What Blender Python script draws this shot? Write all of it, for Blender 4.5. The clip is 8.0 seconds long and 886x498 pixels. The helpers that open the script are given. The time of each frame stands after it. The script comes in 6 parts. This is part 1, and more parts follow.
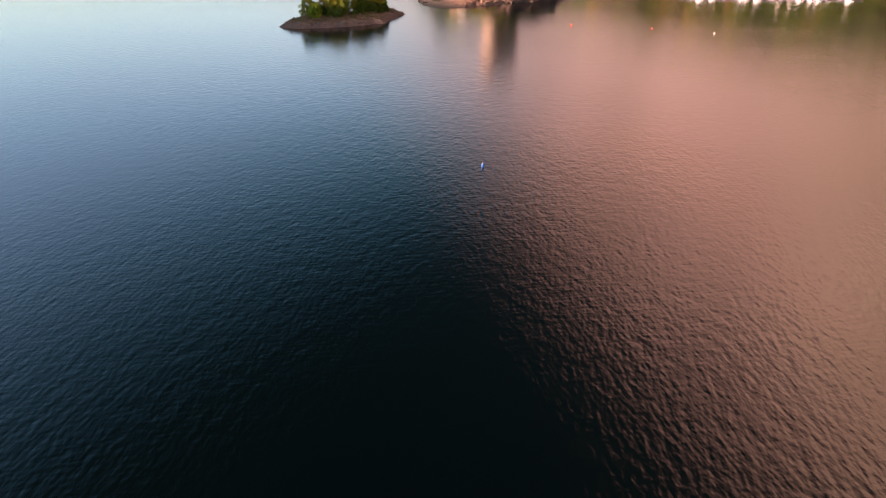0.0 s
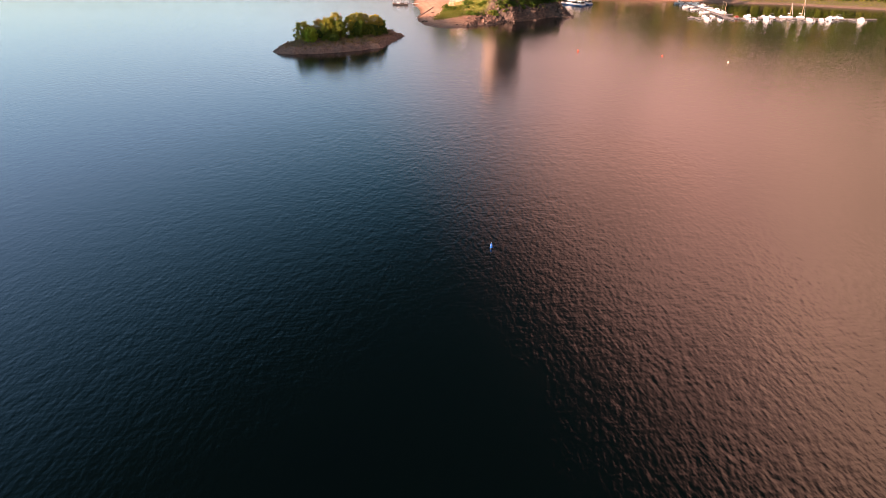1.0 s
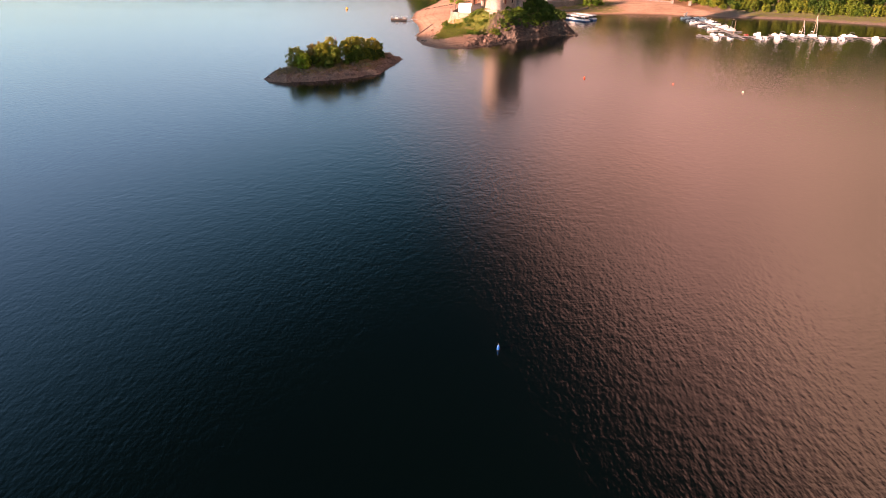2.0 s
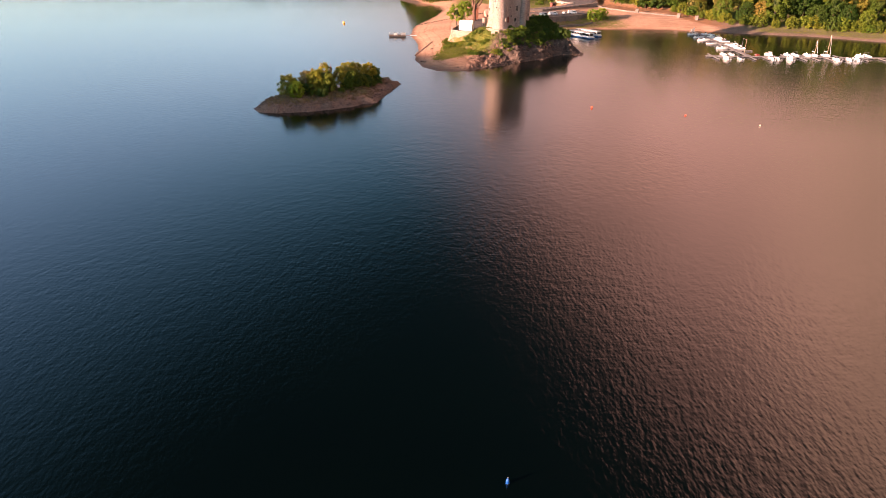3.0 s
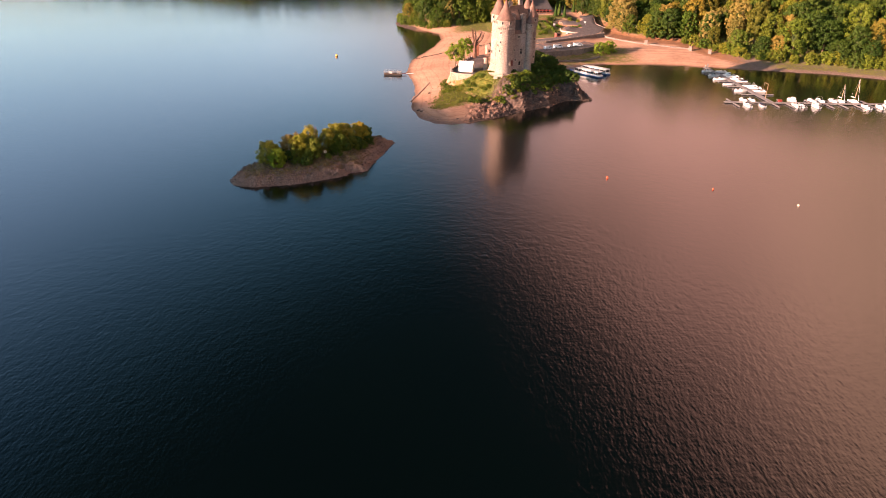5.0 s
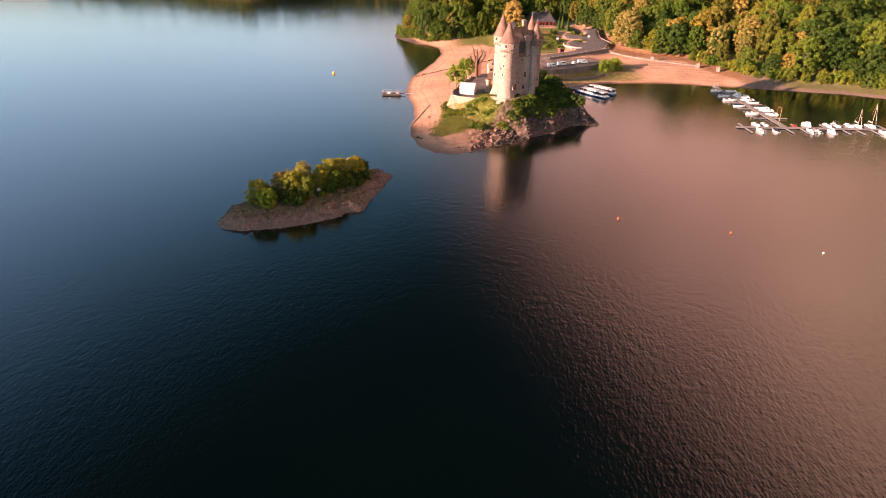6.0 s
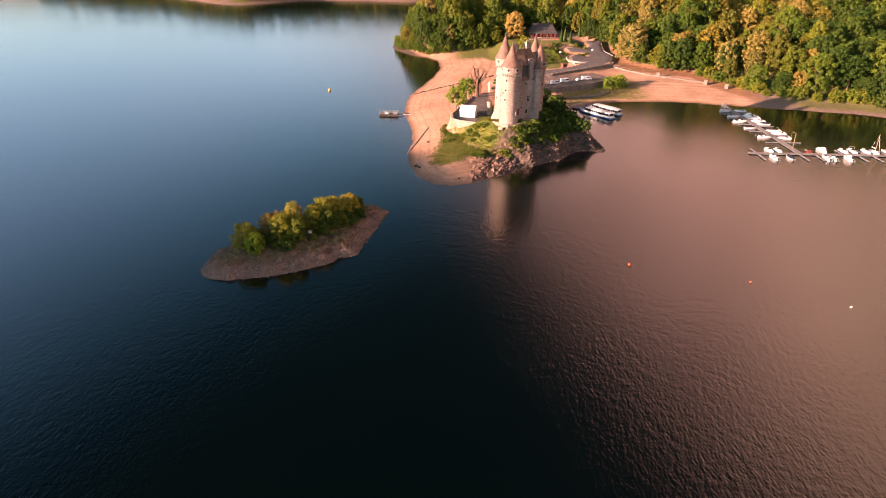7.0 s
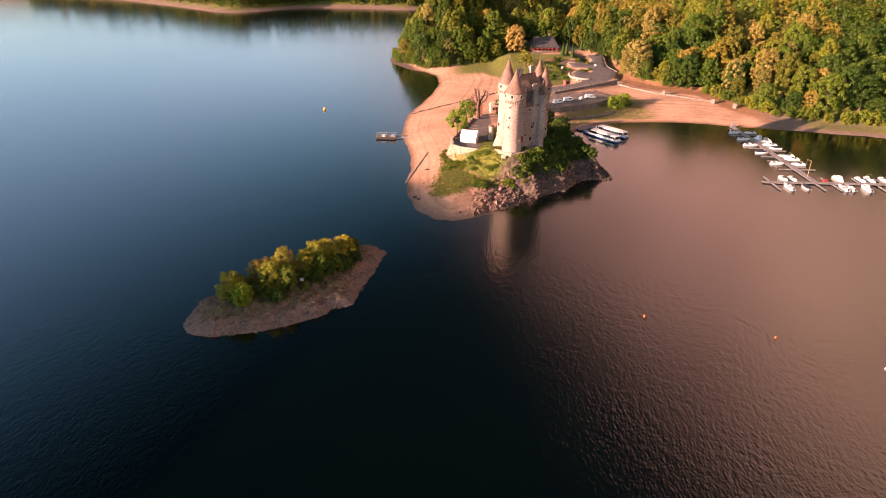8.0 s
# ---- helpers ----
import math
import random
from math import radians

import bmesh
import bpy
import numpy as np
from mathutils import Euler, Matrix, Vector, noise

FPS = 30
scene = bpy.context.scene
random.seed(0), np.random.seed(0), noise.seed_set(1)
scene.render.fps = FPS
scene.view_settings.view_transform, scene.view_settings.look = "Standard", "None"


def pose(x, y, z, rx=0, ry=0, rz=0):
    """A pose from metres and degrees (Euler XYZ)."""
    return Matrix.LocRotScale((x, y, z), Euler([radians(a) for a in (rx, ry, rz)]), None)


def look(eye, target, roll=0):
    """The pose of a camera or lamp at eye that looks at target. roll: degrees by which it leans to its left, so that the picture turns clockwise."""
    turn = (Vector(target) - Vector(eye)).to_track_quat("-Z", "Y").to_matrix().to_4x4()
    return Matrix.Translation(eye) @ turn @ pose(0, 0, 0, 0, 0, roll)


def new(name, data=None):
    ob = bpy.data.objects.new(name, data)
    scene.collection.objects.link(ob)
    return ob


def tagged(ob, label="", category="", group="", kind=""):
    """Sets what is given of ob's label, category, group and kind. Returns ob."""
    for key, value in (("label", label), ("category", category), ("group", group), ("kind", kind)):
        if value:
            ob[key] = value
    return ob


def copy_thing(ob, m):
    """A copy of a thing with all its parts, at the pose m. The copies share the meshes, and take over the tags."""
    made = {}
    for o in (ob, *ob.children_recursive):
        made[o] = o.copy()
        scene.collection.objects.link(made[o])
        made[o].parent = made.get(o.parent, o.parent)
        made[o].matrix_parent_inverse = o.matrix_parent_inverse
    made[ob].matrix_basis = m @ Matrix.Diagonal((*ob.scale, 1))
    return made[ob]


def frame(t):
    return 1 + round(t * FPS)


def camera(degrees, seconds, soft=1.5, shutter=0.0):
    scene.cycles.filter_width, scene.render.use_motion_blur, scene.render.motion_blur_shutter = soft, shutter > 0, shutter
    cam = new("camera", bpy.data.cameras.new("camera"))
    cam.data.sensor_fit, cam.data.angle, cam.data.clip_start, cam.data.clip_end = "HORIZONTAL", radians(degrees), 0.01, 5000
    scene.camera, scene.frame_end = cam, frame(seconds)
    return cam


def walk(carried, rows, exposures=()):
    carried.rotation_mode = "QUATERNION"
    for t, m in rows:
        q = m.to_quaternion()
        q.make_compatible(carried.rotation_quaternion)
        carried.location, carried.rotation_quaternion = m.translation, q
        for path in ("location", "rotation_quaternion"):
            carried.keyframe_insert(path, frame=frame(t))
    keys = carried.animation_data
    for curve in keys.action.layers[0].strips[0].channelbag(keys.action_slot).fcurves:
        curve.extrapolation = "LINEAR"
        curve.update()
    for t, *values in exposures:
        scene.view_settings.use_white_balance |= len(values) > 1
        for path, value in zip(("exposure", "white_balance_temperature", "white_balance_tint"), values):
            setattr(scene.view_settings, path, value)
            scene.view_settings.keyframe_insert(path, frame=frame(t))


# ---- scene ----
cam = camera(67.5, 8.0, 0.9)
PATH = [
    (0, (0.797, -8.132, 32.347), (0.779, -6.336, 31.468), 0.2),
    (0.5, (0.2, -1.005, 35.447), (0.187, 0.791, 34.569), 0.5),
    (1, (-0.246, 6.284, 38.53), (-0.257, 8.081, 37.652), 0.5),
    (1.5, (-0.443, 13.621, 41.529), (-0.453, 15.418, 40.651), 0.5),
    (3, (-0.902, 35.91, 50.485), (-0.909, 37.707, 49.608), 0.7),
    (3.5, (-1.095, 43.397, 53.081), (-1.1, 45.196, 52.207), 0.7),
    (4, (-1.09, 50.864, 56.092), (-1.096, 52.664, 55.219), 0.7),
    (4.5, (-1.106, 58.016, 58.881), (-1.11, 59.818, 58.011), 0.8),
    (6, (-1.797, 80.134, 67.446), (-1.797, 81.938, 66.582), 1.0),
    (6.5, (-1.535, 87.266, 70.474), (-1.537, 89.07, 69.61), 1.0),
    (7, (-2.107, 95.225, 73.326), (-2.104, 97.028, 72.461), 1.1),
    (7.5, (-3.011, 102.97, 75.791), (-3.002, 104.775, 74.928), 1.2),
    (8, (-3.453, 110.172, 78.589), (-3.44, 111.977, 77.728), 1.3),
]
walk(cam, [(t, look(eye, target, roll)) for t, eye, target, roll in PATH], [(0, 2.25), (8, 2.25)])

# ---- light and sky ----
SUN_TO = Vector((-0.886, -0.464, 0.216)).normalized()
sun_data = bpy.data.lights.new("sun", "SUN")
sun_data.energy, sun_data.angle, sun_data.color = 5.0, radians(0.6), (1.0, 0.585, 0.43)
sun = new("sun", sun_data)
sun.matrix_world = look((-400, -150, 200), Vector((-400, -150, 200)) - SUN_TO)

world = bpy.data.worlds.new("world")
scene.world = world
world.use_nodes = True
wn, wl = world.node_tree.nodes, world.node_tree.links
wn.clear()
w_out, w_sky = wn.new("ShaderNodeOutputWorld"), wn.new("ShaderNodeTexSky")
w_sky.sky_type, w_sky.sun_disc = "NISHITA", False
w_sky.sun_elevation = math.asin(SUN_TO.z)
w_sky.sun_rotation = math.atan2(SUN_TO.x, SUN_TO.y)
w_blue = wn.new("ShaderNodeBackground")
w_tint = wn.new("ShaderNodeMix")
w_tint.data_type, w_tint.blend_type = "RGBA", "MULTIPLY"
w_tint.inputs[0].default_value = 1.0
w_hue = wn.new("ShaderNodeMix")
w_hue.data_type = "RGBA"
w_hue.inputs[6].default_value, w_hue.inputs[7].default_value = (0.95, 0.972, 1.11, 1), (0.55, 0.975, 1.07, 1)
wl.new(w_hue.outputs[2], w_tint.inputs[7])
wl.new(w_sky.outputs["Color"], w_tint.inputs[6])
wl.new(w_tint.outputs[2], w_blue.inputs["Color"])
w_dir = wn.new("ShaderNodeTexCoord")
w_sep = wn.new("ShaderNodeSeparateXYZ")
wl.new(w_dir.outputs["Generated"], w_sep.inputs[0])
# the clear sky deepens quickly overhead
w_deep = wn.new("ShaderNodeMapRange")
w_deep.interpolation_type = "SMOOTHSTEP"
w_deep.inputs["From Min"].default_value, w_deep.inputs["From Max"].default_value = 0.03, 0.49
w_deep.inputs["To Min"].default_value, w_deep.inputs["To Max"].default_value = 0.092, 0.0045
w_height = wn.new("ShaderNodeVectorMath")
w_height.operation = "DOT_PRODUCT"
w_height.inputs[1].default_value = (0.45, 0.0, 1.0)
wl.new(w_dir.outputs["Generated"], w_height.inputs[0])
wl.new(w_height.outputs["Value"], w_deep.inputs["Value"])
w_teal = wn.new("ShaderNodeMapRange")
w_teal.inputs["From Min"].default_value, w_teal.inputs["From Max"].default_value = 0.08, 0.38
wl.new(w_height.outputs["Value"], w_teal.inputs["Value"])
wl.new(w_teal.outputs["Result"], w_hue.inputs[0])
# warm evening veil of high cloud over the eastern half of the sky
w_dot = wn.new("ShaderNodeVectorMath")
w_dot.operation = "DOT_PRODUCT"
w_dot.inputs[1].default_value = (1.0, 0.25, -0.88)
wl.new(w_dir.outputs["Generated"], w_dot.inputs[0])
w_ramp = wn.new("ShaderNodeMapRange")
w_ramp.interpolation_type = "SMOOTHSTEP"
w_ramp.inputs["From Min"].default_value, w_ramp.inputs["From Max"].default_value = -0.15, 0.37
w_ramp.inputs["To Max"].default_value = 0.92
wl.new(w_dot.outputs["Value"], w_ramp.inputs["Value"])
# and its thin outer reach, low over the northern hills
w_thin = wn.new("ShaderNodeMapRange")
w_thin.interpolation_type = "SMOOTHSTEP"
w_thin.inputs["From Min"].default_value, w_thin.inputs["From Max"].default_value = -0.62, 0.12
w_thin.inputs["To Max"].default_value = 0.16
wl.new(w_dot.outputs["Value"], w_thin.inputs["Value"])
w_veil = wn.new("ShaderNodeMath")
wl.new(w_ramp.outputs["Result"], w_veil.inputs[0])
w_fade = wn.new("ShaderNodeMapRange")
w_fade.interpolation_type = "SMOOTHSTEP"
w_fade.inputs["From Min"].default_value, w_fade.inputs["From Max"].default_value = 0.10, 0.36
w_fade.inputs["To Min"].default_value, w_fade.inputs["To Max"].default_value = 1.0, 0.0
wl.new(w_sep.outputs["Z"], w_fade.inputs["Value"])
w_outer = wn.new("ShaderNodeMath")
w_outer.operation = "MULTIPLY"
wl.new(w_thin.outputs["Result"], w_outer.inputs[0])
wl.new(w_fade.outputs["Result"], w_outer.inputs[1])
wl.new(w_outer.outputs["Value"], w_veil.inputs[1])
w_warm = wn.new("ShaderNodeBackground")
# rosy where the veil is thickest, thinner and duller towards the east
w_east = wn.new("ShaderNodeMapRange")
w_east.interpolation_type = "SMOOTHSTEP"
w_east.inputs["From Min"].default_value, w_east.inputs["From Max"].default_value = 0.34, 0.56
wl.new(w_sep.outputs["X"], w_east.inputs["Value"])
w_rose = wn.new("ShaderNodeMix")
w_rose.data_type = "RGBA"
w_rose.inputs[6].default_value, w_rose.inputs[7].default_value = (1.0, 0.475, 0.37, 1), (0.75, 0.385, 0.265, 1)
wl.new(w_east.outputs["Result"], w_rose.inputs[0])
wl.new(w_rose.outputs[2], w_warm.inputs["Color"])
w_mul = wn.new("ShaderNodeMath")
w_mul.operation = "MULTIPLY"
w_mul.inputs[1].default_value = 1.06
w_low = wn.new("ShaderNodeMapRange")
w_low.interpolation_type = "SMOOTHSTEP"
w_low.inputs["From Min"].default_value, w_low.inputs["From Max"].default_value = 0.0, 0.75
w_low.inputs["To Min"].default_value, w_low.inputs["To Max"].default_value = 0.19, 1.0
wl.new(w_sep.outputs["Z"], w_low.inputs["Value"])
w_both = wn.new("ShaderNodeMath")
w_both.operation = "MULTIPLY"
wl.new(w_veil.outputs["Value"], w_both.inputs[0])
wl.new(w_low.outputs["Result"], w_both.inputs[1])
wl.new(w_both.outputs["Value"], w_mul.inputs[0])
w_cloud = wn.new("ShaderNodeTexNoise")
w_cloud.inputs["Scale"].default_value, w_cloud.inputs["Detail"].default_value = 7.0, 4.0
wl.new(w_dir.outputs["Generated"], w_cloud.inputs["Vector"])
w_thick = wn.new("ShaderNodeMapRange")
w_thick.inputs["From Min"].default_value, w_thick.inputs["From Max"].default_value = 0.3, 0.7
w_thick.inputs["To Min"].default_value, w_thick.inputs["To Max"].default_value = 0.74, 1.26
wl.new(w_cloud.outputs["Fac"], w_thick.inputs["Value"])
w_broken = wn.new("ShaderNodeMath")
w_broken.operation = "MULTIPLY"
wl.new(w_mul.outputs["Value"], w_broken.inputs[0])
wl.new(w_thick.outputs["Result"], w_broken.inputs[1])
wl.new(w_broken.outputs["Value"], w_warm.inputs["Strength"])
# the veil hides most of the blue behind it
w_clear = wn.new("ShaderNodeMapRange")
w_clear.inputs["From Min"].default_value, w_clear.inputs["From Max"].default_value = 0.1, 0.9
w_clear.inputs["To Min"].default_value, w_clear.inputs["To Max"].default_value = 1.0, 0.15
wl.new(w_veil.outputs["Value"], w_clear.inputs["Value"])
w_left = wn.new("ShaderNodeMath")
w_left.operation = "MULTIPLY"
# the sky stays bright on the sun's side
w_south = wn.new("ShaderNodeMapRange")
w_south.interpolation_type = "SMOOTHSTEP"
w_south.inputs["From Min"].default_value, w_south.inputs["From Max"].default_value = 0.05, -0.5
w_south.inputs["To Max"].default_value = 0.055
wl.new(w_sep.outputs["Y"], w_south.inputs["Value"])
w_day = wn.new("ShaderNodeMath")
w_day.operation = "MAXIMUM"
wl.new(w_deep.outputs["Result"], w_day.inputs[0])
wl.new(w_south.outputs["Result"], w_day.inputs[1])
wl.new(w_day.outputs["Value"], w_left.inputs[0])
wl.new(w_clear.outputs["Result"], w_left.inputs[1])
wl.new(w_left.outputs["Value"], w_blue.inputs["Strength"])
w_add = wn.new("ShaderNodeAddShader")
wl.new(w_blue.outputs["Background"], w_add.inputs[0])
wl.new(w_warm.outputs["Background"], w_add.inputs[1])
wl.new(w_add.outputs["Shader"], w_out.inputs["Surface"])


# ---- materials ----
def tree_of(name):
    m = bpy.data.materials.new(name)
    m.use_nodes = True
    nt = m.node_tree
    return m, nt.nodes, nt.links, nt.nodes["Principled BSDF"]


def noise_node(nodes, links, scale, detail=4.0, rough=0.6, coord="Object", stretch=(1, 1, 1), turn=0.0):
    tc, mp, nz = nodes.new("ShaderNodeTexCoord"), nodes.new("ShaderNodeMapping"), nodes.new("ShaderNodeTexNoise")
    mp.inputs["Scale"].default_value = stretch
    mp.inputs["Rotation"].default_value = (0, 0, radians(turn))
    nz.inputs["Scale"].default_value, nz.inputs["Detail"].default_value, nz.inputs["Roughness"].default_value = scale, detail, rough
    links.new(tc.outputs[coord], mp.inputs["Vector"])
    links.new(mp.outputs["Vector"], nz.inputs["Vector"])
    return nz


def ramp_node(nodes, links, value, stops):
    r = nodes.new("ShaderNodeValToRGB")
    while len(r.color_ramp.elements) < len(stops):
        r.color_ramp.elements.new(0.5)
    for e, (at, c) in zip(r.color_ramp.elements, stops):
        e.position, e.color = at, (*c, 1)
    links.new(value, r.inputs["Fac"])
    return r


def mix_node(nodes, links, fac, a, b, mode="MIX"):
    m = nodes.new("ShaderNodeMix")
    m.data_type, m.blend_type = "RGBA", mode
    for socket, value in ((m.inputs[0], fac), (m.inputs[6], a), (m.inputs[7], b)):
        if isinstance(value, (int, float)):
            socket.default_value = value
        elif isinstance(value, tuple):
            socket.default_value = (*value, 1)
        else:
            links.new(value, socket)
    return m.outputs[2]


def surface(name, dark, light, scale=1.0, rough=0.8, bump=0.3, size=0.05, metal=0.0, fine=6.0, spec=0.5):
    """A mottled surface: broad stains and fine grain between two colours, with fine relief."""
    m, n, l, p = tree_of(name)
    a, b = noise_node(n, l, scale), noise_node(n, l, scale * fine, 3.0)
    ra = ramp_node(n, l, a.outputs["Fac"], [(0.32, dark), (0.68, light)])
    rb = ramp_node(n, l, b.outputs["Fac"], [(0.3, (0.72, 0.72, 0.72)), (0.7, (1.15, 1.15, 1.15))])
    l.new(mix_node(n, l, 0.8, ra.outputs["Color"], rb.outputs["Color"], "MULTIPLY"), p.inputs["Base Color"])
    p.inputs["Roughness"].default_value, p.inputs["Metallic"].default_value = rough, metal
    p.inputs["Specular IOR Level"].default_value = spec
    if bump:
        bn = n.new("ShaderNodeBump")
        bn.inputs["Strength"].default_value, bn.inputs["Distance"].default_value = bump, size
        l.new(b.outputs["Fac"], bn.inputs["Height"])
        l.new(bn.outputs["Normal"], p.inputs["Normal"])
    return m


def paint(name, colour, rough=0.4, metal=0.0, wear=0.12):
    dark = tuple(c * (1 - wear) for c in colour)
    return surface(name, dark, colour, 0.7, rough, 0.0, 0.0, metal)


def leaves(name, colour, tip):
    """Foliage: leaf colour varied tree by tree and clump by clump, letting some light through."""
    m, n, l, p = tree_of(name)
    info, geo = n.new("ShaderNodeObjectInfo"), n.new("ShaderNodeNewGeometry")
    clump = noise_node(n, l, 0.7, 2.0)
    part_fac = n.new("ShaderNodeMapRange")
    part_fac.inputs[1].default_value, part_fac.inputs[2].default_value = 0.34, 0.66
    l.new(clump.outputs["Fac"], part_fac.inputs[0])
    each = n.new("ShaderNodeMix")
    each.inputs[0].default_value = 0.35
    l.new(part_fac.outputs[0], each.inputs[2])
    l.new(geo.outputs["Random Per Island"], each.inputs[3])
    base = mix_node(n, l, each.outputs[0], colour, tip)
    shade = ramp_node(n, l, info.outputs["Random"], [(0.0, (0.62, 0.75, 0.6)), (0.5, (1.0, 1.0, 1.0)), (1.0, (1.35, 1.18, 1.0))])
    colour_out = mix_node(n, l, 1.0, base, shade.outputs["Color"], "MULTIPLY")
    l.new(colour_out, p.inputs["Base Color"])
    p.inputs["Roughness"].default_value, p.inputs["Specular IOR Level"].default_value = 0.6, 0.25
    tr, mx, out = n.new("ShaderNodeBsdfTranslucent"), n.new("ShaderNodeMixShader"), n["Material Output"]
    l.new(colour_out, tr.inputs["Color"])
    mx.inputs[0].default_value = 0.36
    l.new(p.outputs[0], mx.inputs[1])
    l.new(tr.outputs[0], mx.inputs[2])
    l.new(mx.outputs[0], out.inputs["Surface"])
    return m


def water_material():
    m, n, l, p = tree_of("lake_water")
    murk = noise_node(n, l, 0.012, 3.0)
    r = ramp_node(n, l, murk.outputs["Fac"], [(0.35, (0.0004, 0.0015, 0.0013)), (0.7, (0.0007, 0.0023, 0.0016))])
    l.new(r.outputs["Color"], p.inputs["Base Color"])
    p.inputs["IOR"].default_value, p.inputs["Roughness"].default_value = 1.56, 0.125
    # wind ripples in crossing trains, each drawn out along its crests
    def ripples(across, along, turn, detail=0.7):
        tcr, mp, nz = n.new("ShaderNodeTexCoord"), n.new("ShaderNodeMapping"), n.new("ShaderNodeTexNoise")
        mp.vector_type = "TEXTURE"
        mp.inputs["Scale"].default_value, mp.inputs["Rotation"].default_value = (across, along, 1), (0, 0, radians(turn))
        nz.inputs["Scale"].default_value, nz.inputs["Detail"].default_value, nz.inputs["Roughness"].default_value = 1.0, detail, 0.45
        l.new(tcr.outputs["Object"], mp.inputs["Vector"])
        l.new(mp.outputs["Vector"], nz.inputs["Vector"])
        return nz.outputs["Fac"]

    def plus(a, weight, b):
        m_ = n.new("ShaderNodeMath")
        m_.operation = "MULTIPLY_ADD"
        m_.inputs[1].default_value = weight
        l.new(a, m_.inputs[0])
        l.new(b, m_.inputs[2])
        return m_.outputs[0]

    waves = plus(ripples(0.42, 1.15, 12), 0.8, ripples(0.45, 1.3, -9))
    waves = plus(ripples(0.48, 1.5, -78), 0.7, waves)
    waves = plus(ripples(0.95, 2.2, -12), 1.1, waves)
    waves = plus(ripples(0.24, 0.4, 30), 0.25, waves)
    waves = plus(ripples(1.7, 2.6, -24, 1.5), 1.2, waves)
    gust = noise_node(n, l, 0.02, 3.0, 0.55, stretch=(0.6, 1.0, 1), turn=15)
    # the harbour behind the floating dock lies in the lee
    tc, sep = n.new("ShaderNodeTexCoord"), n.new("ShaderNodeSeparateXYZ")
    l.new(tc.outputs["Object"], sep.inputs[0])
    lee_x, lee_y = n.new("ShaderNodeMapRange"), n.new("ShaderNodeMapRange")
    lee_x.inputs[1].default_value, lee_x.inputs[2].default_value = 118, 138
    lee_y.inputs[1].default_value, lee_y.inputs[2].default_value = 332, 346
    l.new(sep.outputs[0], lee_x.inputs[0])
    l.new(sep.outputs[1], lee_y.inputs[0])
    lee = n.new("ShaderNodeMath")
    lee.operation = "MULTIPLY"
    l.new(lee_x.outputs[0], lee.inputs[0])
    l.new(lee_y.outputs[0], lee.inputs[1])
    # and so does the water under the castle rock
    cove = n.new("ShaderNodeVectorMath")
    cove.operation = "DISTANCE"
    cove.inputs[1].default_value = (34, 306, 0)
    l.new(tc.outputs["Object"], cove.inputs[0])
    lee_c = n.new("ShaderNodeMapRange")
    lee_c.interpolation_type = "SMOOTHSTEP"
    lee_c.inputs[1].default_value, lee_c.inputs[2].default_value = 48, 14
    lee_c.inputs[3].default_value, lee_c.inputs[4].default_value = 0.0, 0.7
    l.new(cove.outputs["Value"], lee_c.inputs[0])
    sheltered = n.new("ShaderNodeMath")
    sheltered.operation = "MAXIMUM"
    l.new(lee.outputs[0], sheltered.inputs[0])
    l.new(lee_c.outputs[0], sheltered.inputs[1])
    calm = n.new("ShaderNodeMapRange")
    calm.inputs[3].default_value, calm.inputs[4].default_value = 1.0, 0.15
    l.new(sheltered.outputs[0], calm.inputs[0])
    amp = n.new("ShaderNodeMapRange")
    amp.inputs[1].default_value, amp.inputs[2].default_value = 0.3, 0.7
    amp.inputs[3].default_value, amp.inputs[4].default_value = 0.55, 1.1
    l.new(gust.outputs["Fac"], amp.inputs[0])
    both = n.new("ShaderNodeMath")
    both.operation = "MULTIPLY"
    west = n.new("ShaderNodeMapRange")
    west.interpolation_type = "SMOOTHSTEP"
    west.inputs[1].default_value, west.inputs[2].default_value = -45, 25
    west.inputs[3].default_value, west.inputs[4].default_value = 0.5, 1.0
    l.new(sep.outputs[0], west.inputs[0])
    open_water = n.new("ShaderNodeMath")
    open_water.operation = "MULTIPLY"
    l.new(calm.outputs[0], open_water.inputs[0])
    l.new(west.outputs[0], open_water.inputs[1])
    l.new(open_water.outputs[0], both.inputs[0])
    l.new(amp.outputs[0], both.inputs[1])
    bn = n.new("ShaderNodeBump")
    bn.inputs["Distance"].default_value = 0.034
    l.new(both.outputs[0], bn.inputs["Strength"])
    l.new(waves, bn.inputs["Height"])
    l.new(bn.outputs["Normal"], p.inputs["Normal"])
    return m


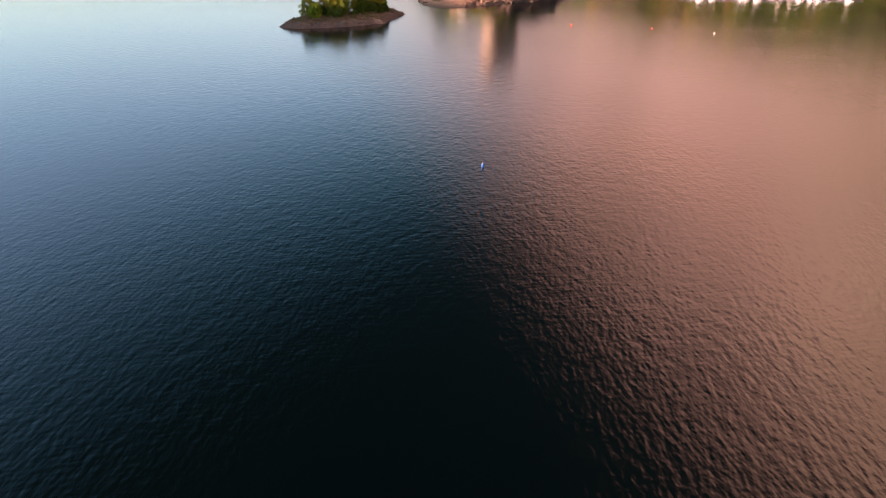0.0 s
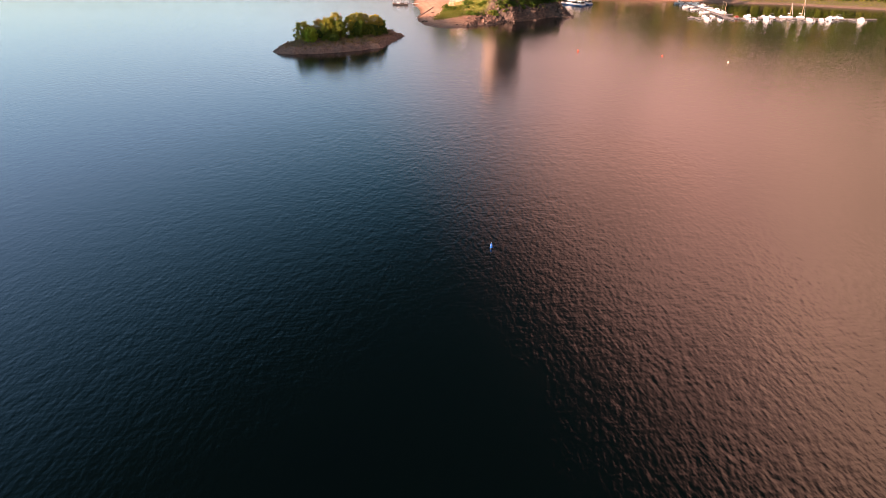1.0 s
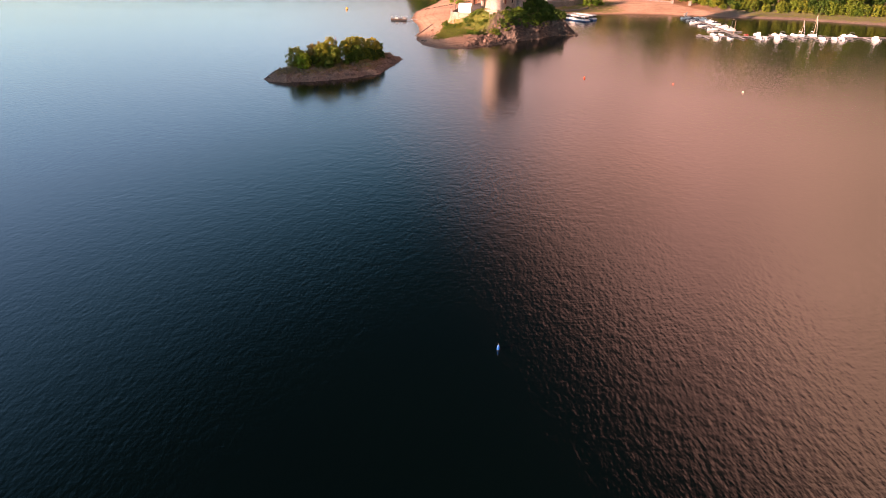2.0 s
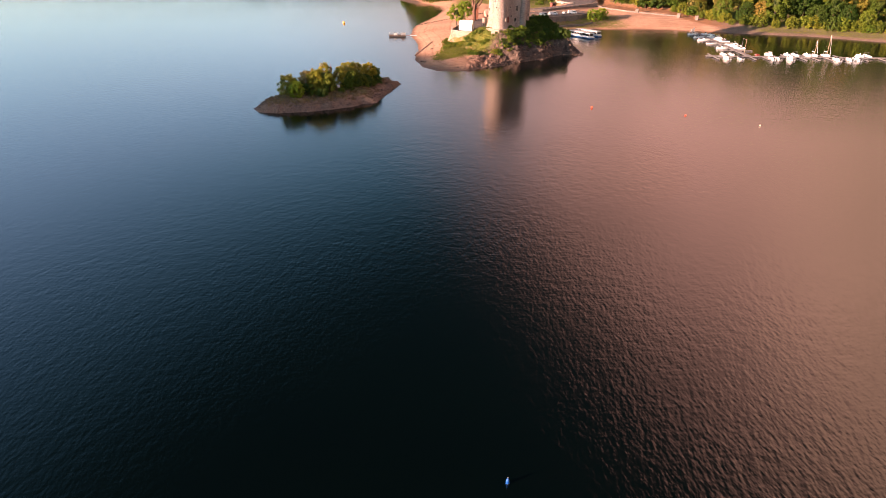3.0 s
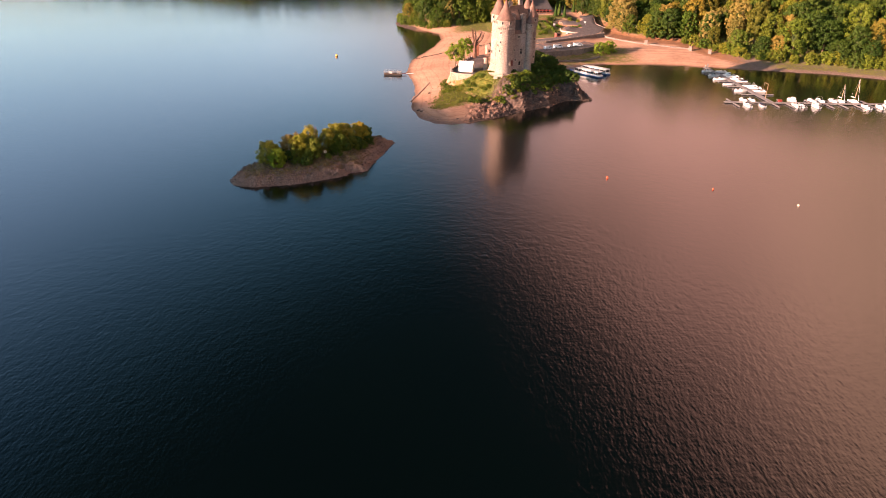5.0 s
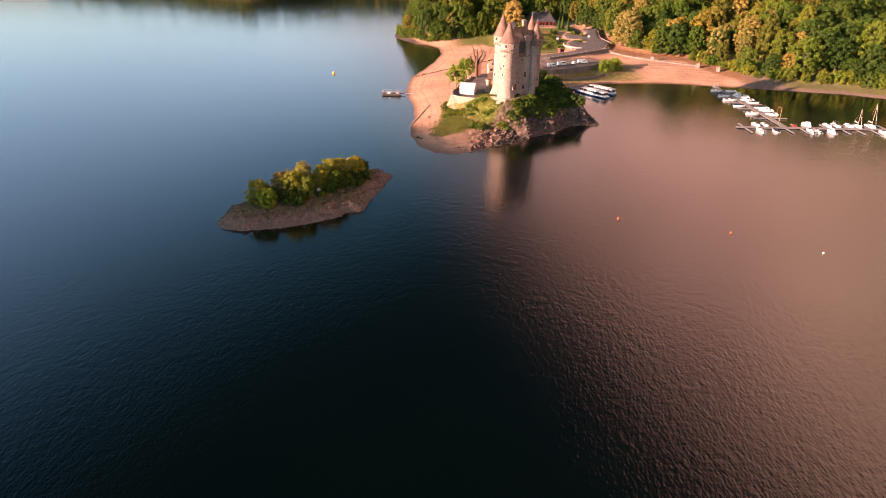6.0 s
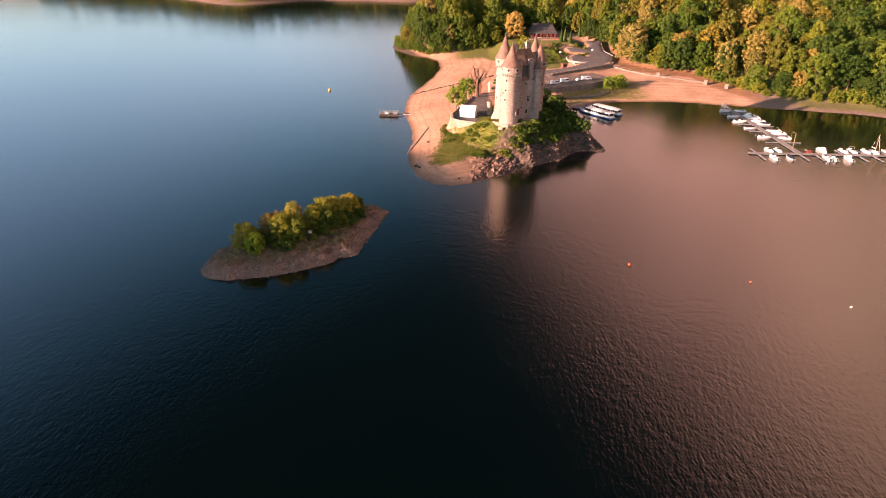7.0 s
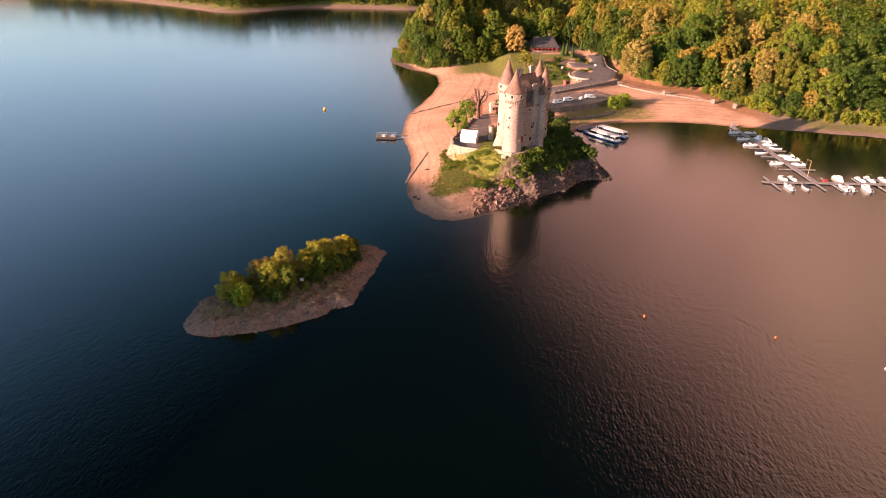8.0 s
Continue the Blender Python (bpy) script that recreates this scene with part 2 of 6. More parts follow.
def ground_material():
    """Sand, rock, grass, earth and asphalt, laid out by the ground's own cover maps and broken up at their edges."""
    m, n, l, p = tree_of("bank_ground")
    broad, mid, fine = noise_node(n, l, 0.06), noise_node(n, l, 0.45, 5.0, 0.65), noise_node(n, l, 3.0, 4.0)
    strata = noise_node(n, l, 0.35, 6.0, 0.7, stretch=(0.5, 1.6, 2.2), turn=35)

    def cover(name, soft=0.25):
        at = n.new("ShaderNodeAttribute")
        at.attribute_name = name
        s = n.new("ShaderNodeMath")
        s.operation = "MULTIPLY_ADD"
        s.inputs[1].default_value, s.inputs[2].default_value = 1.5, -0.75
        l.new(mid.outputs["Fac"], s.inputs[0])
        t = n.new("ShaderNodeMath")
        t.operation = "ADD"
        l.new(s.outputs[0], t.inputs[0])
        l.new(at.outputs["Fac"], t.inputs[1])
        r = n.new("ShaderNodeMapRange")
        r.inputs[1].default_value, r.inputs[2].default_value = 0.5 - soft, 0.5 + soft
        l.new(t.outputs[0], r.inputs[0])
        return r.outputs[0]

    sand = ramp_node(n, l, broad.outputs["Fac"], [(0.35, (0.355, 0.205, 0.138)), (0.65, (0.500, 0.300, 0.205))]).outputs["Color"]
    sand = mix_node(n, l, 0.6, sand, ramp_node(n, l, mid.outputs["Fac"], [(0.3, (0.75, 0.72, 0.7)), (0.7, (1.12, 1.12, 1.12))]).outputs["Color"], "MULTIPLY")
    geo, sepz = n.new("ShaderNodeNewGeometry"), n.new("ShaderNodeSeparateXYZ")
    l.new(geo.outputs["Position"], sepz.inputs[0])
    lev = n.new("ShaderNodeMath")
    lev.operation = "MULTIPLY_ADD"
    lev.inputs[1].default_value = 3.2
    l.new(sepz.outputs[2], lev.inputs[0])
    l.new(mid.outputs["Fac"], lev.inputs[2])
    tide = n.new("ShaderNodeTexNoise")
    tide.noise_dimensions = "1D"
    tide.inputs["Scale"].default_value, tide.inputs["Detail"].default_value = 1.3, 3.0
    l.new(lev.outputs[0], tide.inputs["W"])
    sand = mix_node(n, l, 0.55, sand, ramp_node(n, l, tide.outputs["Fac"], [(0.34, (0.66, 0.62, 0.6)), (0.46, (1.0, 1.0, 1.0)), (0.7, (1.16, 1.14, 1.12))]).outputs["Color"], "MULTIPLY")
    wet = n.new("ShaderNodeMapRange")
    wet.inputs[1].default_value, wet.inputs[2].default_value = 0.12, 0.5
    l.new(sepz.outputs[2], wet.inputs[0])
    sand = mix_node(n, l, 1.0, sand, ramp_node(n, l, wet.outputs[0], [(0.0, (0.45, 0.43, 0.42)), (1.0, (1.0, 1.0, 1.0))]).outputs["Color"], "MULTIPLY")
    rock = ramp_node(n, l, strata.outputs["Fac"], [(0.3, (0.030, 0.024, 0.022)), (0.5, (0.082, 0.058, 0.048)), (0.72, (0.155, 0.106, 0.086))]).outputs["Color"]
    # bleached band of the drawn-down lake along the foot of the rock
    bleach = n.new("ShaderNodeMath")
    bleach.operation = "MULTIPLY_ADD"
    bleach.inputs[1].default_value = 2.4
    l.new(mid.outputs["Fac"], bleach.inputs[0])
    l.new(sepz.outputs[2], bleach.inputs[2])
    rock = mix_node(n, l, ramp_node(n, l, bleach.outputs[0], [(0.5, (0.55, 0.55, 0.55)), (1.0, (0.0, 0.0, 0.0))]).outputs["Color"], rock, (0.19, 0.145, 0.125))
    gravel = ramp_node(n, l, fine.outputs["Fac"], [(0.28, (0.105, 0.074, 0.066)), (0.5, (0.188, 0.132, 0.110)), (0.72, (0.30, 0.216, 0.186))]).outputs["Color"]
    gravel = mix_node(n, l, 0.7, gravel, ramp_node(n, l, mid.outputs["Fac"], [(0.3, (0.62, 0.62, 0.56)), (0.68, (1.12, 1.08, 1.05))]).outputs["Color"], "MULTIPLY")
    grass = ramp_node(n, l, mid.outputs["Fac"], [(0.3, (0.050, 0.072, 0.012)), (0.5, (0.090, 0.105, 0.018)), (0.72, (0.200, 0.172, 0.040))]).outputs["Color"]
    earth = ramp_node(n, l, mid.outputs["Fac"], [(0.3, (0.15, 0.072, 0.036)), (0.7, (0.34, 0.17, 0.09))]).outputs["Color"]
    road = ramp_node(n, l, mid.outputs["Fac"], [(0.3, (0.085, 0.074, 0.076)), (0.7, (0.140, 0.120, 0.120))]).outputs["Color"]
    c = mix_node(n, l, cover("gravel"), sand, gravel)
    c = mix_node(n, l, cover("grass"), c, grass)
    c = mix_node(n, l, cover("earth"), c, earth)
    c = mix_node(n, l, cover("rock"), c, rock)
    c = mix_node(n, l, cover("road", 0.12), c, road)
    c = mix_node(n, l, 0.45, c, ramp_node(n, l, fine.outputs["Fac"], [(0.3, (0.6, 0.6, 0.6)), (0.7, (1.3, 1.3, 1.3))]).outputs["Color"], "MULTIPLY")
    l.new(c, p.inputs["Base Color"])
    p.inputs["Roughness"].default_value, p.inputs["Specular IOR Level"].default_value = 0.95, 0.2
    bn = n.new("ShaderNodeBump")
    bn.inputs["Strength"].default_value, bn.inputs["Distance"].default_value = 0.7, 0.5
    l.new(mix_node(n, l, 0.5, strata.outputs["Fac"], fine.outputs["Fac"]), bn.inputs["Height"])
    l.new(bn.outputs["Normal"], p.inputs["Normal"])
    return m


def masonry(name, dark, light):
    """Coursed rubble stone with lime mortar: joints, block-to-block colour, broad weather stains."""
    m, n, l, p = tree_of(name)
    tc, brick = n.new("ShaderNodeTexCoord"), n.new("ShaderNodeTexBrick")
    mp = n.new("ShaderNodeMapping")
    l.new(tc.outputs["UV"], mp.inputs["Vector"])
    l.new(mp.outputs["Vector"], brick.inputs["Vector"])
    brick.inputs["Scale"].default_value = 1.0
    brick.inputs["Brick Width"].default_value, brick.inputs["Row Height"].default_value = 0.55, 0.27
    brick.inputs["Mortar Size"].default_value = 0.03
    brick.inputs["Color1"].default_value, brick.inputs["Color2"].default_value = (*dark, 1), (*light, 1)
    brick.inputs["Mortar"].default_value = (light[0] * 1.08, light[1] * 1.06, light[2] * 1.02, 1)
    stain, fine = noise_node(n, l, 0.16, 5.0, 0.65, stretch=(1, 1, 0.45)), noise_node(n, l, 1.6, 5.0, 0.7)
    c = mix_node(n, l, 0.9, brick.outputs["Color"], ramp_node(n, l, stain.outputs["Fac"], [(0.3, (0.62, 0.58, 0.56)), (0.62, (1.1, 1.1, 1.1))]).outputs["Color"], "MULTIPLY")
    c = mix_node(n, l, 0.7, c, ramp_node(n, l, fine.outputs["Fac"], [(0.3, (0.68, 0.66, 0.65)), (0.65, (1.16, 1.16, 1.16))]).outputs["Color"], "MULTIPLY")
    l.new(c, p.inputs["Base Color"])
    p.inputs["Roughness"].default_value, p.inputs["Specular IOR Level"].default_value = 0.92, 0.2
    bn = n.new("ShaderNodeBump")
    bn.inputs["Strength"].default_value, bn.inputs["Distance"].default_value = 0.6, 0.08
    l.new(mix_node(n, l, 0.5, brick.outputs["Fac"], fine.outputs["Fac"]), bn.inputs["Height"])
    l.new(bn.outputs["Normal"], p.inputs["Normal"])
    return m


def glass_dark(name):
    m, n, l, p = tree_of(name)
    nz = noise_node(n, l, 0.8)
    l.new(ramp_node(n, l, nz.outputs["Fac"], [(0.3, (0.008, 0.01, 0.013)), (0.7, (0.02, 0.023, 0.028))]).outputs["Color"], p.inputs["Base Color"])
    p.inputs["Roughness"].default_value = 0.08
    return m


WATER, GROUND = water_material(), ground_material()
STONE = masonry("castle_stone", (0.245, 0.190, 0.168), (0.375, 0.297, 0.262))
WALLSTONE = masonry("terrace_stone", (0.22, 0.165, 0.135), (0.35, 0.27, 0.22))
BRICKRED = masonry("red_brick", (0.13, 0.055, 0.036), (0.22, 0.10, 0.07))
PINKTILE = surface("pink_roof_tile", (0.34, 0.20, 0.155), (0.48, 0.31, 0.25), 1.0, 0.85, 0.5, 0.05, fine=8)
DARKSTONE = masonry("embankment_stone", (0.13, 0.105, 0.095), (0.21, 0.175, 0.155))
TRIM = surface("dressed_stone", (0.30, 0.235, 0.195), (0.44, 0.36, 0.30), 1.2)
ROOF = surface("lauze_roof", (0.095, 0.055, 0.042), (0.19, 0.105, 0.078), 0.5, 0.75, 0.6, 0.06, fine=9)
SLATE = surface("dark_slate", (0.035, 0.033, 0.036), (0.075, 0.068, 0.07), 0.6, 0.6, 0.5, 0.05, fine=9)
LEAD = surface("lead", (0.1, 0.1, 0.11), (0.17, 0.17, 0.18), 2, 0.5, 0, metal=0.7)
VOID = glass_dark("dark_glass")
WOOD = surface("weathered_wood", (0.14, 0.10, 0.075), (0.27, 0.205, 0.16), 1.5, 0.85)
BARK = surface("bark", (0.05, 0.033, 0.024), (0.12, 0.078, 0.052), 2.0, 0.9, 0.7, 0.05)
DECK = surface("grey_decking", (0.14, 0.13, 0.13), (0.235, 0.215, 0.21), 0.8, 0.85)
FLOAT = surface("dark_float", (0.012, 0.012, 0.014), (0.035, 0.035, 0.038), 2, 0.6)
GEL = paint("white_gelcoat", (0.72, 0.715, 0.71), 0.25)
GELGREY = paint("grey_vinyl", (0.30, 0.30, 0.31), 0.6)
NAVY = paint("navy_cover", (0.012, 0.016, 0.035), 0.65)
BLUE = paint("blue_hull_paint", (0.03, 0.10, 0.26), 0.35)
BLACK = paint("black_plastic", (0.012, 0.012, 0.013), 0.45)
TYRE = paint("tyre_rubber", (0.015, 0.015, 0.015), 0.9)
STEEL = paint("galvanised_steel", (0.42, 0.41, 0.40), 0.45, 0.8)
ALU = paint("warm_mast_metal", (0.55, 0.40, 0.26), 0.4, 0.6)
CANVAS = paint("white_canvas", (0.70, 0.69, 0.68), 0.8)
RED = paint("red_paint", (0.22, 0.03, 0.024), 0.5)
ORANGE = paint("orange_buoy", (0.75, 0.10, 0.03), 0.45)
YELLOW = paint("yellow_buoy", (0.80, 0.42, 0.05), 0.45)
BUOYBLUE = paint("blue_buoy", (0.008, 0.09, 0.38), 0.4)
BUOYWHITE = paint("pale_buoy", (0.78, 0.66, 0.5), 0.5)
CARWHITE = paint("car_white", (0.78, 0.78, 0.78), 0.25)
PLASTER = surface("rust_render", (0.32, 0.20, 0.15), (0.45, 0.30, 0.23), 0.8)
TIMBERRED = paint("red_timber", (0.17, 0.045, 0.032), 0.7)
ROCK = surface("bank_rock", (0.03, 0.022, 0.019), (0.105, 0.073, 0.061), 0.8, 0.95, 0.8, 0.12, fine=5, spec=0.2)
REDROCK = surface("red_shore_rock", (0.10, 0.060, 0.046), (0.27, 0.165, 0.125), 0.8, 0.95, 0.8, 0.12, fine=5, spec=0.2)
CAPEROCK = surface("headland_rock", (0.042, 0.031, 0.027), (0.130, 0.093, 0.078), 0.8, 0.95, 0.8, 0.12, fine=5, spec=0.2)
ISLESTONE = surface("island_stone", (0.095, 0.068, 0.060), (0.20, 0.146, 0.130), 0.9, 0.95, 0.8, 0.1, fine=5, spec=0.2)
POLLARD = surface("pollard_bark", (0.075, 0.040, 0.028), (0.165, 0.090, 0.062), 1.2, 0.9, 0.8, 0.06)
PATHSTONE = surface("pale_kerb", (0.24, 0.195, 0.17), (0.36, 0.30, 0.265), 1.0)
LEAF_DARK = leaves("leaf_dark", (0.032, 0.066, 0.007), (0.058, 0.098, 0.011))
# shade inside the crowns, put into a darker leaf colour on solid cores
CROWN_SHADE = leaves("crown_shade", (0.030, 0.048, 0.008), (0.050, 0.072, 0.010))
LEAF_MID = leaves("leaf_mid", (0.070, 0.122, 0.011), (0.118, 0.160, 0.017))
LEAF_LIGHT = leaves("leaf_light", (0.100, 0.136, 0.011), (0.160, 0.172, 0.018))
LEAF_GOLD = leaves("leaf_gold", (0.135, 0.124, 0.015), (0.215, 0.178, 0.029))
LEAF_TAN = leaves("leaf_blossom", (0.185, 0.158, 0.036), (0.275, 0.222, 0.062))
LEAF_CREAM = leaves("leaf_cream", (0.25, 0.192, 0.055), (0.37, 0.285, 0.092))
LEAF_FRESH = leaves("leaf_fresh", (0.115, 0.190, 0.012), (0.200, 0.265, 0.022))
TURF = leaves("turf", (0.12, 0.10, 0.05), (0.21, 0.17, 0.085))
TURFGREEN = leaves("green_turf", (0.085, 0.118, 0.015), (0.180, 0.176, 0.030))
LEAF_WILLOW = leaves("leaf_willow", (0.200, 0.200, 0.016), (0.350, 0.290, 0.034))
LEAF_BROWN = leaves("leaf_brown", (0.155, 0.118, 0.024), (0.240, 0.182, 0.040))


# ---- building helpers ----
def part(name, bm, material, parent=None, label="", smooth=False):
    """Links a bmesh as one mesh object under a thing or a part."""
    me = bpy.data.meshes.new(name)
    bmesh.ops.recalc_face_normals(bm, faces=bm.faces)
    bm.to_mesh(me)
    bm.free()
    for mat in material if isinstance(material, (list, tuple)) else (material,):
        me.materials.append(mat)
    if smooth:
        me.shade_smooth()
    ob = new(name, me)
    ob.parent = parent
    if label:
        ob["label"] = label
    return ob


def thing(name, m, label, category, group="", kind=""):
    ob = new(name)
    ob.empty_display_size = 0.5
    ob.matrix_basis = m
    return tagged(ob, label, category, group, kind)


def box(bm, x0, x1, y0, y1, z0, z1, bevel=0.0):
    r = bmesh.ops.create_cube(bm, size=1, matrix=Matrix.Translation(((x0 + x1) / 2, (y0 + y1) / 2, (z0 + z1) / 2)) @ Matrix.Diagonal((x1 - x0, y1 - y0, z1 - z0, 1)))
    if bevel:
        edges = list({e for v in r["verts"] for e in v.link_edges})
        bmesh.ops.bevel(bm, geom=edges, offset=bevel, segments=1, affect="EDGES")
    return bm


def rod(bm, a, b, r0, r1=None, n=8, caps=True):
    """A tapered rod from a to b."""
    a, b = Vector(a), Vector(b)
    q = (b - a).to_track_quat("Z", "Y").to_matrix().to_4x4()
    bmesh.ops.create_cone(bm, segments=n, cap_ends=caps, radius1=r0, radius2=r0 if r1 is None else max(r1, 0.001), depth=(b - a).length, matrix=Matrix.Translation((a + b) / 2) @ q)
    return bm


def rings(bm, profile, n=24, cx=0.0, cy=0.0, cap=True, uv=True):
    """A turned body: profile of (radius, height), with masonry coordinates in metres."""
    layer = bm.loops.layers.uv.verify()
    rows = []
    for r, z in profile:
        rows.append([bm.verts.new((cx + r * math.cos(2 * math.pi * k / n), cy + r * math.sin(2 * math.pi * k / n), z)) for k in range(n)])
    for j in range(len(rows) - 1):
        rr = max(profile[j][0], profile[j + 1][0])
        for k in range(n):
            f = bm.faces.new((rows[j][k], rows[j][(k + 1) % n], rows[j + 1][(k + 1) % n], rows[j + 1][k]))
            for lp, (ku, jj) in zip(f.loops, ((k, j), (k + 1, j), (k + 1, j + 1), (k, j + 1))):
                lp[layer].uv = (ku * 2 * math.pi * rr / n, profile[jj][1])
    if cap:
        bm.faces.new(rows[-1])
        bm.faces.new(rows[0][::-1])
    return bm


def prism(bm, poly, z0, z1):
    """An upright prism over a plan polygon (z0, z1: numbers or functions of x, y), with masonry coordinates in metres."""
    layer = bm.loops.layers.uv.verify()
    lo = [bm.verts.new((x, y, z0(x, y) if callable(z0) else z0)) for x, y in poly]
    hi = [bm.verts.new((x, y, z1(x, y) if callable(z1) else z1)) for x, y in poly]
    along = 0.0
    for k in range(len(poly)):
        j = (k + 1) % len(poly)
        f = bm.faces.new((lo[k], lo[j], hi[j], hi[k]))
        step = (lo[j].co - lo[k].co).length
        for lp, u in zip(f.loops, (along, along + step, along + step, along)):
            lp[layer].uv = (u, lp.vert.co.z)
        along += step
    for f in (bm.faces.new(hi), bm.faces.new(lo[::-1])):
        for lp in f.loops:
            lp[layer].uv = lp.vert.co.xy
    return bm


def strip_wall(bm, pts, thick, z0, z1):
    """A wall along a line of plan points, with thickness; heights may be functions of x, y."""
    for (xa, ya), (xb, yb) in zip(pts, pts[1:]):
        d = Vector((xb - xa, yb - ya)).normalized()
        s = Vector((-d.y, d.x)) * thick / 2
        e = d * thick * 0.45
        prism(bm, [(xa - e.x - s.x, ya - e.y - s.y), (xb + e.x - s.x, yb + e.y - s.y), (xb + e.x + s.x, yb + e.y + s.y), (xa - e.x + s.x, ya - e.y + s.y)], z0, z1)
    return bm


# ---- the lie of the land ----
def inland(px, py, poly):
    """Distance to a plan polygon's edge, positive inside."""
    px, py = np.asarray(px, float), np.asarray(py, float)
    if px.size == 1:
        x, y, near, odd = px.item(), py.item(), 1e18, False
        for (xa, ya), (xb, yb) in zip(poly, poly[1:] + poly[:1]):
            dx, dy = xb - xa, yb - ya
            t = min(1.0, max(0.0, ((x - xa) * dx + (y - ya) * dy) / (dx * dx + dy * dy)))
            near = min(near, (x - xa - t * dx) ** 2 + (y - ya - t * dy) ** 2)
            if (ya > y) != (yb > y) and x < dx * (y - ya) / dy + xa:
                odd = not odd
        return np.full(px.shape, math.sqrt(near) if odd else -math.sqrt(near))
    best, inside = np.full(px.shape, 1e9), np.zeros(px.shape, bool)
    for (xa, ya), (xb, yb) in zip(poly, poly[1:] + poly[:1]):
        dx, dy = xb - xa, yb - ya
        t = np.clip(((px - xa) * dx + (py - ya) * dy) / (dx * dx + dy * dy), 0, 1)
        best = np.minimum(best, np.hypot(px - xa - t * dx, py - ya - t * dy))
        inside ^= ((ya > py) != (yb > py)) & (px < dx * (py - ya) / (dy if dy else 1e-9) + xa)
    return np.where(inside, best, -best)


def step(a, b, v):
    t = np.clip((v - a) / (b - a), 0, 1)
    return t * t * (3 - 2 * t)


MAIN_SHORE = [(-37, 558), (-26, 541), (-13, 529.5), (-6.5, 518), (-4.8, 496), (-8.6, 470), (-14, 444), (-19.5, 421), (-20.3, 387), (-16.7, 369), (-14.3, 349), (-15, 330),
              (-14, 316), (-11, 304), (-5, 296), (0.5, 294.5), (6.5, 297.5), (15, 303.5), (24.5, 312), (33, 319), (40, 324), (46, 333), (51, 335), (57, 334), (59, 340), (56, 352), (52, 366), (50, 384),
              (57, 400), (69, 412), (84, 417), (103, 418.5), (121, 417), (133, 413), (152, 409), (168, 405), (190, 400), (212, 387), (260, 362), (420, 290), (1500, 60),
              (2200, 60), (2200, 850), (300, 850), (60, 800), (-15, 740), (-33, 665), (-37, 597), (-39.5, 573)]
FAR_SHORE = [(-2200, 1150), (-700, 1010), (-376, 929), (-303, 879), (-266, 851), (-230, 821), (-214, 826), (-191, 850), (-167, 878), (-144, 889), (-95, 893), (-43, 888), (-10, 905), (80, 935), (400, 960), (2200, 960), (2200, 2600), (-2200, 2600)]
ISLAND = [(-59.5, 234), (-57, 230.5), (-51.5, 229.2), (-45, 230.8), (-41, 231.8), (-37.5, 234), (-32, 237.7), (-29, 239), (-27.2, 242), (-23.2, 243.3), (-22.6, 248), (-21, 256.5), (-19, 266), (-17.4, 272),
          (-21.5, 275.5), (-27, 275), (-34, 270), (-43, 260), (-53, 250.5), (-58.5, 244.5)]
# land out of view to the west, outlined to cast shade on the island
UNSEEN_WEST_HILL = [(-2200, -900), (-200, -900), (-235, -300), (-262, 40), (-284, 160), (-330, 182), (-420, 190), (-2200, 300)]
WOODS = [(-33, 556), (-11, 532.5), (3, 533), (20, 540), (38, 547), (44, 566), (76, 572), (92, 552), (99, 535), (101, 508), (100, 490), (111, 477), (138, 464), (145, 441), (159, 423), (178, 416), (198, 408), (260, 382), (420, 312), (1500, 85), (2200, 85), (2200, 845), (300, 845), (60, 795), (-10, 735), (-29, 660), (-33, 600)]
TERRACE = [(1.0, 356), (1.5, 347.5), (4, 345.2), (11, 342.2), (17, 339), (19, 352), (18, 372), (24, 392), (20, 402), (12, 396), (6, 376)]
PARKING = [(34, 415), (52, 420.5), (68, 430.5), (82, 443.5), (86, 449), (78, 462), (64, 455), (46, 447), (30, 436)]
ROADWAY = [(28, 446), (54, 450), (76, 466), (84, 474), (91, 484), (97, 501), (94, 514), (96, 528), (98.6, 545), (90, 546), (89, 530), (86, 523), (72, 521.5), (74, 509), (84, 508), (81, 491), (72, 474), (66, 469.5), (50, 460), (28, 455)]
PLAZA = [(70, 491), (70.5, 480), (74, 477), (80.5, 490), (81, 498), (74, 498)]
GARDEN = [(18, 520), (36, 478), (48, 467), (62, 472), (69, 482), (70, 498), (66, 508), (64, 518), (70, 530), (88, 532), (88, 545), (52, 541), (30, 543)]
LAWN = [(-6.5, 314), (-4.5, 310.5), (3, 312.5), (10, 322), (10.5, 330), (3, 339), (-2, 337), (-5, 328)]


# height of the unseen west hill, set by where its shade ends
SHADE_HILL = 76.3


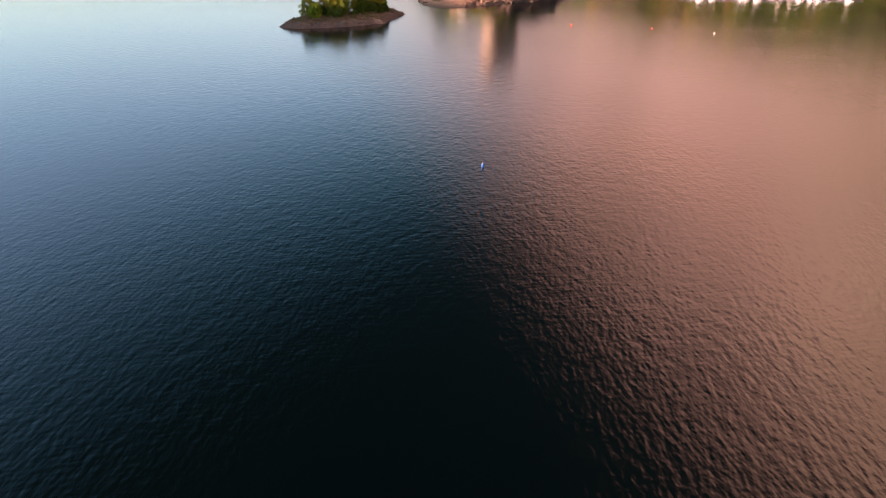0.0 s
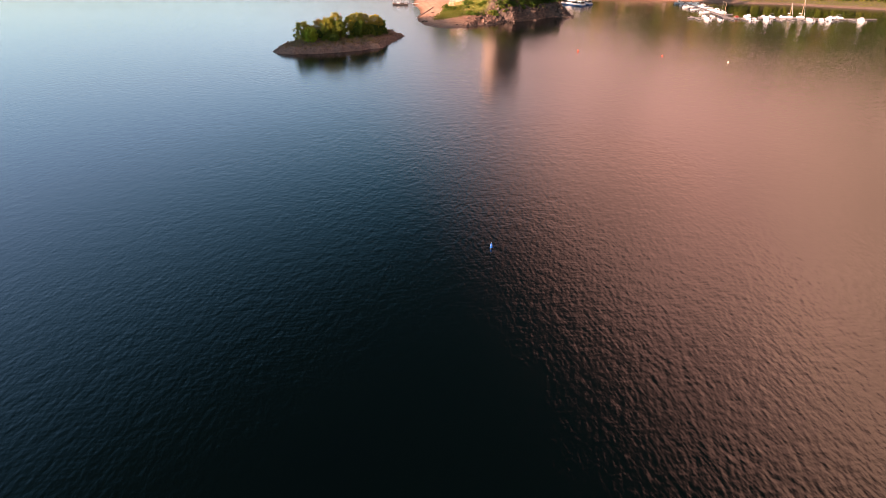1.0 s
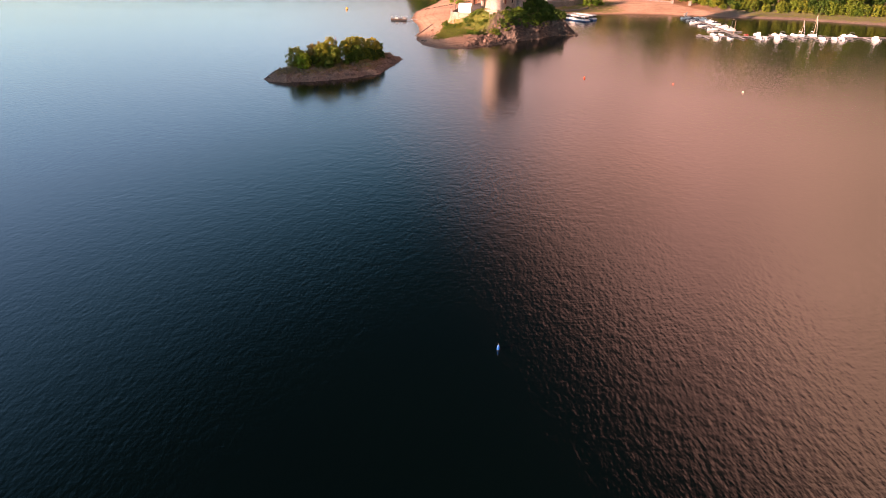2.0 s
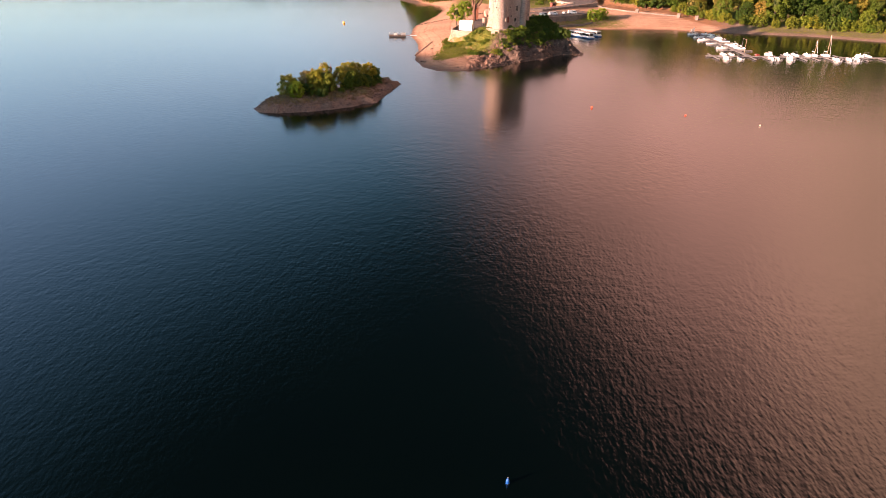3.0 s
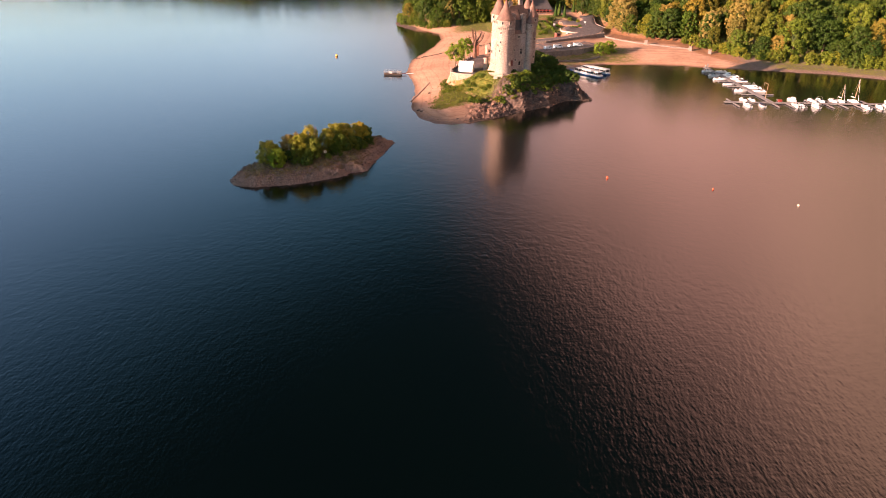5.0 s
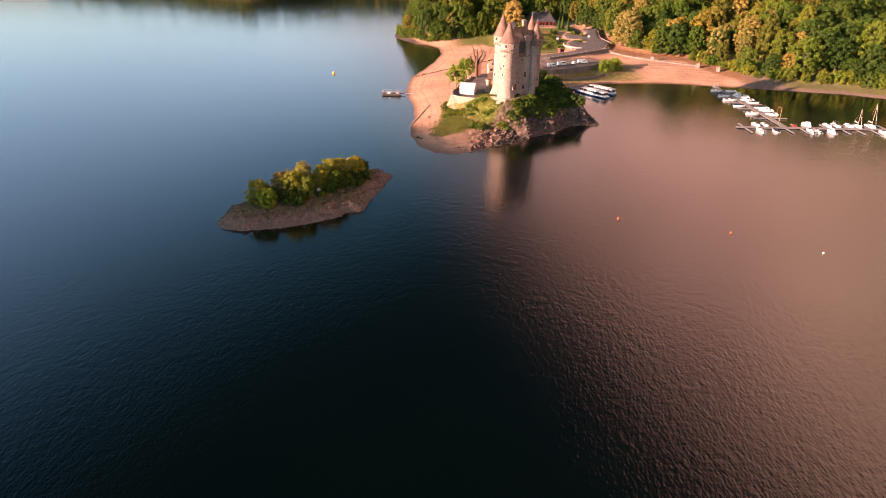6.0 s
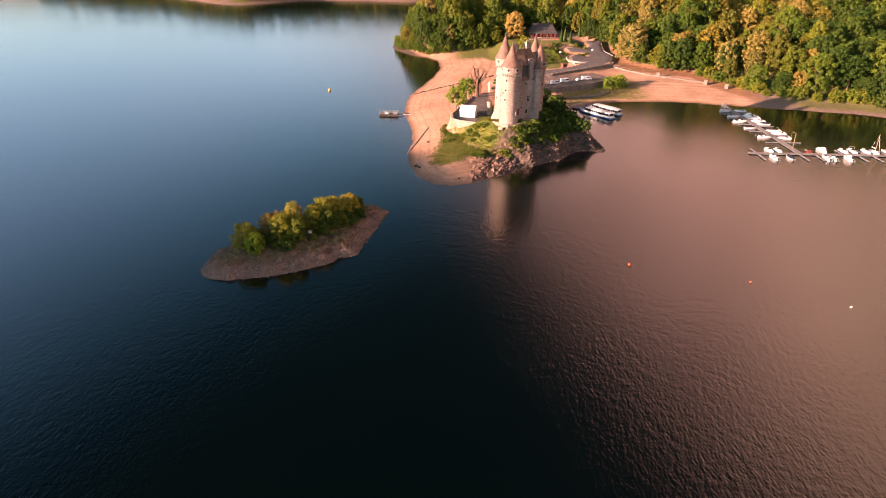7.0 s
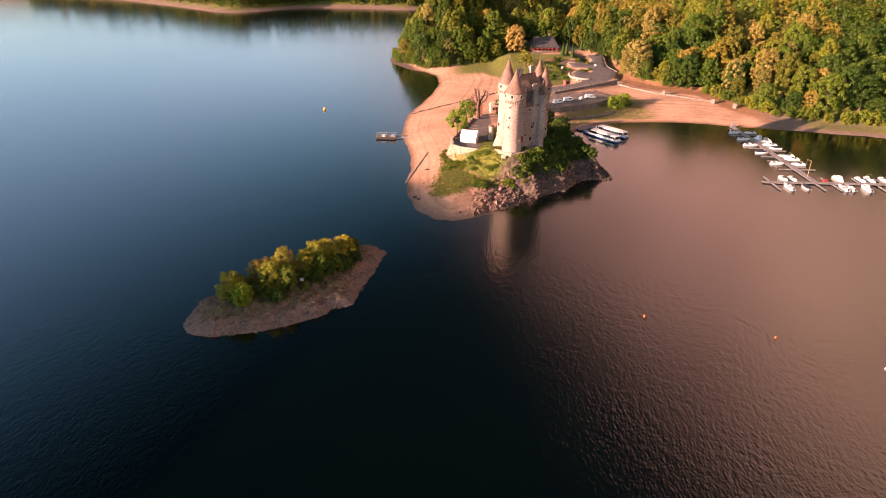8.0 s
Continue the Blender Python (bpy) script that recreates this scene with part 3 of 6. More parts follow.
def lie(px, py, rough=True):
    """Height of the ground and its cover (grass, rock, earth, road, gravel) at plan points."""
    px, py = np.asarray(px, float), np.asarray(py, float)
    dm, df, di, dw = inland(px, py, MAIN_SHORE), inland(px, py, FAR_SHORE), inland(px, py, ISLAND), inland(px, py, UNSEEN_WEST_HILL)
    wood = inland(px, py, WOODS)
    n1, n2, n3 = np.zeros(px.shape), np.zeros(px.shape), np.zeros(px.shape)
    if rough:
        flat1, flat2, flat3 = n1.ravel(), n2.ravel(), n3.ravel()
        near = ((px > -70) & (px < 230) & (py > 220) & (py < 600)).ravel()
        for k, (a, b) in enumerate(zip(px.ravel(), py.ravel())):
            if near[k]:
                flat1[k] = noise.noise((a * 0.16, b * 0.16, 1.7)) + 0.5 * noise.noise((a * 0.37, b * 0.37, 4.1))
                flat2[k] = 1 - abs(noise.noise((a * 0.34 + b * 0.2, b * 0.42 - a * 0.3, 7.7))) * 2 + 0.6 * noise.noise((a * 0.9, b * 0.9, 2.2))
                flat3[k] = noise.noise((a * 1.4, b * 1.4, 3.3)) + 0.8 * noise.noise((a * 2.3, b * 2.3, 5.3))
            else:
                flat1[k] = noise.noise((a * 0.02, b * 0.02, 1.7))
        n1, n2, n3 = flat1.reshape(px.shape), flat2.reshape(px.shape), flat3.reshape(px.shape)
    dm = dm + np.where(np.abs(dm) < 12, 0.7 * n1, 0)
    di = di + np.where(np.abs(di) < 6, 0.8 * n1 + 0.45 * n3, 0)
    z = np.where(dm > 0, 7.0 * (1 - np.exp(-np.maximum(dm, 0) / 38)), np.maximum(dm * 0.25, -9))
    # castle rock
    r = np.hypot((px - 30) / 24.0, (py - 346) / 27.0)
    z = np.where(dm > 0, z + (11.0 - z) * step(1.15, 0.70, r), z)
    steep = step(2, 14, px) * step(372, 350, py) * (dm > 0)
    z = np.where(dm > 0, np.minimum(z, np.where(steep > 0, 0.1 + dm * (0.14 + 0.62 * steep) + 0.9 * steep * step(0, 1.5, dm), z)), z)
    rock = steep * step(19, 11, dm) * step(0.62, 0.75, r)
    z += rock * (0.85 * n2 - 0.45 + 0.8 * n1 + 0.30 * n3) * step(0, 3.0, dm)
    # terrace, parking, road
    z += (7.2 - z) * step(-2.5, 0.3, inland(px, py, TERRACE))
    park, way = inland(px, py, PARKING), inland(px, py, ROADWAY)
    z += (5.2 - z) * step(-1.2, 0.3, park)
    z += (5.8 + np.clip((py - 452) * 0.05, 0, 5) - z) * step(-4, 0.5, np.maximum(way, inland(px, py, PLAZA)))
    # hills under the woods
    z += np.where(wood > 0, 130 * (1 - np.exp(-np.maximum(wood, 0) * 0.30 / 130)), 0)
    rise = step(470, 545, py) * step(24, 40, px) * step(115, 90, px)
    z += rise * 4.5 * step(0, 12, -way)
    z += np.where((wood > 30), 6 * n1, 0) + np.where(wood > 0, step(0, 45, wood) * (20 * np.exp(-((px + 5) / 38) ** 2) * (py > 540) - 13 * np.exp(-((px - 78) / 30) ** 2)), 0)
    # island
    zi = np.where(di > 0, 3.0 * (1 - np.exp(-np.maximum(di + 0.5 * n1, 0) / 5.5)) + step(0, 2, di) * (0.75 * n2 - 0.25 + 0.4 * n3), -9)
    z = np.where(di > -30, np.maximum(z, np.where(di > 0, zi, np.maximum(di * 0.35, -9))), z)
    # far bank, and the unseen west hill added to shade island and beach tip
    z = np.where(df > -60, np.maximum(z, np.where(df > 0, np.minimum(df * 0.18, 3) + 95 * (1 - np.exp(-np.maximum(df - 14, 0) * 0.33 / 95)), np.maximum(df * 0.2, -9))), z)
    z = np.where(dw > -60, np.maximum(z, np.where(dw > 0, (SHADE_HILL + np.clip(0.24 * (py - 98), -14, 14)) * (1 - np.exp(-dw * 0.08)) , np.maximum(dw * 0.2, -9))), z)
    # the last two terms also darken foreshore and eastern beach in place of shade
    grass = np.maximum.reduce([step(-2, 3, inland(px, py, LAWN)) * 0.72, step(1.38, 0.95, r) * (dm > 4) * 0.9 * step(-14, 6, px), step(-3, 2, inland(px, py, GARDEN)) * 0.75, step(0, 6, wood) * 0.75,
                               step(8, 14, df) * 0.9, step(2.5, 6.0, di) * 0.42, step(2, 10, dw), 0.62 * step(0, 5, dm) * step(48, 58, px) * step(108, 92, px) * step(460, 445, py), 0.6 * step(1, 6, dm) * step(150, 175, px) * (py < 440)])
    rise_lawn = step(500, 522, py) * step(-8, 14, px) * step(66, 56, px) * 0.80
    grass = np.maximum(grass, rise_lawn * (way < -1))
    tower_lawn = step(5.5, 3.5, np.hypot(px - 15.8, (py - 351) * 0.8))
    grass = np.maximum(grass, 0.8 * tower_lawn)
    earth = np.maximum(step(-13, -8, wood) * step(6, 1, wood) * step(90, 100, px) * 0.9 * step(165, 140, px), 0.85 * step(5.5, 2.5, np.abs((px - 69) * 0.9 + (py - 513) * 0.32)) * step(494, 500, py) * step(532, 526, py) * (way < -0.5))
    rocky = np.maximum.reduce([rock, (di > -3) * (0.16 + 0.12 * step(3.0, 0.8, di)), step(9, 3, dm) * step(-10, -26, px) * step(530, 545, py) * (py < 700)])
    # gravel east of x 138 also darkens the beach, standing in for shade
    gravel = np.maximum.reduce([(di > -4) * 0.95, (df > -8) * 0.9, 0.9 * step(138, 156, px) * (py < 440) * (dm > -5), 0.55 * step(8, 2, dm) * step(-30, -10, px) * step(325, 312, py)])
    road = np.maximum.reduce([0.62 * step(-0.6, 0.4, park), step(-0.6, 0.4, way), step(-0.6, 0.4, inland(px, py, PLAZA)) * 0.9]) * 0.98
    road = np.maximum(road, step(-0.5, 1.0, inland(px, py, TERRACE)) * 0.68 * step(1.5, 3, 20 - px) * (1 - tower_lawn))
    return z, grass, rocky, earth, road, gravel


def gz(x, y):
    """Ground height at one point."""
    return float(lie(np.array([x]), np.array([y]))[0][0])


def lines(*stretches):
    out = []
    for a, b, s in stretches:
        out += list(np.arange(a, b, s))
    return np.array(sorted(set(out)))


GX = lines((-2200, -500, 130), (-500, -200, 20), (-200, -62, 9), (-62, 64, 0.75), (64, 215, 2.0), (215, 420, 8), (420, 2201, 120))
GY = lines((-900, -100, 80), (-100, 226, 12), (226, 282, 0.95), (282, 292, 2), (292, 350, 0.7), (350, 402, 1.0), (402, 560, 1.8), (560, 760, 7), (760, 980, 10), (980, 2601, 120))
gx, gy = np.meshgrid(GX, GY)
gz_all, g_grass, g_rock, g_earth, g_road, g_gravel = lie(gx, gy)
nx, ny = len(GX), len(GY)
idx = np.arange(nx * ny).reshape(ny, nx)
quads = np.stack([idx[:-1, :-1], idx[:-1, 1:], idx[1:, 1:], idx[1:, :-1]], -1).reshape(-1, 4)
ground_mesh = bpy.data.meshes.new("ground")
ground_mesh.from_pydata(np.stack([gx, gy, gz_all], -1).reshape(-1, 3).tolist(), [], quads.tolist())
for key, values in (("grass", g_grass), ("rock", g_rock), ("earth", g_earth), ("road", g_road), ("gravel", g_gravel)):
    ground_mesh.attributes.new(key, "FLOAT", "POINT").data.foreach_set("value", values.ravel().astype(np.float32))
ground_mesh.materials.append(GROUND)
ground_mesh.shade_smooth()
stony = (g_rock.ravel()[quads].min(1) > 0.3) & (gx.ravel()[quads[:, 0]] > 0)
ground_mesh.polygons.foreach_set("use_smooth", ~stony)
ground = tagged(new("ground", ground_mesh), "sandy and rocky lake bank with grass and wooded hills", "ground", kind="structure")

bm = bmesh.new()
bmesh.ops.create_grid(bm, x_segments=8, y_segments=8, size=2190, matrix=Matrix.Translation((0, 850, 0)))
water = part("water", bm, WATER)
tagged(water, "rippled dark lake water with evening reflections", "water", kind="structure")


# ---- the castle ----
def window(parent, centre, normal, w, h, mullion=False):
    """A window: stone surround standing proud, dark pane set back in it."""
    nrm = Vector(normal).normalized()
    m = Matrix.Translation(centre) @ nrm.to_track_quat("Y", "Z").to_matrix().to_4x4()
    bm = bmesh.new()
    t = 0.16
    box(bm, -w / 2 - t, -w / 2, -0.3, 0.10, -h / 2, h / 2)
    box(bm, w / 2, w / 2 + t, -0.3, 0.10, -h / 2, h / 2)
    box(bm, -w / 2 - t, w / 2 + t, -0.3, 0.12, h / 2, h / 2 + t)
    box(bm, -w / 2 - t * 1.4, w / 2 + t * 1.4, -0.3, 0.18, -h / 2 - t, -h / 2)
    if mullion:
        box(bm, -0.06, 0.06, -0.3, 0.07, -h / 2, h / 2)
        box(bm, -w / 2, -0.06, -0.3, 0.06, h * 0.12, h * 0.12 + 0.12)
        box(bm, 0.06, w / 2, -0.3, 0.06, h * 0.12, h * 0.12 + 0.12)
    frame_ob = part("window", bm, TRIM, parent)
    frame_ob.matrix_basis = m
    part("pane", box(bmesh.new(), -w / 2, w / 2, -0.2, 0.03, -h / 2, h / 2), VOID, frame_ob, "dark leaded pane")
    return frame_ob


def tower(castle, x, y, base, eave, tip, r, flare, holes, ring=True):
    """A round tower: battered foot, shaft, corbelled fighting gallery, conical roof with finial; holes: (angle, height, width, tall)."""
    low = eave - 2.7 if ring else eave
    bm = rings(bmesh.new(), [(r * 1.22 + flare, base), (r * 1.14, base + 3.2), (r * 1.03, base + 6), (r, base + 9), (r * 0.985, low + 0.05)], 32, x, y)
    shaft = part("tower", bm, STONE, castle, "round rubble-stone tower", smooth=False)
    big = r
    if ring:
        big = r + 0.35
        bm = rings(bmesh.new(), [(r + 0.06, low), (big, low + 0.45), (big, eave)], 32, x, y)
        part("gallery", bm, STONE, shaft)
        bm = bmesh.new()
        count = max(12, int(r * 9))
        for k in range(count):
            a = 2 * math.pi * k / count
            c = Vector((x + (r + 0.14) * math.cos(a), y + (r + 0.14) * math.sin(a), low - 0.25))
            bmesh.ops.create_cube(bm, size=1, matrix=Matrix.Translation(c) @ Matrix.Rotation(a, 4, "Z") @ Matrix.Diagonal((0.55, 0.26, 0.7, 1)))
        tagged(part("corbels", bm, TRIM, shaft, "row of carved stone corbels"), kind="stuff")
    bm = bmesh.new()
    rings(bm, [(big - 0.2, eave - 0.05), (big + 0.32, eave - 0.02), (big + 0.30, eave + 0.12), (big * 0.80, eave + (tip - eave) * 0.20), (big * 0.38, eave + (tip - eave) * 0.6), (0.10, tip)], 32, x, y)
    roof = part("roof", bm, ROOF, shaft, "steep conical brown shingle roof", smooth=True)
    bm = rod(bmesh.new(), (x, y, tip - 0.3), (x, y, tip + 1.1), 0.09, 0.03, 6)
    bmesh.ops.create_icosphere(bm, subdivisions=1, radius=0.2, matrix=Matrix.Translation((x, y, tip + 0.15)))
    part("finial", bm, LEAD, shaft)
    for ang, z, w, h in holes:
        a = radians(ang)
        rr = big if z > low + 0.4 else r * (1.0 if z > base + 7 else 1.05)
        window(shaft, (x + rr * math.cos(a), y + rr * math.sin(a), z), (math.cos(a), math.sin(a), 0), w, h)
    return shaft


castle = thing("castle", pose(0, 0, 0), "tall medieval stone castle with round towers and conical brown roofs", "castle")
TB, TA, TE, TD, TC = (21.0, 331.6), (19.3, 341.8), (31.2, 338.4), (32.7, 346.0), (31.4, 351.8)
bm = prism(bmesh.new(), [TB, TE, TD, TC, TA], 6.0, 25.7)
keep = part("keep_wall", bm, STONE, castle, "plain rubble-stone main walls")
tower(castle, *TB, 8.0, 31.2, 38.6, 2.95, 0.05, [(-124, 26.6, 0.55, 0.8), (-125, 23.2, 0.55, 0.8), (-128, 19.9, 0.55, 0.8), (-112, 30.2, 0.7, 0.9), (-58, 30.2, 0.7, 0.9), (-165, 30.2, 0.7, 0.9), (-150, 22, 0.45, 0.9), (-40, 15.0, 0.5, 0.9)])
tower(castle, *TA, 7.5, 32.3, 40.5, 2.75, 0.0, [(-140, 31.3, 0.7, 0.9), (-175, 31.3, 0.7, 0.9), (-160, 26, 0.5, 0.8), (-150, 18, 0.6, 1.2), (-165, 14, 0.5, 0.9)])
tower(castle, *TD, 7.5, 30.9, 37.2, 2.2, 0.0, [(-60, 29.9, 0.7, 0.9), (-20, 29.9, 0.7, 0.9), (-50, 22.5, 0.6, 1.0), (-50, 15.5, 0.6, 1.0), (-15, 19, 0.6, 1.0)])
tower(castle, *TC, 8.0, 32.4, 39.1, 2.0, 0.0, [(-90, 31.5, 0.6, 0.8), (0, 31.5, 0.6, 0.8), (0, 20, 0.6, 1.0)])
tower(castle, *TE, 8.0, 29.4, 33.8, 1.5, 0.0, [(-75, 28.6, 0.4, 0.6)])

# main roof: steep slopes up to a ridge
U = Vector((TE[0] - TB[0], TE[1] - TB[1], 0)).normalized()
V = Vector((-U.y, U.x, 0))
mid = Vector((26.6, 342.6, 0))
bm = bmesh.new()
eaves = [bm.verts.new((x + (x - mid.x) * 0.03, y + (y - mid.y) * 0.03, 25.6)) for x, y in (TB, TE, TD, TC, TA)]
ra, rb = bm.verts.new((mid - U * 4.0).to_tuple()[:2] + (35.2,)), bm.verts.new((mid + U * 3.6 + V * 1.0).to_tuple()[:2] + (35.2,))
for f in ((eaves[0], eaves[1], rb, ra), (eaves[1], eaves[2], rb), (eaves[2], eaves[3], rb), (eaves[3], eaves[4], ra, rb), (eaves[4], eaves[0], ra), tuple(eaves[::-1])):
    bm.faces.new(f)
main_roof = part("main_roof", bm, ROOF, castle, "steep red-brown shingle main roof")
part("ridge", rod(bmesh.new(), (*(mid - U * 4.0).xy, 35.25), (*(mid + U * 3.6 + V).xy, 35.25), 0.18, n=6), ROOF, main_roof)
# red-brown upper slopes between the towers
bm = bmesh.new()
for off, wid, z0, z1 in ((-3.4, 2.4, 30.4, 34.6), (1.6, 2.2, 30.4, 34.2)):
    c = mid + U * off - V * 1.6
    a, b = c - U * wid, c + U * wid
    v = [bm.verts.new((*p.xy, z)) for p, z in ((a - V * 1.7, z0), (b - V * 1.7, z0), (b + V * 0.6, z1), (a + V * 0.6, z1), (a + V * 2.2, z0), (b + V * 2.2, z0))]
    for f in ((0, 1, 2, 3), (3, 2, 5, 4), (0, 3, 4), (1, 5, 2), (0, 4, 5, 1)):
        bm.faces.new([v[k] for k in f])
part("dormer_roof", bm, ROOF, main_roof, "red-brown tiled dormer roofs")


def stack(x, y, z0, z1, w, d, name="chimney"):
    """A chimney stack standing on the wall head, square to the front wall."""
    q = Matrix.Translation((x, y, 0)) @ Matrix.Rotation(math.atan2(U.y, U.x), 4, "Z")
    bm = bmesh.new()
    prism(bm, [(-w / 2, -d / 2), (w / 2, -d / 2), (w / 2, d / 2), (-w / 2, d / 2)], z0, z1)
    prism(bm, [(-w / 2 - 0.14, -d / 2 - 0.14), (w / 2 + 0.14, -d / 2 - 0.14), (w / 2 + 0.14, d / 2 + 0.14), (-w / 2 - 0.14, d / 2 + 0.14)], z1, z1 + 0.3)
    for k in (-0.25, 0.25):
        prism(bm, [(k * w - 0.22, -0.22), (k * w + 0.22, -0.22), (k * w + 0.22, 0.22), (k * w - 0.22, 0.22)], z1 + 0.3, z1 + 0.75)
    bmesh.ops.transform(bm, matrix=q, verts=bm.verts)
    return part(name, bm, STONE, castle, "tall stone chimney stack")


def front(t, out=0.0):
    return Vector((TB[0], TB[1], 0)) + (Vector((TE[0], TE[1], 0)) - Vector((TB[0], TB[1], 0))) * t - V * out


# slate-hung attic between the front chimneys, under its own red-brown slope
a, b, c, d = front(0.43, -0.8), front(0.68, -0.8), front(0.68, -3.6), front(0.43, -3.6)
bm = prism(bmesh.new(), [p.to_tuple()[:2] for p in (a, b, c, d)], 25.7, lambda x, y: 30.9 + 0.75 * ((Vector((x, y, 0)) - a).dot(V)))
attic = part("attic", bm, SLATE, castle, "dark slate-hung attic wall")
bm = bmesh.new()
lo, hi = (a - V * 0.35, b - V * 0.35), (b + V * 3.3, a + V * 3.3)
v = [bm.verts.new((*p.xy, z)) for p, z in zip(lo + hi, (30.75, 30.75, 33.5, 33.5))] + [bm.verts.new((*p.xy, z)) for p, z in zip(lo + hi, (30.95, 30.95, 33.7, 33.7))]
for f in ((3, 2, 1, 0), (4, 5, 6, 7), (0, 1, 5, 4), (1, 2, 6, 5), (2, 3, 7, 6), (3, 0, 4, 7)):
    bm.faces.new([v[k] for k in f])
part("attic_roof", bm, ROOF, attic, "red-brown shingle slope")
c = front(0.34, -0.6)
stack(c.x, c.y, 24.5, 32.6, 1.5, 1.4)
c = front(0.76, -0.6)
stack(c.x, c.y, 24.5, 32.4, 1.7, 1.4)
c = mid + U * 2.2 + V * 1.5
stack(c.x, c.y, 31.0, 37.2, 1.7, 1.2)
c = mid - U * 1.5 + V * 3.0
stack(c.x, c.y, 29.0, 36.2, 1.3, 1.1)
for t, z, w, h, mull in ((0.705, 18.9, 1.15, 2.0, True), (0.575, 24.4, 0.7, 0.75, False), (0.66, 14.3, 1.0, 1.5, False), (0.42, 19.5, 0.4, 0.7, False), (0.48, 15.8, 0.5, 0.9, False)):
    c = front(t)
    window(keep, (c.x, c.y, z), -V, w, h, mull)
# arched doorway on the front wall
bm = bmesh.new()
c = front(0.34)
door_m = Matrix.Translation((c.x, c.y, 0)) @ (-V).to_track_quat("Y", "Z").to_matrix().to_4x4()
box(bm, -0.6, 0.6, -0.3, 0.05, 13.4, 15.2)
bmesh.ops.create_cone(bm, segments=16, cap_ends=True, radius1=0.6, radius2=0.6, depth=0.35, matrix=Matrix.Translation((0, -0.125, 15.2)) @ Matrix.Rotation(math.pi / 2, 4, "X"))
bmesh.ops.transform(bm, matrix=door_m, verts=bm.verts)
part("door", bm, TIMBERRED, keep, "reddish arched wooden door")
# buttress on the terrace side
bm = prism(bmesh.new(), [(15.4, 344.5), (18.0, 340.0), (19.4, 341.0), (18.2, 346.5)], 6.5, lambda x, y: 9.0 + (x - 15.4) * 2.4)
part("buttress", bm, STONE, castle)


# ---- the castle terrace ----
def low_wall(name, pts, thick, above, material, label, below=1.5, category="wall"):
    """A standing wall whose foot follows the ground; above: its height over the ground, or a fixed top."""
    bm = strip_wall(bmesh.new(), pts, thick, lambda x, y: min(gz(x, y), gz(x, y + 1.5), gz(x, y - 1.5)) - below, above if callable(above) else (lambda x, y: gz(x, y) + above))
    return tagged(part(name, bm, material), label, category, kind="structure")


bm = strip_wall(bmesh.new(), [(0.6, 357), (1.0, 347.2), (3.8, 344.6), (11.0, 341.6), (13.4, 339.6)], 0.6, lambda x, y: 2.5, lambda x, y: 8.2)
terrace_wall = tagged(part("terrace_wall", bm, WALLSTONE), "pale stone retaining wall round the castle terrace", "wall", kind="structure")
bm = strip_wall(bmesh.new(), [(0.6, 357.0), (1.0, 347.2), (3.8, 344.6), (11.0, 341.6)], 0.8, 8.2, 8.36)
part("coping", bm, TRIM, terrace_wall)
bm = bmesh.new()
box(bm, 6.4, 7.3, 342.55, 343.1, 4.4, 6.6)
part("wall_gate", bm, WOOD, terrace_wall, "small wooden door in the wall")
low_wall("rampart_wall", [(13.4, 339.6), (16.6, 331.5), (20.5, 327.3), (24.5, 328.6), (28.5, 333.0), (32, 335.6)], 0.5, 0.9, WALLSTONE, "low stone parapet along the foot of the castle", 2.5)
low_wall("path_wall", [(0.8, 357), (6, 376.5), (12, 396.5), (20, 404), (32, 408)], 0.4, 0.9, WALLSTONE, "low stone wall edging the castle path")

marquee = thing("marquee", pose(7.4, 356.2, 7.2, 0, 0, 80), "white canvas marquee pitched on the castle terrace", "tent")
for x in (-3.05, 3.05):
    for y in (-3.6, 0, 3.6):
        part("pole", box(bmesh.new(), x - 0.05, x + 0.05, y - 0.05, y + 0.05, 0, 2.5), STEEL, marquee)
bm = bmesh.new()
v = [bm.verts.new(p) for p in ((-3.3, -3.8, 2.5), (3.3, -3.8, 2.5), (0, -3.8, 3.9), (-3.3, 3.8, 2.5), (3.3, 3.8, 2.5), (0, 3.8, 3.9), (-3.3, -3.8, 2.2), (3.3, -3.8, 2.2), (-3.3, 3.8, 2.2), (3.3, 3.8, 2.2))]
for f in ((0, 2, 5, 3), (2, 1, 4, 5), (0, 1, 2), (3, 5, 4), (6, 0, 3, 8), (1, 7, 9, 4), (6, 7, 1, 0), (8, 3, 4, 9)):
    bm.faces.new([v[k] for k in f])
part("roof", bm, CANVAS, marquee)
for x, y0, y1 in ((-3.12, -3.6, 3.6), (3.12, -3.6, 3.6)):
    part("side_curtain", box(bmesh.new(), x - 0.02, x + 0.02, y0, y1, 0.05, 2.3), CANVAS, marquee)
part("end_curtain", box(bmesh.new(), -3.05, 3.05, -3.66, -3.62, 0.05, 2.3), CANVAS, marquee)

marquee.scale = (1.0, 0.82, 1.08)

turret = thing("stone_turret", pose(15.8, 359.0, 7.0), "small round stone turret with a shallow cap", "turret")
part("drum", rings(bmesh.new(), [(1.15, -0.5), (1.0, 0.4), (0.95, 4.9)], 20), STONE, turret)
part("cornice", rings(bmesh.new(), [(0.95, 4.85), (1.2, 5.0), (1.2, 5.25), (0.9, 5.3)], 20), TRIM, turret)
part("cap", rings(bmesh.new(), [(1.1, 5.3), (0.5, 5.75), (0.05, 5.9)], 20), ROOF, turret)

bollard = thing("bollard", pose(3.2, 366, 7.2), "small white bollard along the castle path", "bollard", "bollards along the path")
part("post", rings(bmesh.new(), [(0.16, -0.1), (0.15, 0.7), (0.08, 0.85)], 8), GEL, bollard)
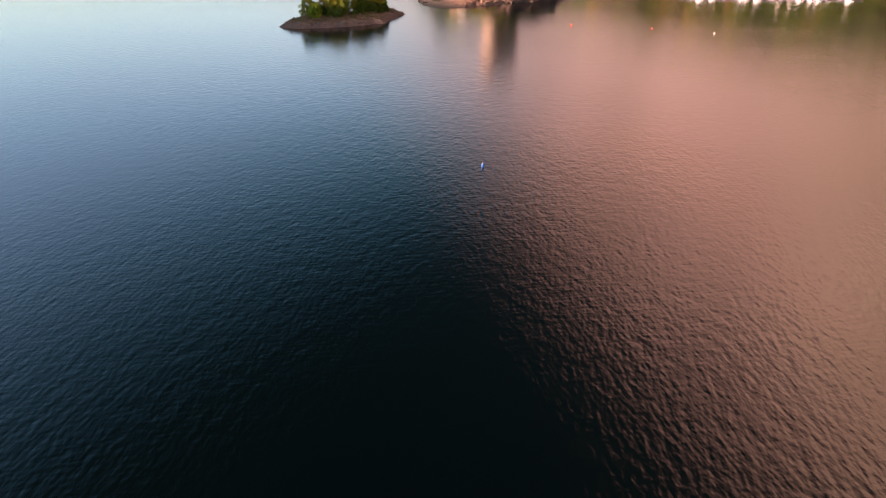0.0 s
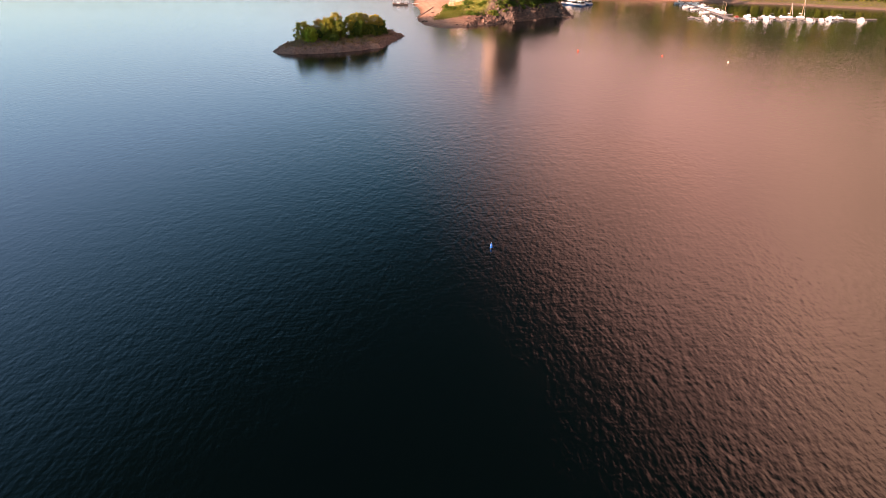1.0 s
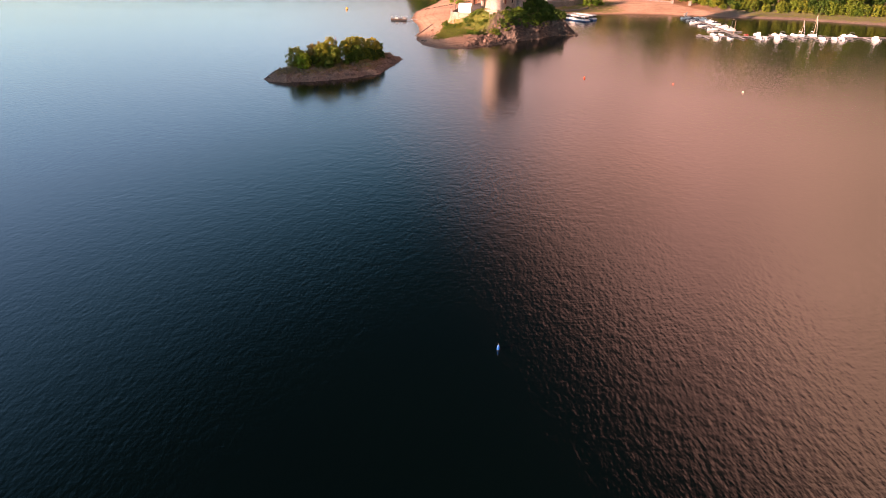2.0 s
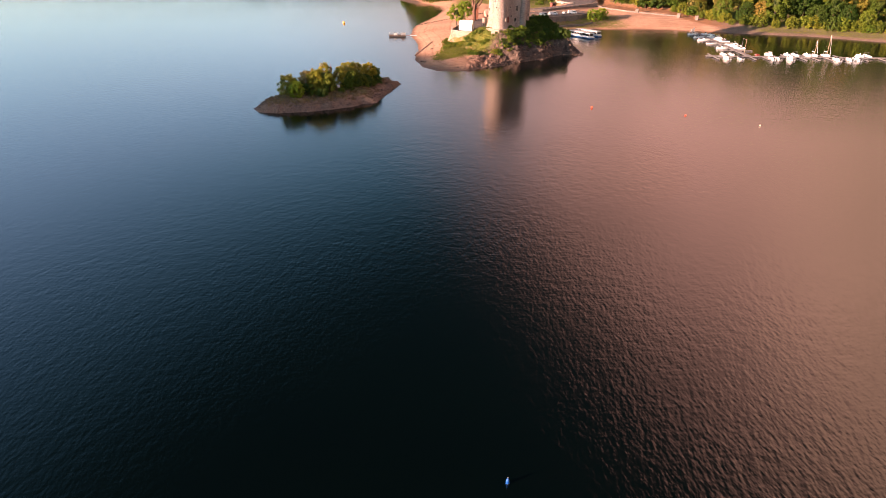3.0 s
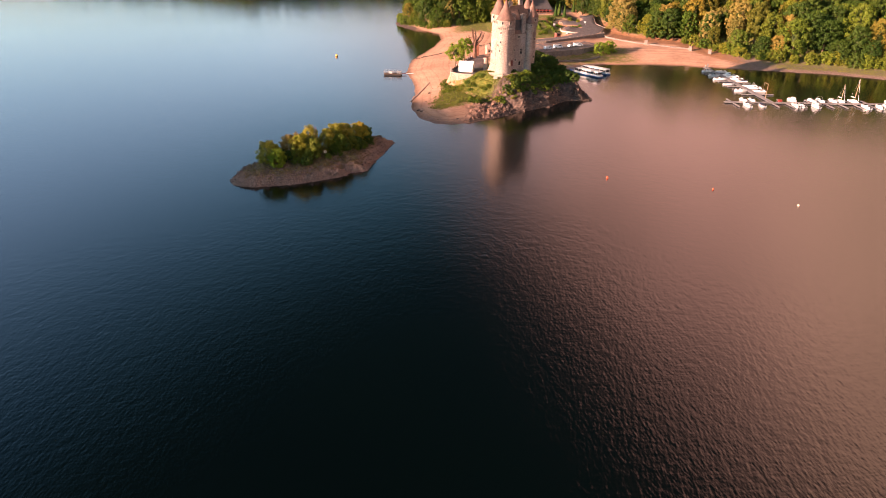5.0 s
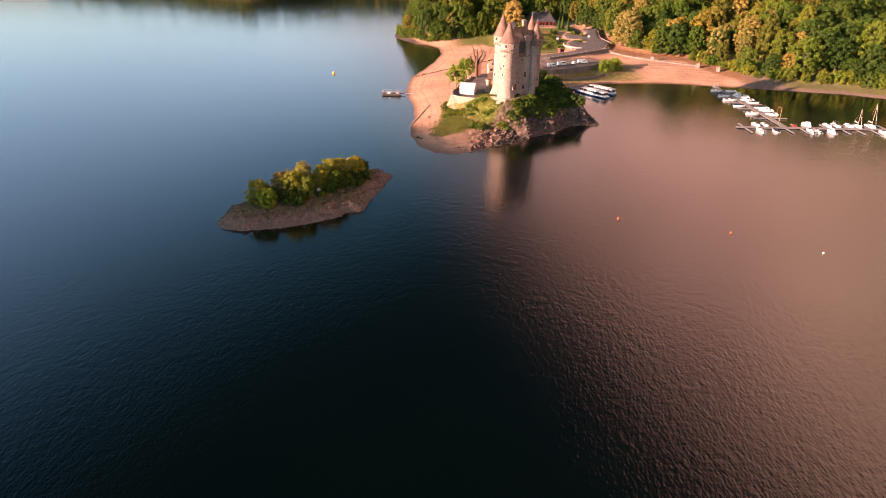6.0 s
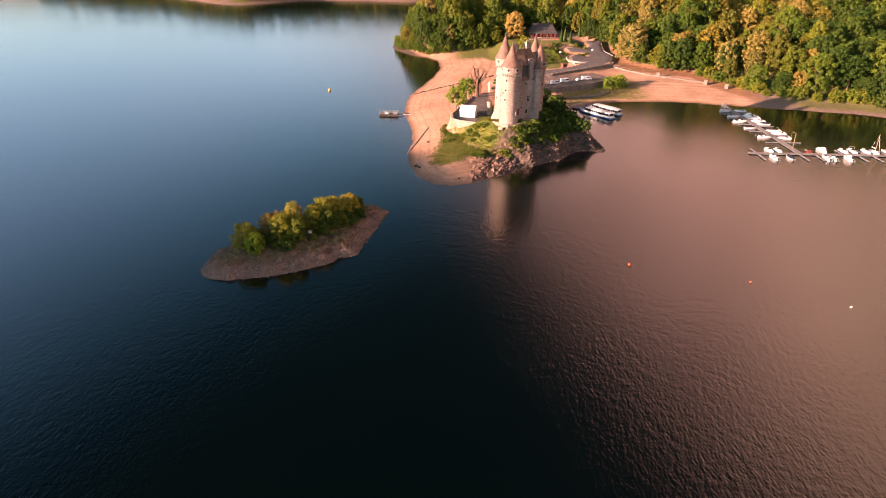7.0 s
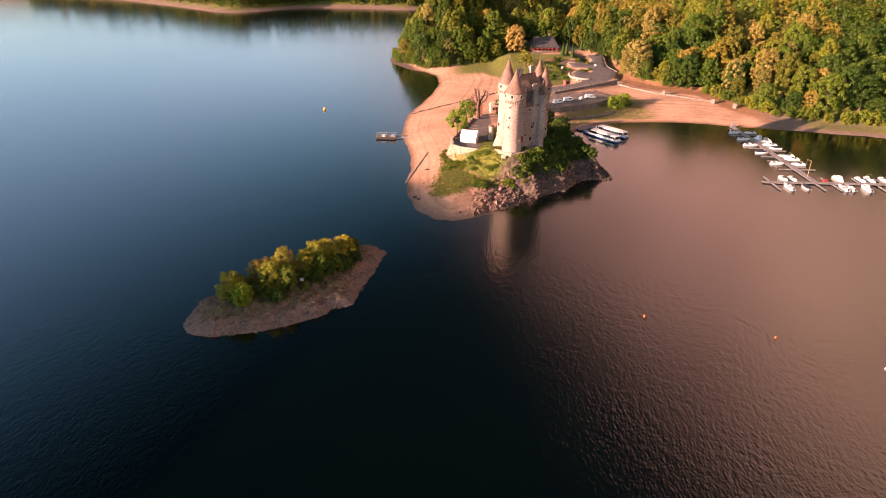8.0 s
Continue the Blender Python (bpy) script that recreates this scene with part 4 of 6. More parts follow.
for k in range(1, 9):
    copy_thing(bollard, pose(3.2 + k * 1.05, 366 + k * 3.3, 7.2))

gatehouse = thing("gatehouse", pose(20.4, 406.4, 6.4, 0, 0, 12), "small stone gatehouse with a pale pink tiled roof", "gatehouse")
part("wall", prism(bmesh.new(), [(-2.0, -1.5), (2.0, -1.5), (2.0, 1.5), (-2.0, 1.5)], -0.6, 2.6), PLASTER, gatehouse)
bm = bmesh.new()
v = [bm.verts.new(p) for p in ((-2.4, -2.0, 2.5), (2.4, -2.0, 2.5), (2.4, 2.0, 2.5), (-2.4, 2.0, 2.5), (-2.0, 0.3, 4.5), (2.0, 0.3, 4.5))]
for f in ((0, 1, 5, 4), (1, 2, 5), (2, 3, 4, 5), (3, 0, 4), (3, 2, 1, 0)):
    bm.faces.new([v[k] for k in f])
part("roof", bm, PINKTILE, gatehouse)
part("door", box(bmesh.new(), 0.2, 1.1, -1.56, -1.5, 0.0, 2.0), RED, gatehouse, "red door")
part("window", box(bmesh.new(), -1.3, -0.5, -1.56, -1.5, 1.0, 1.9), VOID, gatehouse)
pier = thing("brick_pier", pose(13.6, 395.0, 6.9), "tall weathered red-brown brick pier beside the castle path", "pier")
part("shaft", prism(bmesh.new(), [(-0.7, -0.6), (0.7, -0.6), (0.7, 0.6), (-0.7, 0.6)], -0.5, 5.6), BRICKRED, pier)
part("cap", box(bmesh.new(), -0.8, 0.8, -0.7, 0.7, 5.6, 5.85, 0.04), BRICKRED, pier)

slope_sign = thing("notice_board", pose(17.9, 327.0, gz(17.9, 327.0), 0, 0, -10), "pale notice board on the shrubby slope below the castle", "sign")
part("board", box(bmesh.new(), -0.75, 0.75, -0.06, 0.0, 1.5, 2.7, 0.02), PATHSTONE, slope_sign)
for x in (-0.6, 0.6):
    part("post", box(bmesh.new(), x - 0.06, x + 0.06, 0.0, 0.1, -0.5, 2.6), WOOD, slope_sign)


# ---- vehicles ----
def loft(bm, sections):
    """Skins a row of equal-length closed sections; caps both ends."""
    rows = [[bm.verts.new(p) for p in s] for s in sections]
    n = len(rows[0])
    for a, b in zip(rows, rows[1:]):
        for k in range(n):
            bm.faces.new((a[k], a[(k + 1) % n], b[(k + 1) % n], b[k]))
    bm.faces.new(rows[0])
    bm.faces.new(rows[-1][::-1])
    return bm


def vehicle(name, m, label, van=False, length=4.4, group=""):
    v = thing(name, m, label, "van" if van else "car", group)
    h, w = (1.85 if length < 6 else 2.8, 2.0) if van else (1.45, 1.78)
    prof = [(-0.5, 0.55, 0.95), (-0.47, 0.95, h * 0.96), (0.2, 1.0, h), (0.33, 0.98, h * 0.94), (0.42, 0.95, h * 0.56), (0.5, 0.85, 0.75)] if van else \
           [(-0.5, 0.88, 0.85), (-0.44, 0.93, 1.0), (-0.26, 0.86, h * 0.98), (0.08, 0.86, h), (0.26, 0.92, 0.98), (0.44, 0.95, 0.86), (0.5, 0.85, 0.6)]
    secs = []
    for t, k, top in prof:
        x, hw = t * length, w / 2 * k
        secs.append([(x, -hw, 0.28), (x, -hw, 0.7), (x, -hw * (0.97 if top > 1.1 else 1), min(0.95, top)), (x, -hw * 0.82, top), (x, hw * 0.82, top), (x, hw * (0.97 if top > 1.1 else 1), min(0.95, top)), (x, hw, 0.7), (x, hw, 0.28)])
    part("body", loft(bmesh.new(), secs), CARWHITE, v, smooth=False)
    bm = bmesh.new()
    x0, x1 = ((0.30, 0.44) if van else (0.09, 0.27))
    za, zb = ((h * 0.93, h * 0.58) if van else (h * 0.97, 1.02))
    q = [bm.verts.new(p) for p in ((x0 * length + 0.05, -w * 0.36, za), (x0 * length + 0.05, w * 0.36, za), (x1 * length + 0.06, w * 0.4, zb), (x1 * length + 0.06, -w * 0.4, zb),
                                   (x0 * length - 0.1, -w * 0.36, za - 0.1), (x0 * length - 0.1, w * 0.36, za - 0.1), (x1 * length - 0.1, w * 0.4, zb - 0.12), (x1 * length - 0.1, -w * 0.4, zb - 0.12))]
    for f in ((0, 1, 2, 3), (7, 6, 5, 4), (0, 4, 5, 1), (2, 6, 7, 3), (1, 5, 6, 2), (3, 7, 4, 0)):
        bm.faces.new([q[k] for k in f])
    part("windscreen", bm, VOID, v)
    for s in (-1, 1):
        part("side_window", box(bmesh.new(), -length * (0.05 if van else 0.22), length * (0.3 if van else 0.1), s * w * 0.455 - 0.03, s * w * 0.455 + 0.03, 0.98, h - 0.2 if not van else h * 0.85), VOID, v)
        for x in (-0.3, 0.31):
            bm = bmesh.new()
            rod(bm, (x * length, s * w * 0.38, 0.32), (x * length, s * w * 0.5, 0.32), 0.32, n=14)
            wheel = part("wheel", bm, TYRE, v)
            part("rim", rod(bmesh.new(), (x * length, s * w * 0.49, 0.32), (x * length, s * w * 0.506, 0.32), 0.2, n=10), STEEL, wheel)
    return v


for kind_van, x, y, turn, ln, lab in ((True, 52.8, 430.5, 30, 5.2, "white van parked behind the castle"), (True, 58.8, 436.0, 24, 5.2, "white van with dark windows parked behind the castle"),
                                      (False, 66.0, 439.4, 45, 3.4, "small white car parked beside a van"), (True, 70.9, 442.8, 12, 5.4, "tall white camper van parked behind the castle")):
    vehicle("van" if kind_van else "car", pose(x, y, gz(x, y) + 0.02, 0, 0, turn), lab, kind_van, ln, "parked vehicles")

# ---- walls and small buildings behind the castle ----
bm = strip_wall(bmesh.new(), [(34, 414.4), (52, 419.8), (68.4, 429.8), (82.4, 443.0)], 0.6, 0.3, 5.7)
parking_wall = tagged(part("parking_wall", bm, DARKSTONE), "dark stone embankment wall below the parking", "wall", kind="structure")
bm = strip_wall(bmesh.new(), [(46, 409), (58, 414.5), (74, 422.5), (80, 428)], 0.7, 0.0, lambda x, y: gz(x, y) + 0.7)
tagged(part("foreshore_wall", bm, DARKSTONE), "low worn stone wall on the foreshore", "wall", kind="structure")
bm = strip_wall(bmesh.new(), [(28, 445.0), (54, 449.5), (66, 458.0), (76, 465.6), (92, 477.6)], 0.6, 3.0, lambda x, y: 6.0 + max(0, (y - 452) * 0.05) + 0.6)
road_wall = tagged(part("road_wall", bm, DARKSTONE), "dark stone retaining wall carrying the lakeside road", "wall", kind="structure")
for k in range(26):
    t = k / 25
    x, y = (30 + 24 * t / 0.4, 445.4 + 4.1 * t / 0.4) if t < 0.4 else (54 + 38 * (t - 0.4) / 0.6, 449.5 + 28.1 * (t - 0.4) / 0.6)
    zt = 6.0 + max(0, (y - 452) * 0.05) + 0.55
    part("merlon", box(bmesh.new(), x - 0.3, x + 0.3, y - 0.25, y + 0.25, zt, zt + 0.45, 0.05), DARKSTONE, road_wall)
low_wall("beach_wall", [(92, 477.6), (98.5, 468.5), (108, 460), (122, 452.4), (133, 446)], 0.6, 0.75, DARKSTONE, "worn brown rendered wall along the top of the beach", 1.5)
pillar = thing("beach_pillar", pose(112.3, 457.5, gz(112.3, 457.5) - 0.2, 0, 0, -30), "squat stone pillar standing at the top of the beach", "pillar", "pillars along the beach")
part("shaft", prism(bmesh.new(), [(-0.9, -0.7), (0.9, -0.7), (0.9, 0.7), (-0.9, 0.7)], -0.8, 2.4), DARKSTONE, pillar)
part("cap", box(bmesh.new(), -1.0, 1.0, -0.8, 0.8, 2.4, 2.6, 0.05), DARKSTONE, pillar)
for x, y in ((133.0, 443.4), (141.2, 436.2)):
    copy_thing(pillar, pose(x, y, gz(x, y) - 0.2, 0, 0, -30))
# curved wall of the little roadside plaza
bm = bmesh.new()
arc = [(75 + 7.0 * math.cos(radians(a)), 489 + 9.5 * math.sin(radians(a))) for a in range(120, 301, 15)]
strip_wall(bm, arc, 0.5, lambda x, y: gz(x, y) - 1, lambda x, y: gz(x, y) + 0.8)
tagged(part("plaza_wall", bm, PATHSTONE), "pale curved wall round a small roadside plaza", "wall", kind="structure")
for pts in ([(99.2, 546), (96.6, 528), (94.7, 514), (97.7, 501), (91.8, 483.4)],):
    low_wall("kerb", pts, 0.35, 0.28, PATHSTONE, "pale stone kerb beside the road", 0.5, "kerb")

hut = thing("kiosk", pose(63.5, 470.0, gz(63.5, 470.0), 0, 0, 25), "small red wooden ticket kiosk beside the road", "hut")
part("walls", box(bmesh.new(), -1.4, 1.4, -1.1, 1.1, -0.3, 2.2), TIMBERRED, hut)
bm = bmesh.new()
prism(bm, [(-1.7, -1.4), (1.7, -1.4), (1.7, 1.4), (-1.7, 1.4)], 2.2, lambda x, y: 3.0 - abs(y) * 0.4)
part("roof", bm, ROOF, hut)
part("hatch", box(bmesh.new(), -0.8, 0.8, -1.16, -1.1, 1.0, 1.9), VOID, hut)
for x, y, lab in ((69.5, 473.5, "white information board beside the road"), (66.5, 505.0, "white sign beside the garden path"), (86.5, 509, "white road sign beside the junction")):
    b = thing("sign", pose(x, y, gz(x, y), 0, 0, 15), lab, "sign")
    part("panel", box(bmesh.new(), -0.7, 0.7, -0.05, 0.05, 0.9, 2.1, 0.02), GEL, b)
    for px in (-0.6, 0.6):
        part("post", box(bmesh.new(), px - 0.05, px + 0.05, 0.05, 0.12, -0.4, 2.1), STEEL, b)

RX, RY = 62.0, 556.0
RZ = gz(RX, RY - 5)
inn = thing("restaurant", pose(RX, RY, RZ, 0, 0, 6), "low lakeside restaurant with a dark slate roof and red terrace", "building")
part("wall", box(bmesh.new(), -7.6, 7.6, -5, 6, -3, 3.6), PLASTER, inn)
bm = bmesh.new()
v = [bm.verts.new(p) for p in ((-8.8, -7.0, 2.9), (8.8, -7.0, 2.9), (8.8, 8, 2.9), (-8.8, 8, 2.9), (-6.4, 2, 8.6), (6.4, 2, 8.6))]
for f in ((0, 1, 5, 4), (1, 2, 5), (2, 3, 4, 5), (3, 0, 4), (3, 2, 1, 0)):
    bm.faces.new([v[k] for k in f])
inn_roof = part("roof", bm, SLATE, inn)
part("chimney", box(bmesh.new(), 3.4, 4.4, 2.2, 3.2, 6.0, 10.6), PLASTER, inn_roof)
for x in (-6.0, -3.6, -1.2, 1.2, 3.6, 6.0):
    win = part("window", box(bmesh.new(), x - 0.9, x + 0.9, -5.08, -5.0, 0.9, 2.7), TIMBERRED, inn)
    part("pane", box(bmesh.new(), x - 0.75, x + 0.75, -5.12, -5.085, 1.05, 2.55), VOID, win)
deck = part("terrace", box(bmesh.new(), -10.5, 10.5, -9.5, -5.0, -3, 0.1), DECK, inn)
for k in range(15):
    x = -10.2 + k * 20.4 / 14
    part("fence_post", box(bmesh.new(), x - 0.09, x + 0.09, -9.45, -9.27, 0.1, 1.3), TIMBERRED, deck)
part("handrail", box(bmesh.new(), -10.3, 10.3, -9.42, -9.3, 1.3, 1.42), TIMBERRED, deck)
parasol = thing("parasol", pose(54.0, 547.6, RZ + 0.1), "red parasol over a restaurant table", "parasol", "parasols on the restaurant terrace")
part("pole", rod(bmesh.new(), (0, 0, 0), (0, 0, 2.5), 0.04, n=6), STEEL, parasol)
part("canopy", rings(bmesh.new(), [(1.6, 2.15), (1.55, 2.2), (0.05, 2.75)], 8), RED, parasol)
for x in (55.5, 58.5, 62.0, 65.0, 68.0):
    copy_thing(parasol, pose(x + 2, 548.2 + (x - 55) * 0.09, RZ + 0.1))

caravan = thing("caravan", pose(112, 492, gz(112, 492), 0, 0, 8), "white caravan parked at the wood's edge", "caravan")
part("body", box(bmesh.new(), -3.2, 3.2, -1.1, 1.1, 0.5, 2.7, 0.25), CARWHITE, caravan)
for x in (-1.8, 0.0, 1.8):
    part("window", box(bmesh.new(), x - 0.5, x + 0.5, -1.14, -1.09, 1.5, 2.2), VOID, caravan)
for s in (-1, 1):
    part("wheel", rod(bmesh.new(), (0, s * 0.85, 0.33), (0, s * 1.05, 0.33), 0.33, n=12), TYRE, caravan)


# ---- boats, docks and buoys ----
def hull_sections(L, W, H, bow=0.35, keel=0.25, n=7):
    """Sections of a small boat's hull from stern (x=0) to bow (x=L); z=0 is the waterline."""
    secs = []
    for k in range(n + 1):
        t = k / n
        taper = 1.0 if t < 1 - bow - 0.2 else max(0.03, 1 - ((t - (0.8 - bow)) / (0.2 + bow)) ** 2.2)
        w, sheer = W / 2 * taper * (0.9 + 0.1 * min(1, t * 4)), H * (0.82 + 0.3 * t * t)
        kz = -keel * (1 - t ** 3) + (0.25 * H if t > 0.97 else 0)
        secs.append([(t * L, -w, sheer), (t * L, -w * 0.86, 0.05), (t * L, 0, kz), (t * L, w * 0.86, 0.05), (t * L, w, sheer)])
    return secs


def motorboat(m, label, L=5.6, W=2.1, style="open", group="moored motorboats"):
    b = thing("motorboat", m, label, "boat", group)
    secs = hull_sections(L, W, 0.75)
    part("hull", loft(bmesh.new(), secs), GEL, b)
    if style == "covered":
        bm = bmesh.new()
        loft(bm, [[(x, -w * 0.98, z), (x, -w * 0.5, z + hgt), (x, w * 0.5, z + hgt), (x, w * 0.98, z)] for x, w, z, hgt in ((0.05, W * 0.44, 0.66, 0.1), (L * 0.35, W * 0.48, 0.68, 0.45), (L * 0.6, W * 0.44, 0.72, 0.4), (L * 0.88, W * 0.16, 0.85, 0.1))])
        part("tarpaulin", bm, NAVY, b, "dark blue cover")
    else:
        bm = bmesh.new()
        box(bm, 0.35, L * 0.5, -W * 0.34, W * 0.34, 0.62, 0.69)
        part("cockpit", bm, GELGREY, b)
        seat = part("seat", box(bmesh.new(), 0.4, 0.9, -W * 0.32, W * 0.32, 0.69, 0.98, 0.05), GEL, b)
        part("console", box(bmesh.new(), L * 0.44, L * 0.54, -W * 0.3, W * 0.3, 0.66, 1.15, 0.06), GEL, b)
        bm = bmesh.new()
        loft(bm, [[(L * 0.5, -W * 0.36, 1.0), (L * 0.49, -W * 0.33, 1.45), (L * 0.47, -W * 0.33, 1.45), (L * 0.48, -W * 0.36, 1.0)], [(L * 0.58, -W * 0.2, 1.0), (L * 0.55, -W * 0.18, 1.45), (L * 0.53, -W * 0.18, 1.45), (L * 0.56, -W * 0.2, 1.0)],
                  [(L * 0.58, W * 0.2, 1.0), (L * 0.55, W * 0.18, 1.45), (L * 0.53, W * 0.18, 1.45), (L * 0.56, W * 0.2, 1.0)], [(L * 0.5, W * 0.36, 1.0), (L * 0.49, W * 0.33, 1.45), (L * 0.47, W * 0.33, 1.45), (L * 0.48, W * 0.36, 1.0)]])
        part("windscreen", bm, VOID, b)
        if style == "cabin":
            bm = bmesh.new()
            loft(bm, [[(x, -w, 0.7), (x, -w * 0.8, h), (x, w * 0.8, h), (x, w, 0.7)] for x, w, h in ((L * 0.42, W * 0.4, 1.75), (L * 0.62, W * 0.38, 1.7), (L * 0.74, W * 0.3, 1.1), (L * 0.9, W * 0.1, 0.9))])
            part("cabin", bm, GEL, b)
            for s in (-1, 1):
                part("cabin_window", box(bmesh.new(), L * 0.45, L * 0.6, s * W * 0.36 - 0.04, s * W * 0.36 + 0.04, 1.15, 1.55), VOID, b)
        else:
            part("foredeck", box(bmesh.new(), L * 0.58, L * 0.84, -W * 0.22, W * 0.22, 0.7, 0.86, 0.05), GEL, b)
        if style == "arch":
            bm = bmesh.new()
            for s in (-1, 1):
                rod(bm, (L * 0.34, s * W * 0.42, 0.7), (L * 0.24, s * W * 0.38, 1.9), 0.04, n=6)
            rod(bm, (L * 0.24, -W * 0.38, 1.9), (L * 0.24, W * 0.38, 1.9), 0.04, n=6)
            part("roll_bar", bm, STEEL, b)
    bm = bmesh.new()
    box(bm, -0.45, -0.02, -0.2, 0.2, 0.55, 1.15, 0.06)
    box(bm, -0.32, -0.14, -0.06, 0.06, -0.5, 0.55)
    part("outboard_motor", bm, BLACK, b)
    return b


styles = {}
for k, (style, L, lab) in enumerate((("open", 5.4, "white open motorboat moored at the dock"), ("cabin", 6.2, "white cabin motorboat moored at the dock"), ("arch", 6.4, "white motorboat with a steel roll bar moored at the dock"), ("covered", 5.2, "motorboat under a dark blue cover moored at the dock"))):
    styles[style] = (L, lab)
first = {}


def moor(style, x, y, turn, dx=0.0):
    """Moors a boat with its middle at x, y and its bow at the angle turn."""
    L, lab = styles[style]
    a = radians(turn)
    m = pose(x - math.cos(a) * L / 2, y - math.sin(a) * L / 2, 0.0, 0, 0, turn)
    if style in first:
        return copy_thing(first[style], m)
    first[style] = motorboat(m, lab, L, 2.1 if style != "arch" else 2.3, style)
    return first[style]


for style, x, y, turn in (("open", 128.2, 401.4, 2), ("open", 127.8, 390.7, -3), ("arch", 127.4, 382.2, 2), ("covered", 127.6, 371.8, 0), ("open", 127.4, 357.6, -2),
                          ("open", 135.0, 401.3, 180), ("cabin", 135.4, 392.0, 183), ("arch", 135.6, 388.8, 178), ("cabin", 135.4, 382.5, 181), ("covered", 136.0, 378.2, 180), ("arch", 135.3, 367.0, 177), ("cabin", 135.6, 363.0, 182), ("open", 135.0, 356.6, 180),
                          ("open", 121.4, 338.8, -88), ("open", 124.8, 338.8, -92), ("cabin", 141.8, 339.6, -90), ("open", 149.8, 339.2, -88), ("arch", 153.4, 339.4, -93), ("open", 158.6, 339.6, -90),
                          ("arch", 119.3, 330.6, 92), ("covered", 125.4, 330.9, 90), ("arch", 138.6, 330.7, 88), ("open", 141.0, 330.5, 92), ("cabin", 146.6, 330.3, 90), ("arch", 166.4, 330.0, 90), ("open", 172.0, 330.2, 88), ("cabin", 175.2, 330.4, 91), ("open", 181.5, 338.6, -90), ("arch", 185.0, 338.8, -91), ("cabin", 190.0, 329.6, 90)):
    moor(style, x, y, turn)


def sailboat(x, y, turn, tall, label):
    b = thing("sailboat", pose(x, y, 0, 0, 0, turn), label, "sailboat", "moored sailing boats")
    part("hull", loft(bmesh.new(), [[(px - 3, py, pz) for px, py, pz in s] for s in hull_sections(6.4, 2.2, 0.85, 0.5)]), GEL, b)
    part("coachroof", box(bmesh.new(), -0.6, 1.6, -0.6, 0.6, 0.8, 1.2, 0.1), GEL, b)
    part("cockpit", box(bmesh.new(), -2.6, -0.8, -0.6, 0.6, 0.74, 0.80), GELGREY, b)
    mast = part("mast", rod(bmesh.new(), (0.4, 0, 1.0), (0.4, 0, tall), 0.11, 0.07, 8), ALU, b)
    part("boom", rod(bmesh.new(), (0.4, 0, 1.9), (-2.4, 0, 1.8), 0.07, n=6), ALU, b)
    part("furled_sail", rod(bmesh.new(), (0.2, 0, 2.05), (-2.2, 0, 1.95), 0.14, 0.1, 6), CANVAS, b)
    bm = bmesh.new()
    rod(bm, (3.2, 0, 0.95), (0.4, 0, tall - 0.3), 0.05, n=5)
    rod(bm, (-2.9, 0, 0.8), (0.4, 0, tall - 0.1), 0.012, n=4)
    part("stay", bm, CANVAS, b)


sailboat(161.0, 338.8, -92, 7.4, "small white sailing dinghy with a short mast")
sailboat(166.8, 339.4, -90, 9.6, "white sailing boat with a tall mast and furled jib")


def dock(name, x0, x1, y0, y1, label):
    d = thing(name, pose((x0 + x1) / 2, (y0 + y1) / 2, 0), label, "dock", "floating docks")
    hx, hy = (x1 - x0) / 2, (y1 - y0) / 2
    along_y = hy > hx
    part("frame", box(bmesh.new(), -hx, hx, -hy, hy, 0.22, 0.42), STEEL, d)
    long, wide = (2 * hy, hx) if along_y else (2 * hx, hy)
    count = max(2, int(long / 2.4))
    for k in range(count):
        a, b = -long / 2 + k * long / count + 0.03, -long / 2 + (k + 1) * long / count - 0.03
        q = (-wide - 0.05, wide + 0.05, a, b) if along_y else (a, b, -wide - 0.05, wide + 0.05)
        part("deck_panel", box(bmesh.new(), *q, 0.42, 0.50), DECK, d)
    for k in range(max(2, int(long / 6))):
        c = -long / 2 + (k + 0.5) * long / max(2, int(long / 6))
        q = (-wide * 0.85, wide * 0.85, c - 0.9, c + 0.9) if along_y else (c - 0.9, c + 0.9, -wide * 0.85, wide * 0.85)
        part("float", box(bmesh.new(), *q, -0.35, 0.22, 0.06), FLOAT, d)
    return d


dock("floating_dock", 130.2, 132.4, 336.2, 412.5, "long grey floating dock running out from the beach")
dock("floating_dock", 112.0, 200.0, 334.2, 336.0, "long grey floating dock lying across the harbour mouth")
for y in (396.8, 394.0, 386.6, 377.0, 365.8, 360.2, 350.0):
    dock("finger_dock", 124.8, 130.1, y - 0.3, y + 0.3, "narrow finger of the floating dock")
for y in (397.5, 385.5, 374.0, 360.0, 350.0):
    dock("finger_dock", 132.5, 138.6, y - 0.3, y + 0.3, "narrow finger of the floating dock")
for x in (115.0, 130.8, 136.6, 141.8, 152.4, 158.0, 163.8, 169.4, 178.5, 187.0):
    dock("finger_dock", x - 0.3, x + 0.3, 327.2, 334.1, "narrow finger of the floating dock")
for x in (115.0, 136.0, 147.4, 155.6, 163.8, 170.5):
    dock("finger_dock", x - 0.3, x + 0.3, 336.1, 341.0, "narrow finger of the floating dock")
crane = thing("dock_lamp", pose(131.2, 341.4, 0.5), "tall pale lamp post with a bent arm on the dock", "lamp post")
part("post", rod(bmesh.new(), (0, 0, -0.1), (0, 0, 6.0), 0.13, 0.09, 8), ALU, crane)
part("arm", rod(bmesh.new(), (0, 0, 6.0), (-1.6, 0.2, 6.6), 0.09, 0.07, 8), ALU, crane)
part("brace", rod(bmesh.new(), (-1.5, 0.2, 6.5), (-1.4, 0.1, 0.1), 0.04, n=5), STEEL, crane)
